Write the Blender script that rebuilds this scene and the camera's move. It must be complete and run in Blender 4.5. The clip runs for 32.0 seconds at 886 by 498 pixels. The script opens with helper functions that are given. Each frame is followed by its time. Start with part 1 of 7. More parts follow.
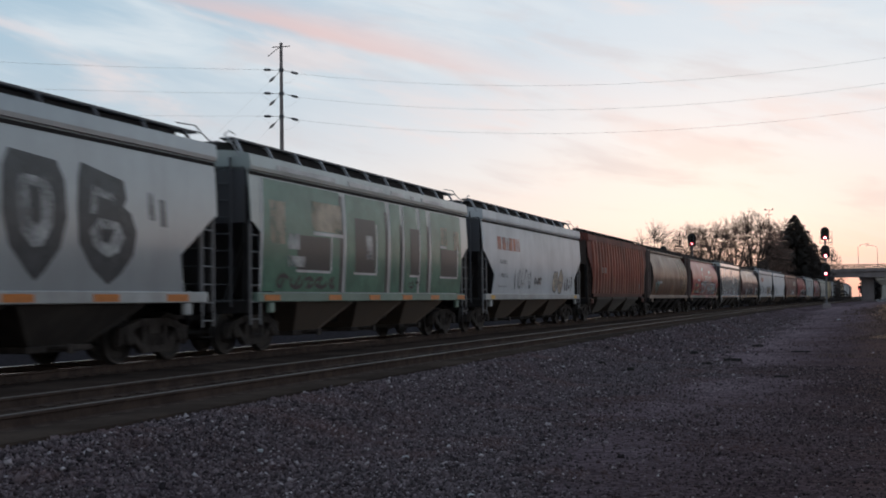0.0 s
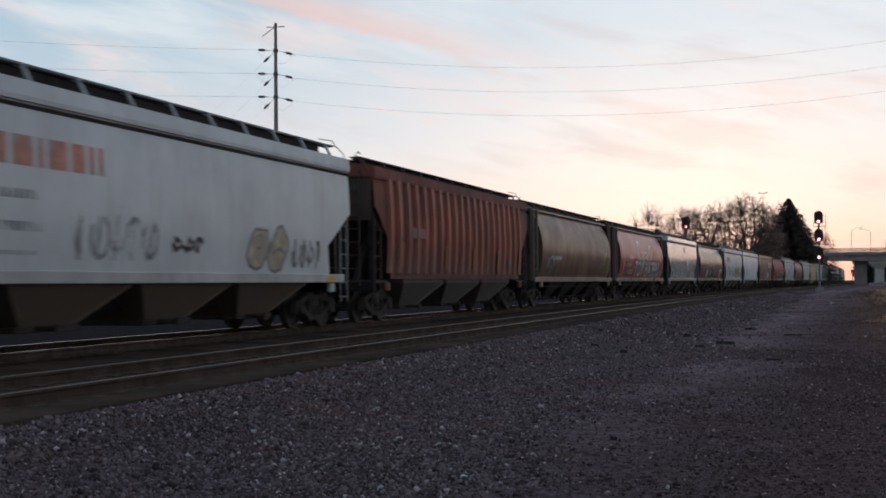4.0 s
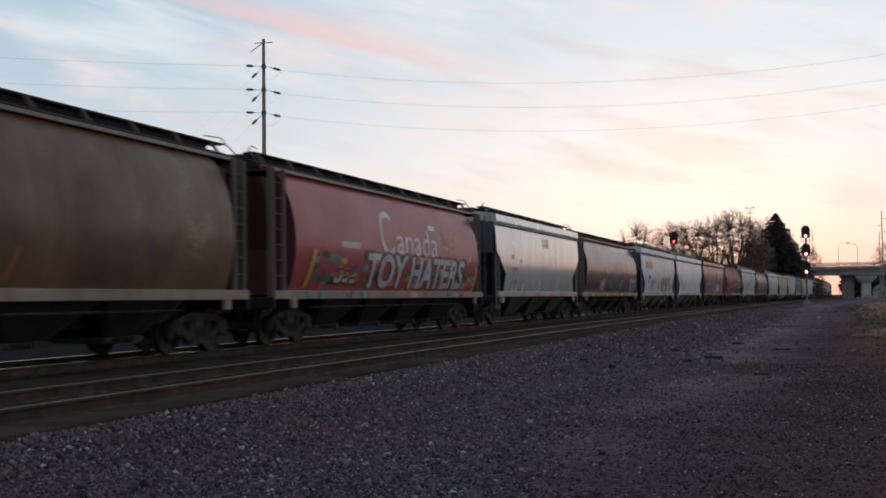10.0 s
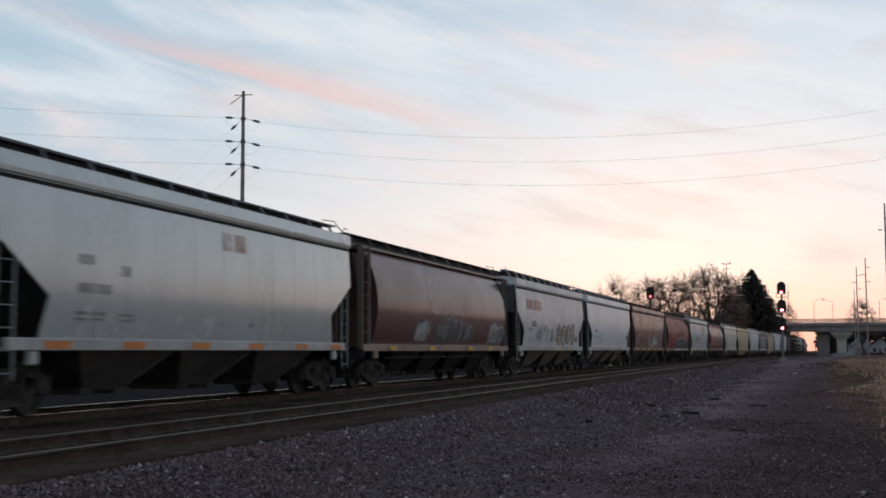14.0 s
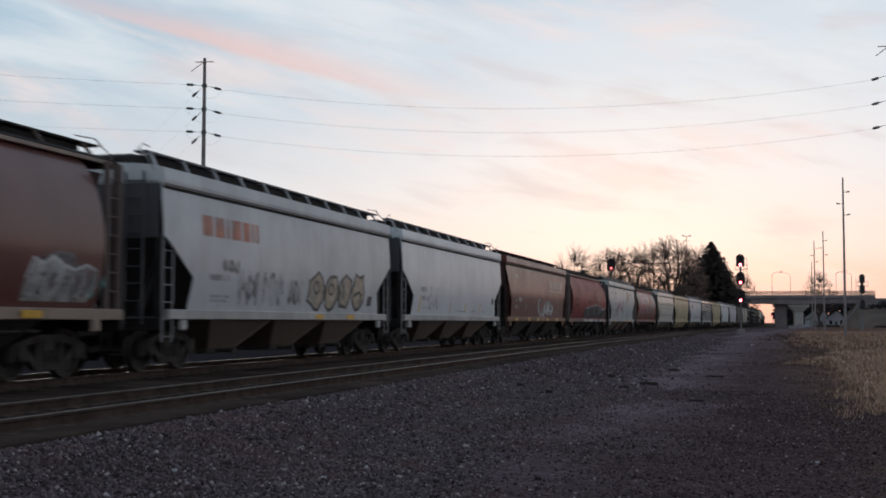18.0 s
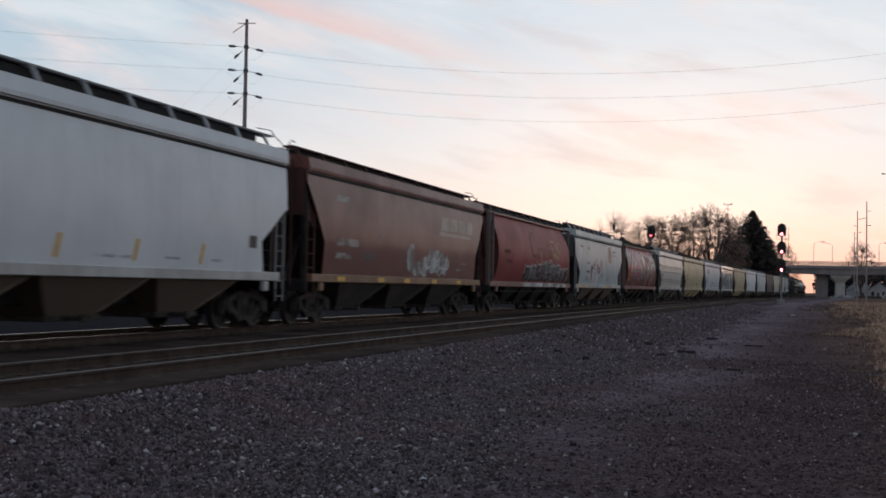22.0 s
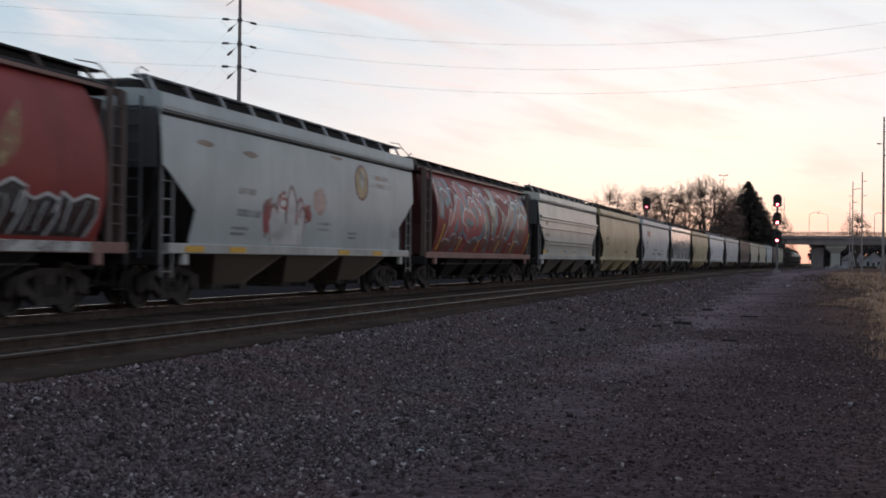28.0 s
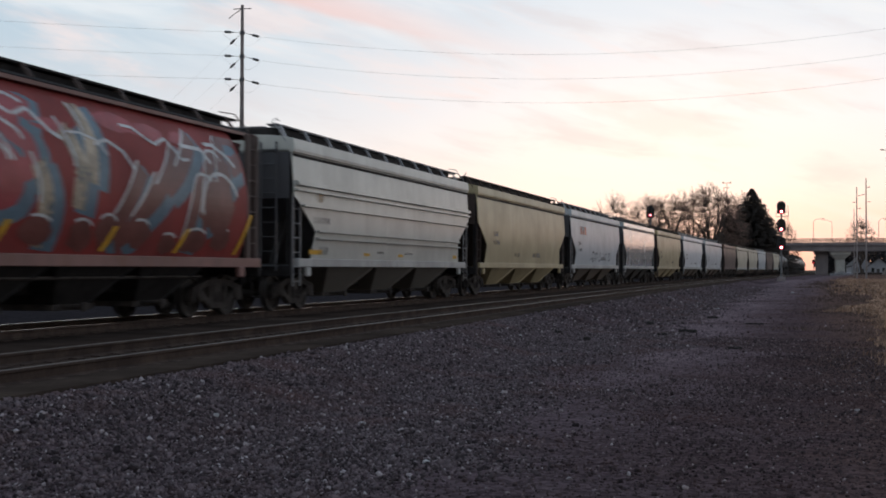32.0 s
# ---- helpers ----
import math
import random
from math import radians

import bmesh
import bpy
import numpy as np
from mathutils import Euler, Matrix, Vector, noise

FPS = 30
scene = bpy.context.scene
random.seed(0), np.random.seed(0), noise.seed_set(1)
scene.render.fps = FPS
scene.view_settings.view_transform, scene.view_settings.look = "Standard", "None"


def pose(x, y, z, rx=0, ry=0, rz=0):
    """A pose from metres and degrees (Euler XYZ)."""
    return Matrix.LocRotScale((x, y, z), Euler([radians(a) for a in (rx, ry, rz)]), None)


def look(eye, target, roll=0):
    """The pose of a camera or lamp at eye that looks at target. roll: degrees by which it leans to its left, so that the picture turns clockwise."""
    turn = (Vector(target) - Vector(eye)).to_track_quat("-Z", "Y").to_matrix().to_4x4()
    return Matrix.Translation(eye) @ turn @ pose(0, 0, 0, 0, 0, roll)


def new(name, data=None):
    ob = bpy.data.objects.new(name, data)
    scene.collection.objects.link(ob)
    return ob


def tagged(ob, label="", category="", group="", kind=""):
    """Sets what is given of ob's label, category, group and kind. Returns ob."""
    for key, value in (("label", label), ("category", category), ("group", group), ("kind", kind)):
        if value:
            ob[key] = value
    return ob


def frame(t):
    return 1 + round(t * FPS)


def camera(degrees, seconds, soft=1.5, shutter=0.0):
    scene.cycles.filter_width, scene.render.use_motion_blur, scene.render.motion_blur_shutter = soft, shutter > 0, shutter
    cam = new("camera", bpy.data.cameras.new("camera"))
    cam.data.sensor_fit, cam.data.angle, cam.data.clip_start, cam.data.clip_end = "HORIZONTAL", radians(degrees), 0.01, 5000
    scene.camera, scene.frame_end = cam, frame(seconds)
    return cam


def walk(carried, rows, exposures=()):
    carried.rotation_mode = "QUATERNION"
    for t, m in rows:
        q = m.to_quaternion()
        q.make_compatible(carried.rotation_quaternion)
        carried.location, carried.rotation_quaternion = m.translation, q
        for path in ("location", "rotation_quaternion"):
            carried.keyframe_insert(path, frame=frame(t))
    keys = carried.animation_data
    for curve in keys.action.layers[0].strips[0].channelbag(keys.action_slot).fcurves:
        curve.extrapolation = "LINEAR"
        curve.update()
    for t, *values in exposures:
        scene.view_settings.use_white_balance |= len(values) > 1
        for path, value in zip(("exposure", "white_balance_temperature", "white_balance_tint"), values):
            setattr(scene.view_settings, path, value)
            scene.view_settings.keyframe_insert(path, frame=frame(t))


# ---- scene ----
cam = camera(40.94, 32.0, soft=1.75, shutter=0.8)

# ---------------------------------------------------------------- plan, metres
EYE_H = 1.65            # lens above the gravel
RAIL_Z = 0.60           # top of the rails
TRAIN_X = -13.34        # centre of the track that carries the train, abreast of the camera
NEAR_X = -8.54          # centre of the empty track
BEND = 1 / 3160.0       # both tracks bend gently to the right

# time, yaw, pitch, roll of the hand-held camera, which turns on the spot
TURNS = [
    (0, 18.2, 2.55, 0.8), (0.5, 18.34, 2.17, 0.49), (1, 18.31, 2.02, 0.44), (1.5, 18.43, 1.82, 0.4), (2, 18.19, 1.53, 0.3),
    (2.5, 17.9, 1.59, 0.52), (3, 17.81, 1.57, 0.47), (3.5, 17.95, 1.66, 0.48), (5.5, 17.62, 1.68, 0.78), (6, 17.61, 1.96, 0.64),
    (6.5, 17.72, 2.22, 0.84), (7, 17.55, 2.06, 0.54), (7.5, 17.49, 2.2, 0.53), (8, 17.55, 2.14, 0.69), (8.5, 17.42, 2.49, 0.79),
    (9, 17.49, 2.62, 0.69), (9.5, 17.31, 2.65, 0.78), (10, 17.34, 2.4, 0.67), (10.5, 17.21, 2.84, 0.69), (11, 17.15, 3, 0.82),
    (11.5, 17.15, 3.39, 0.37), (12, 17.44, 3.83, 0.56), (12.5, 16.98, 4.09, 0.5), (13, 16.6, 4.54, 0.01), (13.5, 16.1, 4.68, 0.18),
    (14, 16.23, 4.96, 0.24), (14.5, 15.88, 4.79, 0.15), (15, 15.43, 4.48, 0.14), (15.5, 14.76, 4.11, -0.13), (17.5, 14.71, 3.71, -0.37),
    (18, 14.37, 3.52, -0.07), (18.5, 14.19, 3.29, -0.13), (19, 14.13, 3.2, -0.09), (19.5, 14.24, 2.72, -0.39), (20, 14.18, 2.28, -0.48),
    (20.5, 14.11, 1.97, -0.6), (21, 13.88, 1.93, -0.6), (21.5, 14.93, 2.26, -0.57), (22, 16.2, 1.79, -1.03), (22.5, 16.03, 1.95, -0.83),
    (23, 15.03, 1.4, -1.48), (23.5, 14.46, 1.24, -0.72), (24, 14.81, 1.6, -0.63), (24.5, 14.83, 1.44, -0.93), (25, 14.99, 1.16, -1.11),
    (25.5, 15.1, 0.86, -1.04), (27.5, 15.84, 0.47, -0.58), (28, 16.01, 0.48, -0.66), (28.5, 15.84, 0.44, -0.47), (29, 15.89, 0.48, -0.39),
    (29.5, 15.86, 0.56, -0.37), (30, 16.05, 0.82, -0.37), (30.5, 16.15, 1.07, -0.16), (31, 16.26, 1.05, -0.11), (31.5, 16.17, 1.09, -0.11),
    (32, 16.21, 0.97, -0.12),
]
walk(cam, [(t, pose(0, 0, EYE_H, 90 + p, r, y)) for t, y, p, r in TURNS], [(0, -0.10, 6300, 8), (2, -0.12, 6300, 8), (6, 0.0, 6380, 9), (14, -0.07, 6400, 9), (19, -0.09, 6400, 9), (22, -0.07, 6430, 9.5), (24, -0.01, 6480, 10), (32, 0.05, 6520, 10)])

# ---------------------------------------------------------------- sky and light
SUN_AZ, SUN_EL = 4.0, 1.5       # degrees left of the track's line, and above the horizon


def build_world():
    world = bpy.data.worlds.new("dusk_sky")
    scene.world = world
    world.use_nodes = True
    nt = world.node_tree
    nt.nodes.clear()
    N, K = nt.nodes.new, nt.links.new

    def math_node(op, a, b=None, c=None, clamp=False):
        n = N("ShaderNodeMath")
        n.operation, n.use_clamp = op, clamp
        for i, v in enumerate((a, b, c)):
            if v is None:
                continue
            if isinstance(v, (int, float)):
                n.inputs[i].default_value = v
            else:
                K(v, n.inputs[i])
        return n.outputs[0]

    def ramp(fac, stops, mode="EASE"):
        n = N("ShaderNodeValToRGB")
        n.color_ramp.interpolation = mode
        el = n.color_ramp.elements
        while len(el) < len(stops):
            el.new(0.5)
        for e, (p, c) in zip(el, stops):
            e.position, e.color = p, (*c, 1)
        K(fac, n.inputs[0])
        return n.outputs[0]

    def mix(fac, a, b, mode="MIX"):
        n = N("ShaderNodeMix")
        n.data_type, n.blend_type = "RGBA", mode
        for sock, v in ((n.inputs[0], fac), (n.inputs[6], a), (n.inputs[7], b)):
            if isinstance(v, (int, float)):
                sock.default_value = v
            elif isinstance(v, tuple):
                sock.default_value = (*v, 1)
            else:
                K(v, sock)
        return n.outputs[2]

    co = N("ShaderNodeTexCoord").outputs["Generated"]
    sep = N("ShaderNodeSeparateXYZ")
    K(co, sep.inputs[0])
    x, y, z = sep.outputs
    # azimuth, degrees to the left of the track's line; elevation in degrees
    az = math_node("MULTIPLY", math_node("ARCTAN2", math_node("MULTIPLY", x, -1.0), y), 57.2958)
    el = math_node("MULTIPLY", math_node("ARCSINE", z), 57.2958)
    # nearness to the place where the sun went down
    da = math_node("SUBTRACT", az, SUN_AZ)
    near = math_node("EXPONENT", math_node("MULTIPLY", -1.0, math_node("POWER", math_node("DIVIDE", da, 44.0), 2.0)))
    e01 = math_node("DIVIDE", el, 90.0, clamp=True)
    glow = ramp(e01, [(0.0, (0.79, 0.48, 0.44)), (0.02, (0.87, 0.63, 0.57)), (0.045, (0.91, 0.80, 0.77)), (0.085, (0.87, 0.87, 0.91)),
                      (0.14, (0.74, 0.81, 0.88)), (0.22, (0.48, 0.60, 0.74)), (0.5, (0.25, 0.33, 0.47)), (1.0, (0.17, 0.23, 0.35))])
    away = ramp(e01, [(0.0, (0.54, 0.45, 0.39)), (0.045, (0.62, 0.56, 0.50)), (0.09, (0.50, 0.50, 0.52)), (0.15, (0.36, 0.46, 0.55)), (0.3, (0.28, 0.37, 0.48)),
                      (0.6, (0.19, 0.26, 0.37)), (1.0, (0.14, 0.20, 0.30))])
    base = mix(near, away, glow)
    # bluer towards the left, above the trees' height
    left = math_node("MULTIPLY", math_node("MULTIPLY_ADD", az, 1 / 24.0, -0.40, clamp=True), math_node("MULTIPLY_ADD", el, 1 / 9.0, -0.45, clamp=True))
    base = mix(math_node("MULTIPLY", left, 0.85), base, (0.44, 0.59, 0.71))
    # bright veil over the glow
    veil = math_node("EXPONENT", math_node("MULTIPLY", -1.0, math_node("ADD", math_node("POWER", math_node("DIVIDE", math_node("SUBTRACT", az, 7.0), 9.0), 2.0),
                     math_node("POWER", math_node("DIVIDE", math_node("SUBTRACT", el, 5.0), 3.6), 2.0))))
    base = mix(math_node("MULTIPLY", veil, 0.75), base, (0.97, 0.93, 0.89))

    # thin white cloud in streaks that fall towards the right
    flat = N("ShaderNodeCombineXYZ")
    slope = math_node("MULTIPLY_ADD", az, -0.22, el)
    K(math_node("MULTIPLY", az, 0.07), flat.inputs[0])
    K(math_node("MULTIPLY", slope, 0.30), flat.inputs[1])

    def cloud(scale, shift, lo, hi, detail=6.0):
        mv = N("ShaderNodeVectorMath")
        mv.operation = "ADD"
        mv.inputs[1].default_value = (shift, shift * 0.7, 0)
        K(flat.outputs[0], mv.inputs[0])
        n = N("ShaderNodeTexNoise")
        n.inputs["Scale"].default_value, n.inputs["Detail"].default_value, n.inputs["Roughness"].default_value = scale, detail, 0.55
        n.inputs["Distortion"].default_value = 0.35
        K(mv.outputs[0], n.inputs["Vector"])
        return ramp(n.outputs["Fac"], [(lo, (0, 0, 0)), (hi, (1, 1, 1))])

    low = ramp(e01, [(0.0, (0.05, 0.05, 0.05)), (0.04, (0.4, 0.4, 0.4)), (0.12, (0.8, 0.8, 0.8)), (0.3, (0.6, 0.6, 0.6)), (1.0, (0.3, 0.3, 0.3))])
    base = mix(mix(1.0, cloud(1.0, 0.0, 0.42, 0.70), low, "MULTIPLY"), base, (0.86, 0.88, 0.90))
    # blushes of pink on their undersides, and darker grey-blue hollows
    band = ramp(e01, [(0.0, (0.3, 0.3, 0.3)), (0.02, (0.75, 0.75, 0.75)), (0.06, (0.85, 0.85, 0.85)), (0.13, (0.7, 0.7, 0.7)), (0.3, (0.25, 0.25, 0.25)), (1.0, (0.1, 0.1, 0.1))])
    base = mix(mix(1.0, cloud(1.5, 7.3, 0.51, 0.70), band, "MULTIPLY"), base, (0.90, 0.78, 0.77))
    base = mix(mix(1.0, cloud(1.9, 3.1, 0.50, 0.72), mix(1.0, band, (0.75, 0.75, 0.75), "MULTIPLY"), "MULTIPLY"), base, (0.69, 0.65, 0.68))
    # the one long pink streak, sharper below
    wob = N("ShaderNodeTexNoise")
    wob.inputs["Scale"].default_value = 0.9
    wob.inputs["Detail"].default_value = 6.0
    K(flat.outputs[0], wob.inputs["Vector"])
    wave = math_node("MULTIPLY_ADD", wob.outputs["Fac"], 2.2, -1.1)
    mid = math_node("ADD", math_node("MULTIPLY_ADD", az, 0.22, 7.5), wave)
    dist = math_node("SUBTRACT", el, mid)
    over = math_node("EXPONENT", math_node("MULTIPLY", -1.0, math_node("POWER", math_node("DIVIDE", math_node("MAXIMUM", dist, 0.0), 0.75), 2.0)))
    under = math_node("EXPONENT", math_node("MULTIPLY", -1.0, math_node("POWER", math_node("DIVIDE", math_node("MINIMUM", dist, 0.0), 0.22), 2.0)))
    along = math_node("EXPONENT", math_node("MULTIPLY", -1.0, math_node("POWER", math_node("DIVIDE", math_node("SUBTRACT", az, 24.0), 9.0), 2.0)))
    base = mix(math_node("MULTIPLY", math_node("MULTIPLY", math_node("MULTIPLY", over, under), along), 0.75), base, (0.88, 0.60, 0.57))

    sky = N("ShaderNodeTexSky")
    sky.sky_type, sky.sun_disc = "NISHITA", False
    sky.sun_elevation, sky.sun_rotation = radians(SUN_EL), radians(-SUN_AZ)
    both = mix(1.0, base, mix(1.0, sky.outputs[0], (0.02, 0.02, 0.02), "MULTIPLY"), "ADD")
    bg = N("ShaderNodeBackground")
    bg.inputs["Strength"].default_value = 0.96
    K(mix(1.0, both, (0.985, 1.0, 1.012), "MULTIPLY"), bg.inputs["Color"])
    out = N("ShaderNodeOutputWorld")
    K(bg.outputs[0], out.inputs[0])


build_world()
sun = new("sun", bpy.data.lights.new("sun", "SUN"))
sun.data.energy, sun.data.angle, sun.data.color = 0.12, radians(15), (1.0, 0.72, 0.5)
sun.matrix_world = look((0, 0, 60), (60 * math.sin(radians(SUN_AZ)), -60 * math.cos(radians(SUN_AZ)), 60 - 60 * math.tan(radians(4))))

# ---------------------------------------------------------------- materials


def nodes_of(name):
    m = bpy.data.materials.new(name)
    m.use_nodes = True
    nt = m.node_tree
    return m, nt, nt.nodes["Principled BSDF"]


def link_noise(nt, scale, detail=4.0, rough=0.55, stretch=(1, 1, 1), coords="Object"):
    tc = nt.nodes.new("ShaderNodeTexCoord")
    mp = nt.nodes.new("ShaderNodeMapping")
    mp.inputs["Scale"].default_value = stretch
    n = nt.nodes.new("ShaderNodeTexNoise")
    n.inputs["Scale"].default_value = scale
    n.inputs["Detail"].default_value = detail
    n.inputs["Roughness"].default_value = rough
    nt.links.new(tc.outputs[coords], mp.inputs[0])
    nt.links.new(mp.outputs[0], n.inputs["Vector"])
    return n.outputs["Fac"]


def ramped(nt, fac, lo, hi, a=0.0, b=1.0):
    n = nt.nodes.new("ShaderNodeMapRange")
    n.clamp = True
    for i, v in enumerate((lo, hi, a, b)):
        n.inputs[i + 1].default_value = v
    nt.links.new(fac, n.inputs[0])
    return n.outputs[0]


def mixed(nt, fac, a, b, mode="MIX"):
    n = nt.nodes.new("ShaderNodeMix")
    n.data_type, n.blend_type = "RGBA", mode
    for sock, v in ((n.inputs[0], fac), (n.inputs[6], a), (n.inputs[7], b)):
        if isinstance(v, (int, float)):
            sock.default_value = v
        elif isinstance(v, tuple):
            sock.default_value = (*v, 1)
        else:
            nt.links.new(v, sock)
    return n.outputs[2]


def bumped(nt, bsdf, fac, strength, distance):
    b = nt.nodes.new("ShaderNodeBump")
    b.inputs["Strength"].default_value, b.inputs["Distance"].default_value = strength, distance
    nt.links.new(fac, b.inputs["Height"])
    nt.links.new(b.outputs[0], bsdf.inputs["Normal"])


def surface(name, color, dark, rough=0.8, scale=6.0, fine=60.0, bump=0.3, dist=0.01, metal=0.0, coords="Object", spec=0.35, speckle=0.45):
    """A plain worn surface: two colours mixed at two scales, with fine relief."""
    m, nt, b = nodes_of(name)
    big = link_noise(nt, scale, 5, 0.6, coords=coords)
    small = link_noise(nt, fine, 4, 0.6, coords=coords)
    c = mixed(nt, ramped(nt, big, 0.38, 0.66), dark, color)
    c = mixed(nt, ramped(nt, small, 0.35, 0.7, 0, speckle), c, tuple(v * 0.55 for v in color))
    nt.links.new(c, b.inputs["Base Color"])
    nt.links.new(ramped(nt, small, 0.3, 0.7, rough - 0.08, min(1, rough + 0.1)), b.inputs["Roughness"])
    b.inputs["Metallic"].default_value = metal
    b.inputs["Specular IOR Level"].default_value = spec
    bumped(nt, b, small, bump, dist)
    return m


def paint(name, color, grime=(0.10, 0.085, 0.075), amount=0.35, rough=0.45, streaks=0.5, rust=0.0, gloss=0.0, ripple=0.0, coat=0.35, sheen=0.24, dust=None):
    """Weathered car paint: road grime in blotches, streaks that run down, and rust."""
    m, nt, b = nodes_of(name)
    blotch = link_noise(nt, 0.55, 6, 0.62)
    run = link_noise(nt, 2.2, 5, 0.6, stretch=(1, 1, 0.10))
    grain = link_noise(nt, 38.0, 3, 0.6)
    c = mixed(nt, ramped(nt, blotch, 0.36, 0.74, 0.0, amount), color, grime)
    c = mixed(nt, ramped(nt, run, 0.46, 0.72, 0.0, amount * streaks), c, grime)
    if rust:
        spots = link_noise(nt, 1.6, 8, 0.72, stretch=(1, 1, 0.45))
        c = mixed(nt, ramped(nt, spots, 0.54, 0.66, 0.0, rust), c, (0.20, 0.075, 0.035))
    if dust:
        # pale dust thrown up over the lower side, with a ragged edge
        sep = nt.nodes.new("ShaderNodeSeparateXYZ")
        tc = nt.nodes.new("ShaderNodeTexCoord")
        nt.links.new(tc.outputs["Object"], sep.inputs[0])
        edge = nt.nodes.new("ShaderNodeMath")
        edge.operation = "MULTIPLY_ADD"
        nt.links.new(run, edge.inputs[0])
        edge.inputs[1].default_value = 2.6
        nt.links.new(sep.outputs[2], edge.inputs[2])
        c = mixed(nt, ramped(nt, edge.outputs[0], 3.6, 2.3, 0.0, 0.65), c, dust)
    c = mixed(nt, ramped(nt, grain, 0.4, 0.75, 0.0, 0.12), c, tuple(v * 0.6 for v in color))
    nt.links.new(c, b.inputs["Base Color"])
    nt.links.new(ramped(nt, blotch, 0.3, 0.75, rough, min(1, rough + (0.08 if gloss else 0.22))), b.inputs["Roughness"])
    b.inputs["Specular IOR Level"].default_value = 0.4
    b.inputs["Coat Weight"].default_value, b.inputs["Coat Roughness"].default_value = coat, sheen
    if gloss:
        b.inputs["Metallic"].default_value = gloss
    if ripple:
        wave = link_noise(nt, 1.1, 2, 0.5, stretch=(1, 1, 0.3))
        bumped(nt, b, wave, 0.5, ripple)
    else:
        bumped(nt, b, grain, 0.12, 0.004)
    return m


def plain(name, color, rough=0.6, metal=0.0, scale=9.0, coat=0.0):
    m = surface(name, color, tuple(v * 0.72 for v in color), rough, scale, 70.0, 0.15, 0.004, metal, speckle=0.12)
    b = m.node_tree.nodes["Principled BSDF"]
    b.inputs["Coat Weight"].default_value, b.inputs["Coat Roughness"].default_value = coat, 0.2
    return m


def ink(name, color, rough=0.5, coat=0.3, lo=0.55, hi=1.0, scale=1.4, sheen=0.15):
    """Sprayed or stencilled paint that has worn thin in patches, so that the side shows through."""
    m, nt, b = nodes_of(name)
    big, small = link_noise(nt, scale, 4, 0.6), link_noise(nt, 16.0, 4, 0.65)
    c = mixed(nt, ramped(nt, big, 0.35, 0.7), color, tuple(v * 0.75 for v in color))
    nt.links.new(c, b.inputs["Base Color"])
    b.inputs["Roughness"].default_value = rough
    b.inputs["Coat Weight"].default_value, b.inputs["Coat Roughness"].default_value = coat, sheen
    both = nt.nodes.new("ShaderNodeMath")
    both.operation = "MULTIPLY_ADD"
    nt.links.new(small, both.inputs[0])
    both.inputs[1].default_value = 0.5
    nt.links.new(big, both.inputs[2])
    nt.links.new(ramped(nt, both.outputs[0], 0.58, 0.86, hi, lo), b.inputs["Alpha"])
    bumped(nt, b, small, 0.1, 0.003)
    return m


def glowing(name, color, strength):
    m, nt, b = nodes_of(name)
    b.inputs["Base Color"].default_value = (*color, 1)
    b.inputs["Emission Color"].default_value = (*color, 1)
    b.inputs["Emission Strength"].default_value = strength
    return m


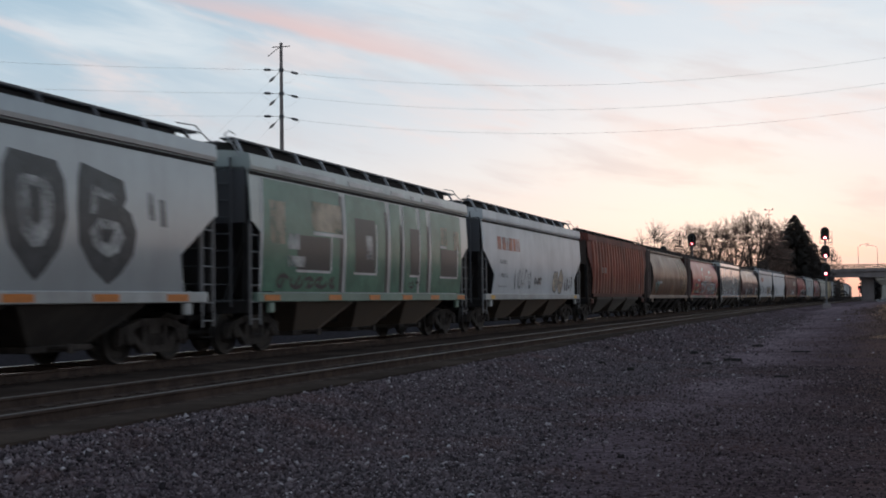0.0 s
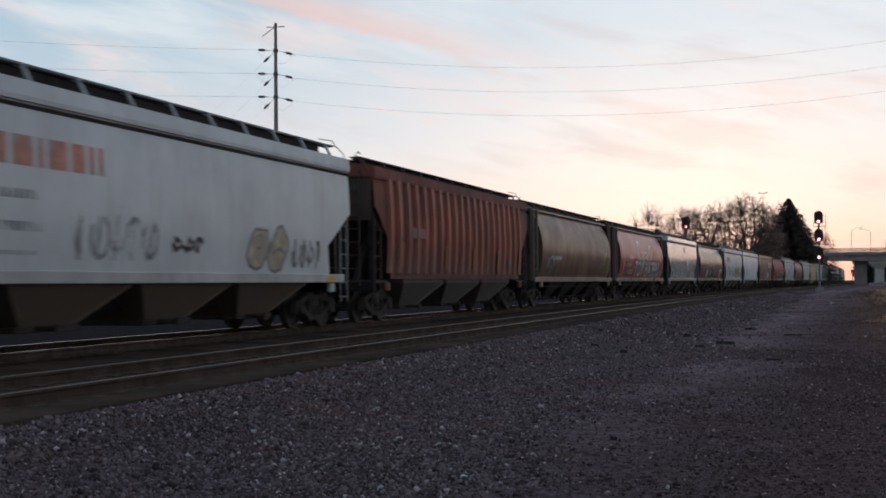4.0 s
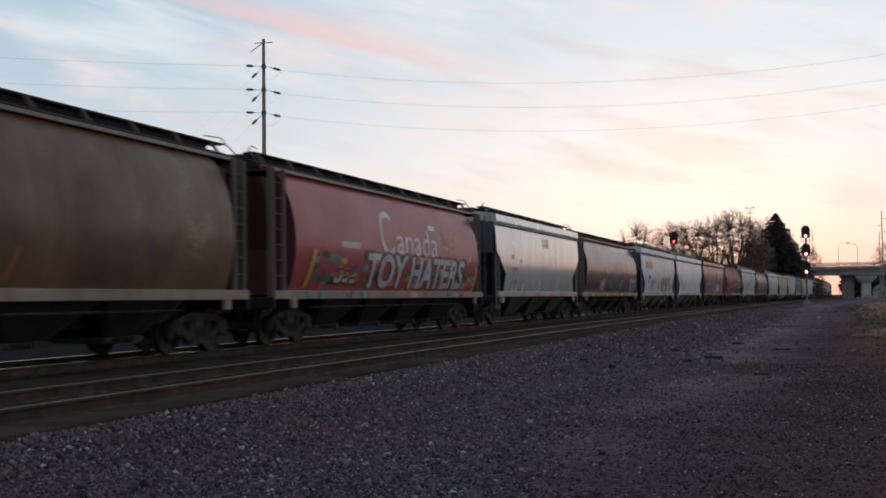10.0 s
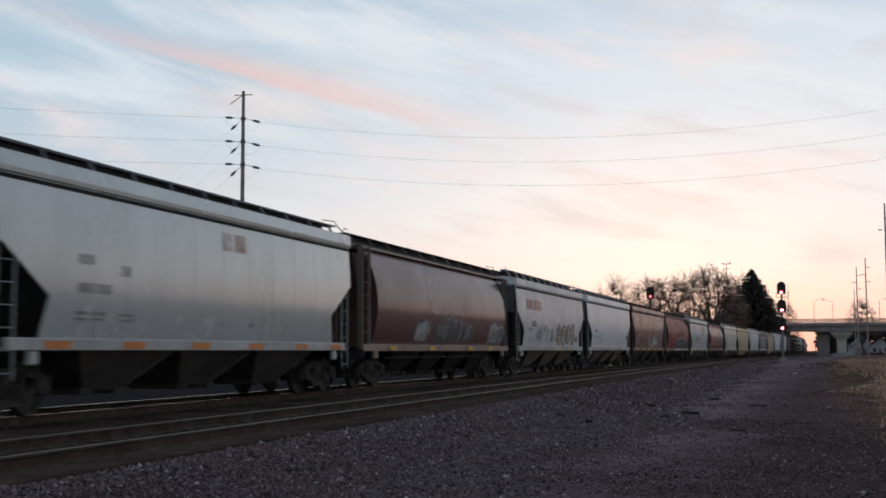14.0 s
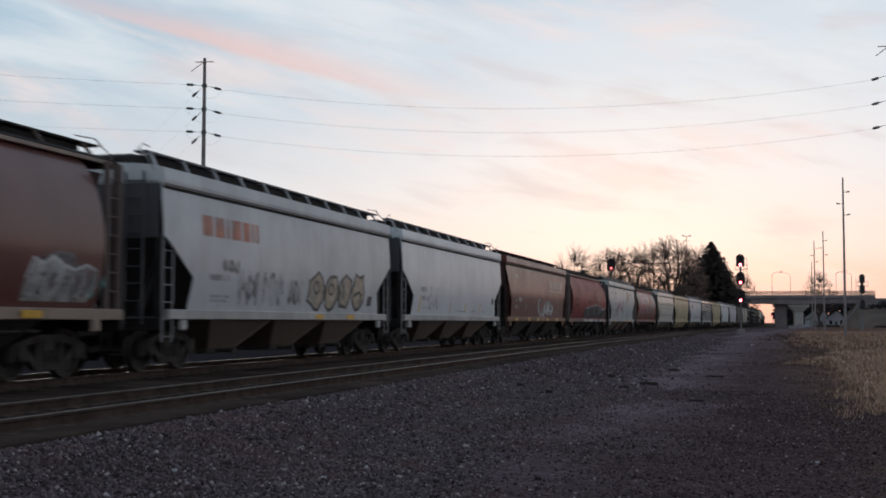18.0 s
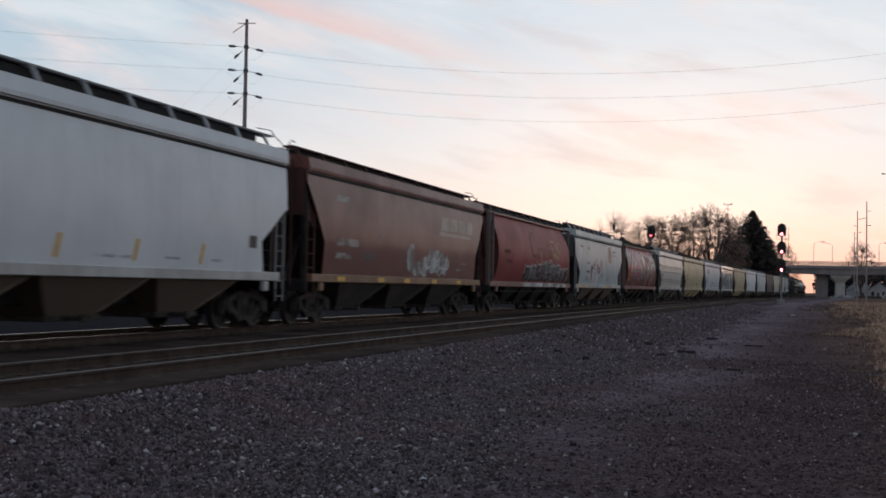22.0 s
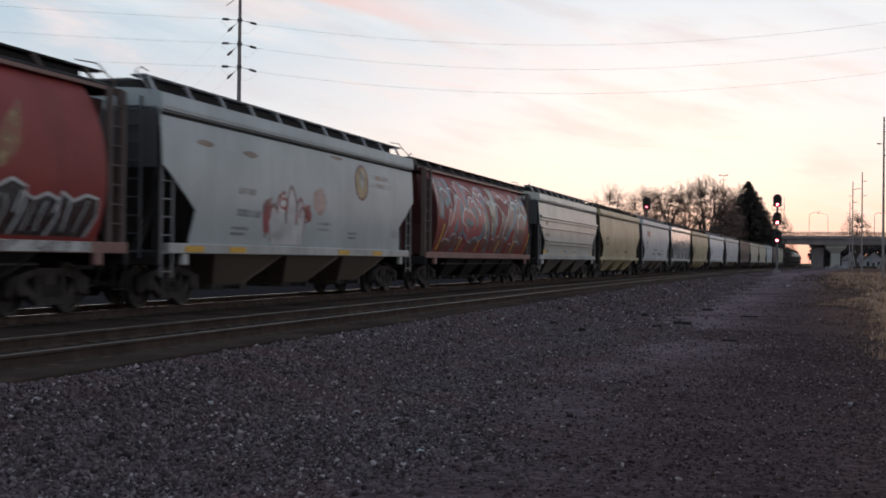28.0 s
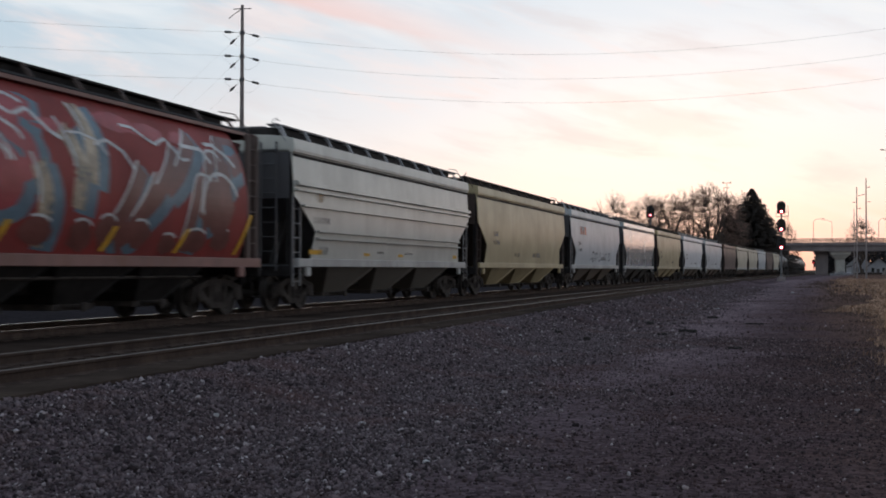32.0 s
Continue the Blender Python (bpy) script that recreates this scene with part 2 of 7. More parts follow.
MAT = {
    "black_steel": surface("black_steel", (0.035, 0.032, 0.032), (0.018, 0.016, 0.016), 0.75, 3.0, 40.0, spec=0.12),
    "truck_steel": surface("truck_steel", (0.075, 0.063, 0.057), (0.030, 0.025, 0.023), 0.8, 4.0, 50.0, spec=0.12),
    "wheel_steel": surface("wheel_steel", (0.045, 0.037, 0.033), (0.025, 0.021, 0.02), 0.6, 5.0, 50.0, metal=0.3),
    "tread": surface("tread", (0.45, 0.44, 0.43), (0.3, 0.29, 0.28), 0.3, 5.0, 60.0, metal=1.0),
    "rail_side": surface("rail_side", (0.092, 0.066, 0.055), (0.050, 0.037, 0.032), 0.9, 3.0, 40.0, spec=0.04),
    "rail_top": surface("rail_top", (0.55, 0.55, 0.57), (0.42, 0.41, 0.41), 0.22, 1.0, 60.0, 0.05, 0.002, 1.0),
    "rail_dull": surface("rail_dull", (0.115, 0.088, 0.075), (0.075, 0.057, 0.049), 0.5, 1.0, 60.0, 0.05, 0.002, 0.0, spec=0.35),
    "tie_wood": surface("tie_wood", (0.060, 0.047, 0.041), (0.032, 0.026, 0.023), 0.95, 3.0, 30.0, spec=0.0),
    "bed": surface("bed", (0.084, 0.063, 0.052), (0.040, 0.031, 0.027), 0.97, 0.7, 14.0, 0.9, 0.05, spec=0.0),
    "galvanised": surface("galvanised", (0.17, 0.165, 0.17), (0.11, 0.105, 0.11), 0.5, 5.0, 60.0, metal=0.5),
    "signal_black": surface("signal_black", (0.03, 0.028, 0.03), (0.02, 0.018, 0.02), 0.6, 5.0, 60.0),
    "red_lamp": glowing("red_lamp", (1.0, 0.02, 0.06), 2.2),
    "lamp_core": glowing("lamp_core", (1.0, 0.62, 0.66), 14.0),
    "dim_lamp": glowing("dim_lamp", (1.0, 0.012, 0.04), 1.1),
    "dark_lens": plain("dark_lens", (0.03, 0.03, 0.03), 0.15),
    "pole_wood": surface("pole_wood", (0.30, 0.26, 0.255), (0.20, 0.17, 0.165), 0.85, 1.0, 20.0),
    "insulator": plain("insulator", (0.09, 0.09, 0.10), 0.3),
    "wire": plain("wire", (0.42, 0.40, 0.40), 0.5, 0.3),
    "concrete": surface("concrete", (0.25, 0.215, 0.215), (0.18, 0.155, 0.155), 0.9, 0.4, 8.0),
    "pale_concrete": surface("pale_concrete", (0.52, 0.49, 0.45), (0.42, 0.40, 0.37), 0.9, 0.4, 8.0),
    "bark": surface("bark", (0.10, 0.072, 0.060), (0.06, 0.044, 0.037), 0.95, 2.0, 20.0),
    "twig": surface("twig", (0.33, 0.205, 0.165), (0.20, 0.128, 0.102), 0.95, 1.0, 12.0),
    "dark_brush": surface("dark_brush", (0.05, 0.042, 0.045), (0.03, 0.026, 0.028), 0.95, 0.2, 3.0),
    "white_siding": surface("white_siding", (0.36, 0.35, 0.37), (0.28, 0.27, 0.29), 0.8, 0.3, 6.0),
    "roof_tile": surface("roof_tile", (0.10, 0.09, 0.09), (0.07, 0.06, 0.06), 0.9, 0.3, 6.0),
    "bank_grass": surface("bank_grass", (0.13, 0.092, 0.070), (0.07, 0.05, 0.041), 0.95, 0.12, 2.0),
    "ivy": surface("ivy", (0.10, 0.072, 0.060), (0.06, 0.045, 0.038), 0.9, 0.8, 9.0),
    "needles": surface("needles", (0.088, 0.070, 0.062), (0.050, 0.040, 0.036), 0.95, 0.8, 9.0),
}

# ---------------------------------------------------------------- mesh building


class Shape:
    """Points and faces of one part."""

    def __init__(self):
        self.v, self.f = [], []

    def add(self, pts, faces):
        n = len(self.v)
        self.v.extend([tuple(p) for p in pts])
        self.f.extend([tuple(n + i for i in f) for f in faces])
        return self

    def box(self, x0, x1, y0, y1, z0, z1, b=0.0):
        """A box with chamfered edges of width b."""
        if b <= 0:
            p = [(x, y, z) for x in (x0, x1) for y in (y0, y1) for z in (z0, z1)]
            return self.add(p, [(0, 1, 3, 2), (4, 6, 7, 5), (0, 4, 5, 1), (2, 3, 7, 6), (0, 2, 6, 4), (1, 5, 7, 3)])
        c, h = Vector(((x0 + x1) / 2, (y0 + y1) / 2, (z0 + z1) / 2)), Vector(((x1 - x0) / 2, (y1 - y0) / 2, (z1 - z0) / 2))
        b = min(b, *(0.45 * k for k in h))
        pts, idx = [], {}
        for sx in (-1, 1):
            for sy in (-1, 1):
                for sz in (-1, 1):
                    s = (sx, sy, sz)
                    for a in range(3):
                        idx[s + (a,)] = len(pts)
                        pts.append([c[i] + s[i] * (h[i] - (b if i != a else 0)) for i in range(3)])
        fs = []
        ring = ((-1, -1), (1, -1), (1, 1), (-1, 1))
        for a in range(3):
            o = [i for i in range(3) if i != a]
            for d in (-1, 1):
                q = []
                for r in ring:
                    s = [0, 0, 0]
                    s[a], s[o[0]], s[o[1]] = d, r[0], r[1]
                    q.append(idx[tuple(s) + (a,)])
                fs.append(tuple(q if d * (-1 if a == 1 else 1) > 0 else q[::-1]))
        for a in range(3):
            o = [i for i in range(3) if i != a]
            for d0 in (-1, 1):
                for d1 in (-1, 1):
                    s0, s1 = [0, 0, 0], [0, 0, 0]
                    s0[a], s1[a] = -1, 1
                    for s in (s0, s1):
                        s[o[0]], s[o[1]] = d0, d1
                    fs.append((idx[tuple(s0) + (o[0],)], idx[tuple(s1) + (o[0],)], idx[tuple(s1) + (o[1],)], idx[tuple(s0) + (o[1],)]))
        for s in [k[:3] for k in idx if k[3] == 0]:
            fs.append((idx[s + (0,)], idx[s + (1,)], idx[s + (2,)]))
        return self.add(pts, fs)

    def rod(self, p, q, r, n=6, r2=None):
        p, q = Vector(p), Vector(q)
        d = (q - p).normalized()
        a = d.orthogonal().normalized()
        c = d.cross(a)
        r2 = r if r2 is None else r2
        ang = [2 * math.pi * i / n for i in range(n)]
        pts = [p + (a * math.cos(t) + c * math.sin(t)) * r for t in ang] + [q + (a * math.cos(t) + c * math.sin(t)) * r2 for t in ang]
        fs = [(i, (i + 1) % n, n + (i + 1) % n, n + i) for i in range(n)] + [tuple(range(n))[::-1], tuple(range(n, 2 * n))]
        return self.add(pts, fs)

    def beam(self, p, q, w, h, up=(0, 0, 1)):
        p, q = Vector(p), Vector(q)
        d = (q - p).normalized()
        s = d.cross(Vector(up))
        s = (s if s.length > 1e-4 else d.orthogonal()).normalized()
        u = s.cross(d)
        pts = [e + s * (i * w / 2) + u * (j * h / 2) for e in (p, q) for i, j in ((-1, -1), (1, -1), (1, 1), (-1, 1))]
        return self.add(pts, [(0, 3, 2, 1), (4, 5, 6, 7), (0, 1, 5, 4), (1, 2, 6, 5), (2, 3, 7, 6), (3, 0, 4, 7)])

    def path(self, pts, r, n=6):
        """One continuous tube through points."""
        pts = [Vector(p) for p in pts]
        ref = Vector((0.31, 0.17, 0.93))
        rings = []
        for i, p in enumerate(pts):
            d = (pts[min(i + 1, len(pts) - 1)] - pts[max(i - 1, 0)]).normalized()
            a = d.cross(ref)
            a = (a if a.length > 1e-3 else d.orthogonal()).normalized()
            c = d.cross(a)
            rings.append([p + (a * math.cos(2 * math.pi * k / n) + c * math.sin(2 * math.pi * k / n)) * r for k in range(n)])
        return self.loft(rings)

    def loft(self, rings, caps=True, closed=True):
        n, base = len(rings[0]), len(self.v)
        self.v.extend([tuple(p) for r in rings for p in r])
        for k in range(len(rings) - 1):
            for i in range(n if closed else n - 1):
                j = (i + 1) % n
                self.f.append((base + k * n + i, base + k * n + j, base + (k + 1) * n + j, base + (k + 1) * n + i))
        if caps:
            self.f.append(tuple(base + i for i in range(n))[::-1])
            self.f.append(tuple(base + (len(rings) - 1) * n + i for i in range(n)))
        return self

    def slab(self, outline, x0, x1, axis=0):
        """An outline in the two other axes, extruded from x0 to x1 along one axis."""
        def put(x, a, b):
            return (x, a, b) if axis == 0 else (a, x, b) if axis == 1 else (a, b, x)
        return self.loft([[put(x, a, b) for a, b in outline] for x in (x0, x1)])

    def lathe(self, prof, centre, axis=0, n=20):
        """A profile of (along, radius) spun round an axis through centre."""
        rings = []
        for al, r in prof:
            ring = []
            for i in range(n):
                t = 2 * math.pi * i / n
                d = [al, r * math.cos(t), r * math.sin(t)]
                d = d if axis == 0 else [d[1], d[0], d[2]] if axis == 1 else [d[1], d[2], d[0]]
                ring.append([centre[k] + d[k] for k in range(3)])
            rings.append(ring)
        return self.loft(rings)

    def mesh(self, name, smooth=None):
        me = bpy.data.meshes.new(name)
        me.from_pydata(self.v, [], self.f)
        if smooth is not None:
            bm = bmesh.new()
            bm.from_mesh(me)
            bmesh.ops.recalc_face_normals(bm, faces=bm.faces)
            bm.to_mesh(me)
            bm.free()
            me.polygons.foreach_set("use_smooth", [True] * len(me.polygons))
            me.set_sharp_from_angle(angle=radians(smooth))
        else:
            bm = bmesh.new()
            bm.from_mesh(me)
            bmesh.ops.recalc_face_normals(bm, faces=bm.faces)
            bm.to_mesh(me)
            bm.free()
        return me


def part(name, shape, material, parent=None, label="", smooth=None):
    """Links one part as a mesh object under its thing."""
    me = shape.mesh(name, smooth) if isinstance(shape, Shape) else shape
    if not me.materials:
        me.materials.append(material)
    ob = new(name, me)
    ob.parent = parent
    if label:
        ob["label"] = label
    return ob


def thing(name, label, category, group="", at=None):
    ob = new(name)
    ob.empty_display_size = 0.2
    if at is not None:
        ob.matrix_basis = at
    return tagged(ob, label, category, group)


def shared(name, me, parent, m=None, label=""):
    """Another object on a mesh that is already there."""
    ob = new(name, me)
    ob.parent = parent
    if m is not None:
        ob.matrix_basis = m
    if label:
        ob["label"] = label
    return ob


def track_point(s, x0):
    """Place and heading (degrees) at s metres along a track that passes x0 abreast of the camera."""
    # a bend to the right about one far centre, a straight, and a bend back under the bridge
    r, a1 = 1 / BEND - x0, 185.0 * BEND
    a = min(s / r, a1)
    x, y = 1 / BEND - r * math.cos(a), r * math.sin(a)
    rest = s - a1 * r
    if rest <= 0:
        return x, y, -math.degrees(a)
    run = min(rest, 145.0)
    x, y, rest = x + run * math.sin(a1), y + run * math.cos(a1), rest - run
    r2, a2 = 2500.0 + x0, 0.058
    b = min(max(rest, 0.0) / r2, a2)
    x, y = x + r2 * (math.cos(a1 - b) - math.cos(a1)), y + r2 * (math.sin(a1) - math.sin(a1 - b))
    rest -= b * r2
    if rest > 0:
        x, y = x + rest * math.sin(a1 - b), y + rest * math.cos(a1 - b)
    return x, y, -math.degrees(a1 - b)


# ---------------------------------------------------------------- ground and tracks
NEAR_C, FAR_C = NEAR_X, TRAIN_X


def ease(a, b, x):
    t = min(1, max(0, (x - a) / (b - a)))
    return t * t * (3 - 2 * t)


def beside(x, y):
    """Metres to the right of the empty track's centre."""
    r = 1 / BEND
    return r - NEAR_C - math.hypot(r - x, y)


def ground_z(x, y):
    if y > 1500 or abs(x) > 700 or y < -300:
        return -0.1
    u = beside(x, y)
    rise = 0.42 * ease(30, 150, y)
    z = rise * ease(2, 8, u) + 0.0
    bank = 0.40 * (1 - ease(1.75, 3.9, u)) * ease(-9.5, -7.3, u)
    z = max(z, bank) if u > 0 else bank
    z += 0.55 * math.exp(-((x - MAST[0]) ** 2 + (y - MAST[1]) ** 2) / 9.0)
    if u > 2.5:
        k = ease(2.5, 5.0, u)
        z += k * (0.05 * noise.noise((x * 0.23, y * 0.23, 0)) + 0.025 * noise.noise((x * 0.9, y * 0.9, 3)))
        z += 0.12 * ease(9.5, 14, u) * (1 - ease(60, 120, y))
    return z


MAST = (-0.65, 125.0)


def ground_material():
    """Crushed stone by the track, a paler track of fines, dark gravel, brown soil and dry grass further off."""
    m, nt, b = nodes_of("ground_gravel")
    N, K = nt.nodes.new, nt.links.new

    def op(kind, a, c=None, d=None, clamp=False):
        n = N("ShaderNodeMath")
        n.operation, n.use_clamp = kind, clamp
        for i, v in enumerate((a, c, d)):
            if v is None:
                continue
            if isinstance(v, (int, float)):
                n.inputs[i].default_value = v
            else:
                K(v, n.inputs[i])
        return n.outputs[0]

    geo = N("ShaderNodeNewGeometry")
    sep = N("ShaderNodeSeparateXYZ")
    K(geo.outputs["Position"], sep.inputs[0])
    x, y, z = sep.outputs
    u = op("ADD", op("SUBTRACT", x, op("MULTIPLY", op("MULTIPLY", y, y), BEND / 2)), -NEAR_C)
    wob = link_noise(nt, 0.35, 4, 0.6)
    uw = op("ADD", u, op("MULTIPLY_ADD", wob, 4.0, -2.0))
    big = link_noise(nt, 0.25, 5, 0.6)
    mid = link_noise(nt, 2.2, 5, 0.65)
    fine = link_noise(nt, 24.0, 5, 0.7)
    vor = N("ShaderNodeTexVoronoi")
    vor.inputs["Scale"].default_value = 17.0
    tc = N("ShaderNodeTexCoord")
    K(tc.outputs["Object"], vor.inputs["Vector"])
    sepc = N("ShaderNodeSeparateColor")
    K(vor.outputs["Color"], sepc.inputs[0])
    stone = ramped(nt, sepc.outputs[0], 0.0, 1.0, 0.62, 1.38)
    grey = mixed(nt, ramped(nt, mid, 0.3, 0.7), (0.092, 0.067, 0.075), (0.138, 0.101, 0.112))
    fines = mixed(nt, ramped(nt, mid, 0.3, 0.7), (0.155, 0.115, 0.128), (0.215, 0.160, 0.176))
    dark = mixed(nt, ramped(nt, big, 0.35, 0.65), (0.066, 0.044, 0.047), (0.148, 0.100, 0.106))
    soil = mixed(nt, ramped(nt, mid, 0.3, 0.7), (0.076, 0.048, 0.042), (0.20, 0.120, 0.094))
    c = mixed(nt, op("MULTIPLY", ramped(nt, uw, 4.0, 5.8), ramped(nt, y, 10.0, 21.0)), grey, fines)
    c = mixed(nt, op("MULTIPLY", ramped(nt, uw, 6.0, 8.6), ramped(nt, y, 90.0, 45.0, 0.35, 1.0)), c, dark)
    c = mixed(nt, ramped(nt, big, 0.48, 0.64, 0.0, 0.65), c, (0.048, 0.036, 0.037))
    c = mixed(nt, ramped(nt, uw, 8.6, 10.8), c, soil)
    # beyond the train the ground is painted darker, for the shade under the cars
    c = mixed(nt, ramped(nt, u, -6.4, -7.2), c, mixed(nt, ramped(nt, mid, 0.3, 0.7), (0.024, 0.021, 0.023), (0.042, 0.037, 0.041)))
    far = ramped(nt, y, 250.0, 420.0)
    c = mixed(nt, far, c, (0.07, 0.06, 0.05))
    scaled = N("ShaderNodeVectorMath")
    scaled.operation = "SCALE"
    K(c, scaled.inputs[0])
    K(stone, scaled.inputs["Scale"])
    K(scaled.outputs[0], b.inputs["Base Color"])
    b.inputs["Roughness"].default_value = 0.97
    b.inputs["Specular IOR Level"].default_value = 0.0
    bumped(nt, b, op("ADD", op("MULTIPLY", vor.outputs["Distance"], -0.8), fine), 0.9, 0.05)
    return m


def build_ground():
    def steps(lo, hi, near_lo, near_hi, d, grow):
        out, v, s = [], near_lo, d
        while v < near_hi:
            out.append(v)
            v += d
        s = d
        while v < hi:
            out.append(v)
            s *= grow
            v += s
        out.append(hi)
        v, s, back = near_lo, d, []
        while v > lo:
            s *= grow
            v -= s
            back.append(max(v, lo))
        return back[::-1] + out
    ys = steps(-900, 4500, -4, 60, 0.5, 1.10)
    us = steps(-2500, 2500, -10, 16, 0.3, 1.16)
    r0 = 1 / BEND
    sh = Shape()
    for y in ys:
        yy = min(max(y, -400), 700)
        for u in us:
            x = u + NEAR_C + yy * yy * BEND / 2 if abs(u) < 60 else u + NEAR_C + 0.5 * min(yy * yy, 490000) * BEND
            sh.v.append((x, y, ground_z(x, y)))
    n = len(us)
    for j in range(len(ys) - 1):
        for i in range(n - 1):
            sh.f.append((j * n + i, j * n + i + 1, (j + 1) * n + i + 1, (j + 1) * n + i))
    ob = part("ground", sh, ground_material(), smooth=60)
    return tagged(ob, "dark grey gravel ground beside the railway, browner away from the track", "ground", kind="structure")


build_ground()


def sweep(profile, x0, s0, s1, step, z=0.0):
    """A profile of (side, height) drawn along a track."""
    sh, rings = Shape(), []
    n = max(2, int((s1 - s0) / step))
    for i in range(n + 1):
        s = s0 + (s1 - s0) * i / n
        x, y, h = track_point(s, x0)
        c, d = math.cos(radians(h)), math.sin(radians(h))
        rings.append([(x + a * c, y + a * d, z + b) for a, b in profile])
    return sh.loft(rings)


# stained ballast between and round the rails of both tracks
bed = part("trackbed", sweep([(-6.9, -0.5), (1.55, -0.5), (1.5, -0.155), (1.2, -0.145), (0.2, -0.16), (-2.4, -0.17), (-4.8, -0.16), (-6.5, -0.15)],
                             NEAR_X, -60, 900, 5, RAIL_Z), MAT["bed"])
tagged(bed, "oily dark brown ballast bed under both tracks", "track bed", kind="structure")


def build_track(x0, label, top, s0, s1):
    tr = thing("railway_track", label, "railway track", "tracks")
    for side in (-0.7525, 0.7525):
        web = [(-0.07, -0.165), (0.07, -0.165), (0.07, -0.15), (0.012, -0.13), (0.012, -0.045), (0.036, -0.035), (0.036, -0.006),
               (-0.036, -0.006), (-0.036, -0.035), (-0.012, -0.045), (-0.012, -0.13), (-0.07, -0.15)]
        part("rail", sweep([(a + side, b) for a, b in web], x0, -60, 900, 4, RAIL_Z), MAT["rail_side"], tr, smooth=None)
        head = [(-0.034, -0.006), (0.034, -0.006), (0.028, 0.0), (-0.028, 0.0)]
        part("rail_head", sweep([(a + side, b) for a, b in head], x0, -60, 900, 4, RAIL_Z), top, tr, "worn running surface")
    tie = Shape().box(-1.3, 1.3, -0.115, 0.115, -0.34, -0.163, 0.012).mesh("tie")
    tie.materials.append(MAT["tie_wood"])
    plate = Shape().box(-0.17, 0.17, -0.1, 0.1, -0.163, -0.147, 0.004).mesh("tie_plate")
    plate.materials.append(MAT["rail_side"])
    rng = random.Random(int(-x0 * 10))
    for i in range(int((s1 - s0) / 0.52)):
        x, y, h = track_point(s0 + i * 0.52, x0)
        t = shared("tie", tie, tr, pose(x + rng.uniform(-0.04, 0.04), y, RAIL_Z + rng.uniform(-0.004, 0.004), 0, 0, h + rng.uniform(-1, 1)))
        if i < 60:
            for side in (-0.7525, 0.7525):
                shared("tie_plate", plate, t, pose(side, 0, 0))
    return tr


build_track(NEAR_X, "empty railway track with dull brown rails on dark wooden ties", MAT["rail_dull"], 4, 108)
build_track(TRAIN_X, "railway track with polished rails carrying the moving grain train", MAT["rail_top"], 8, 60)

# ---------------------------------------------------------------- the train
# every car: metres from the train's mark to the middle of its side, length of side, pitch to the next
CAR_START = [0.0, 17.55, 34.6, 52.03, 69.93, 87.99, 106.96, 123.33, 142.07, 159.17, 176.26, 194.82, 212.66, 230.26, 247.98, 265.32, 284.1, 302.2,
             319.4, 337.4, 357.28, 378.0, 396.0, 414.0, 432.0, 450.0, 467.8]
CAR_SIDE = [16.13, 15.28, 15.65, 16.47, 16.85, 17.27, 15.18, 17.32, 15.64, 15.8, 17.15, 16.77, 15.94, 16.02, 15.97, 17.0, 16.3, 15.3, 15.8, 16.6, 17.9,
            16.4, 16.2, 16.2, 16.0, 16.0, 16.0]


def train_s(t):
    """Where the train's mark is along its track at t seconds: it gathers speed slowly."""
    return 5.0802 - 6.67421 * t - 0.0170845 * t * t + 0.000153604 * t ** 3


SILL, EAVE = 1.20, 4.00


def bow(style):
    if style == "barrel":
        return lambda z: 1.60 * math.sqrt(max(0.05, 1 - ((z - 2.45) / 2.23) ** 2))
    return lambda z: 1.49 + 0.075 * math.sin(math.pi * min(1, max(0, (z - SILL) / (EAVE - SILL))))


CUTS = {"straight": [(1.1, 1.18), (1.4, 1.22), (2.0, 1.40), (2.80, 0.14), (2.83, 0.02), (4.2, 0.0)],
        "high_cut": [(1.1, 1.10), (1.6, 1.12), (2.15, 1.12), (3.55, 0.06), (3.6, 0.0), (4.2, 0.0)],
        "post": [(1.1, 1.30), (1.95, 1.30), (3.1, 0.12), (3.14, 0.0), (4.2, 0.0)]}


def end_inset(z, style="straight"):
    """How far the side sheet stops short of the car's end at a height."""
    pts = CUTS[style]
    for (a, p), (b, q) in zip(pts, pts[1:]):
        if z <= b:
            return p + (q - p) * max(0, (z - a) / (b - a))
    return 0.0


def side_sheet(half, style, sgn, z0, z1, ribs=()):
    w, sh = bow(style), Shape()
    zs = sorted({z0 + (z1 - z0) * i / 14 for i in range(15)} | {a for a, b in CUTS.get(style, ())})
    zs = [z for z in zs if z0 - 1e-6 <= z <= z1 + 1e-6]
    ins = lambda z: end_inset(z, style)
    front = [[(sgn * w(z), -half + ins(z), z), (sgn * w(z), half - ins(z), z)] for z in zs]
    back = [[(sgn * (w(z) - 0.03), -half + ins(z), z), (sgn * (w(z) - 0.03), half - ins(z), z)] for z in zs]
    rings = [f + b[::-1] for f, b in zip(front, back)]
    return sh.loft(rings)


def mapped(me2, style, sgn, lift=0.006):
    """Lays a flat mesh, drawn in (along, height), on a car's side. The camera's side has sgn 1."""
    w = bow(style)
    bm = bmesh.new()
    bm.from_mesh(me2)
    lo, hi = min(v.co.y for v in bm.verts), max(v.co.y for v in bm.verts)
    z = math.floor(lo / 0.15) * 0.15 + 0.15
    while z < hi:
        bmesh.ops.bisect_plane(bm, geom=bm.verts[:] + bm.edges[:] + bm.faces[:], plane_co=(0, z, 0), plane_no=(0, 1, 0))
        z += 0.15
    for v in bm.verts:
        a, h = v.co.x, v.co.y
        v.co = (sgn * (w(h) + lift), a, h)
    bm.to_mesh(me2)
    bm.free()
    return me2


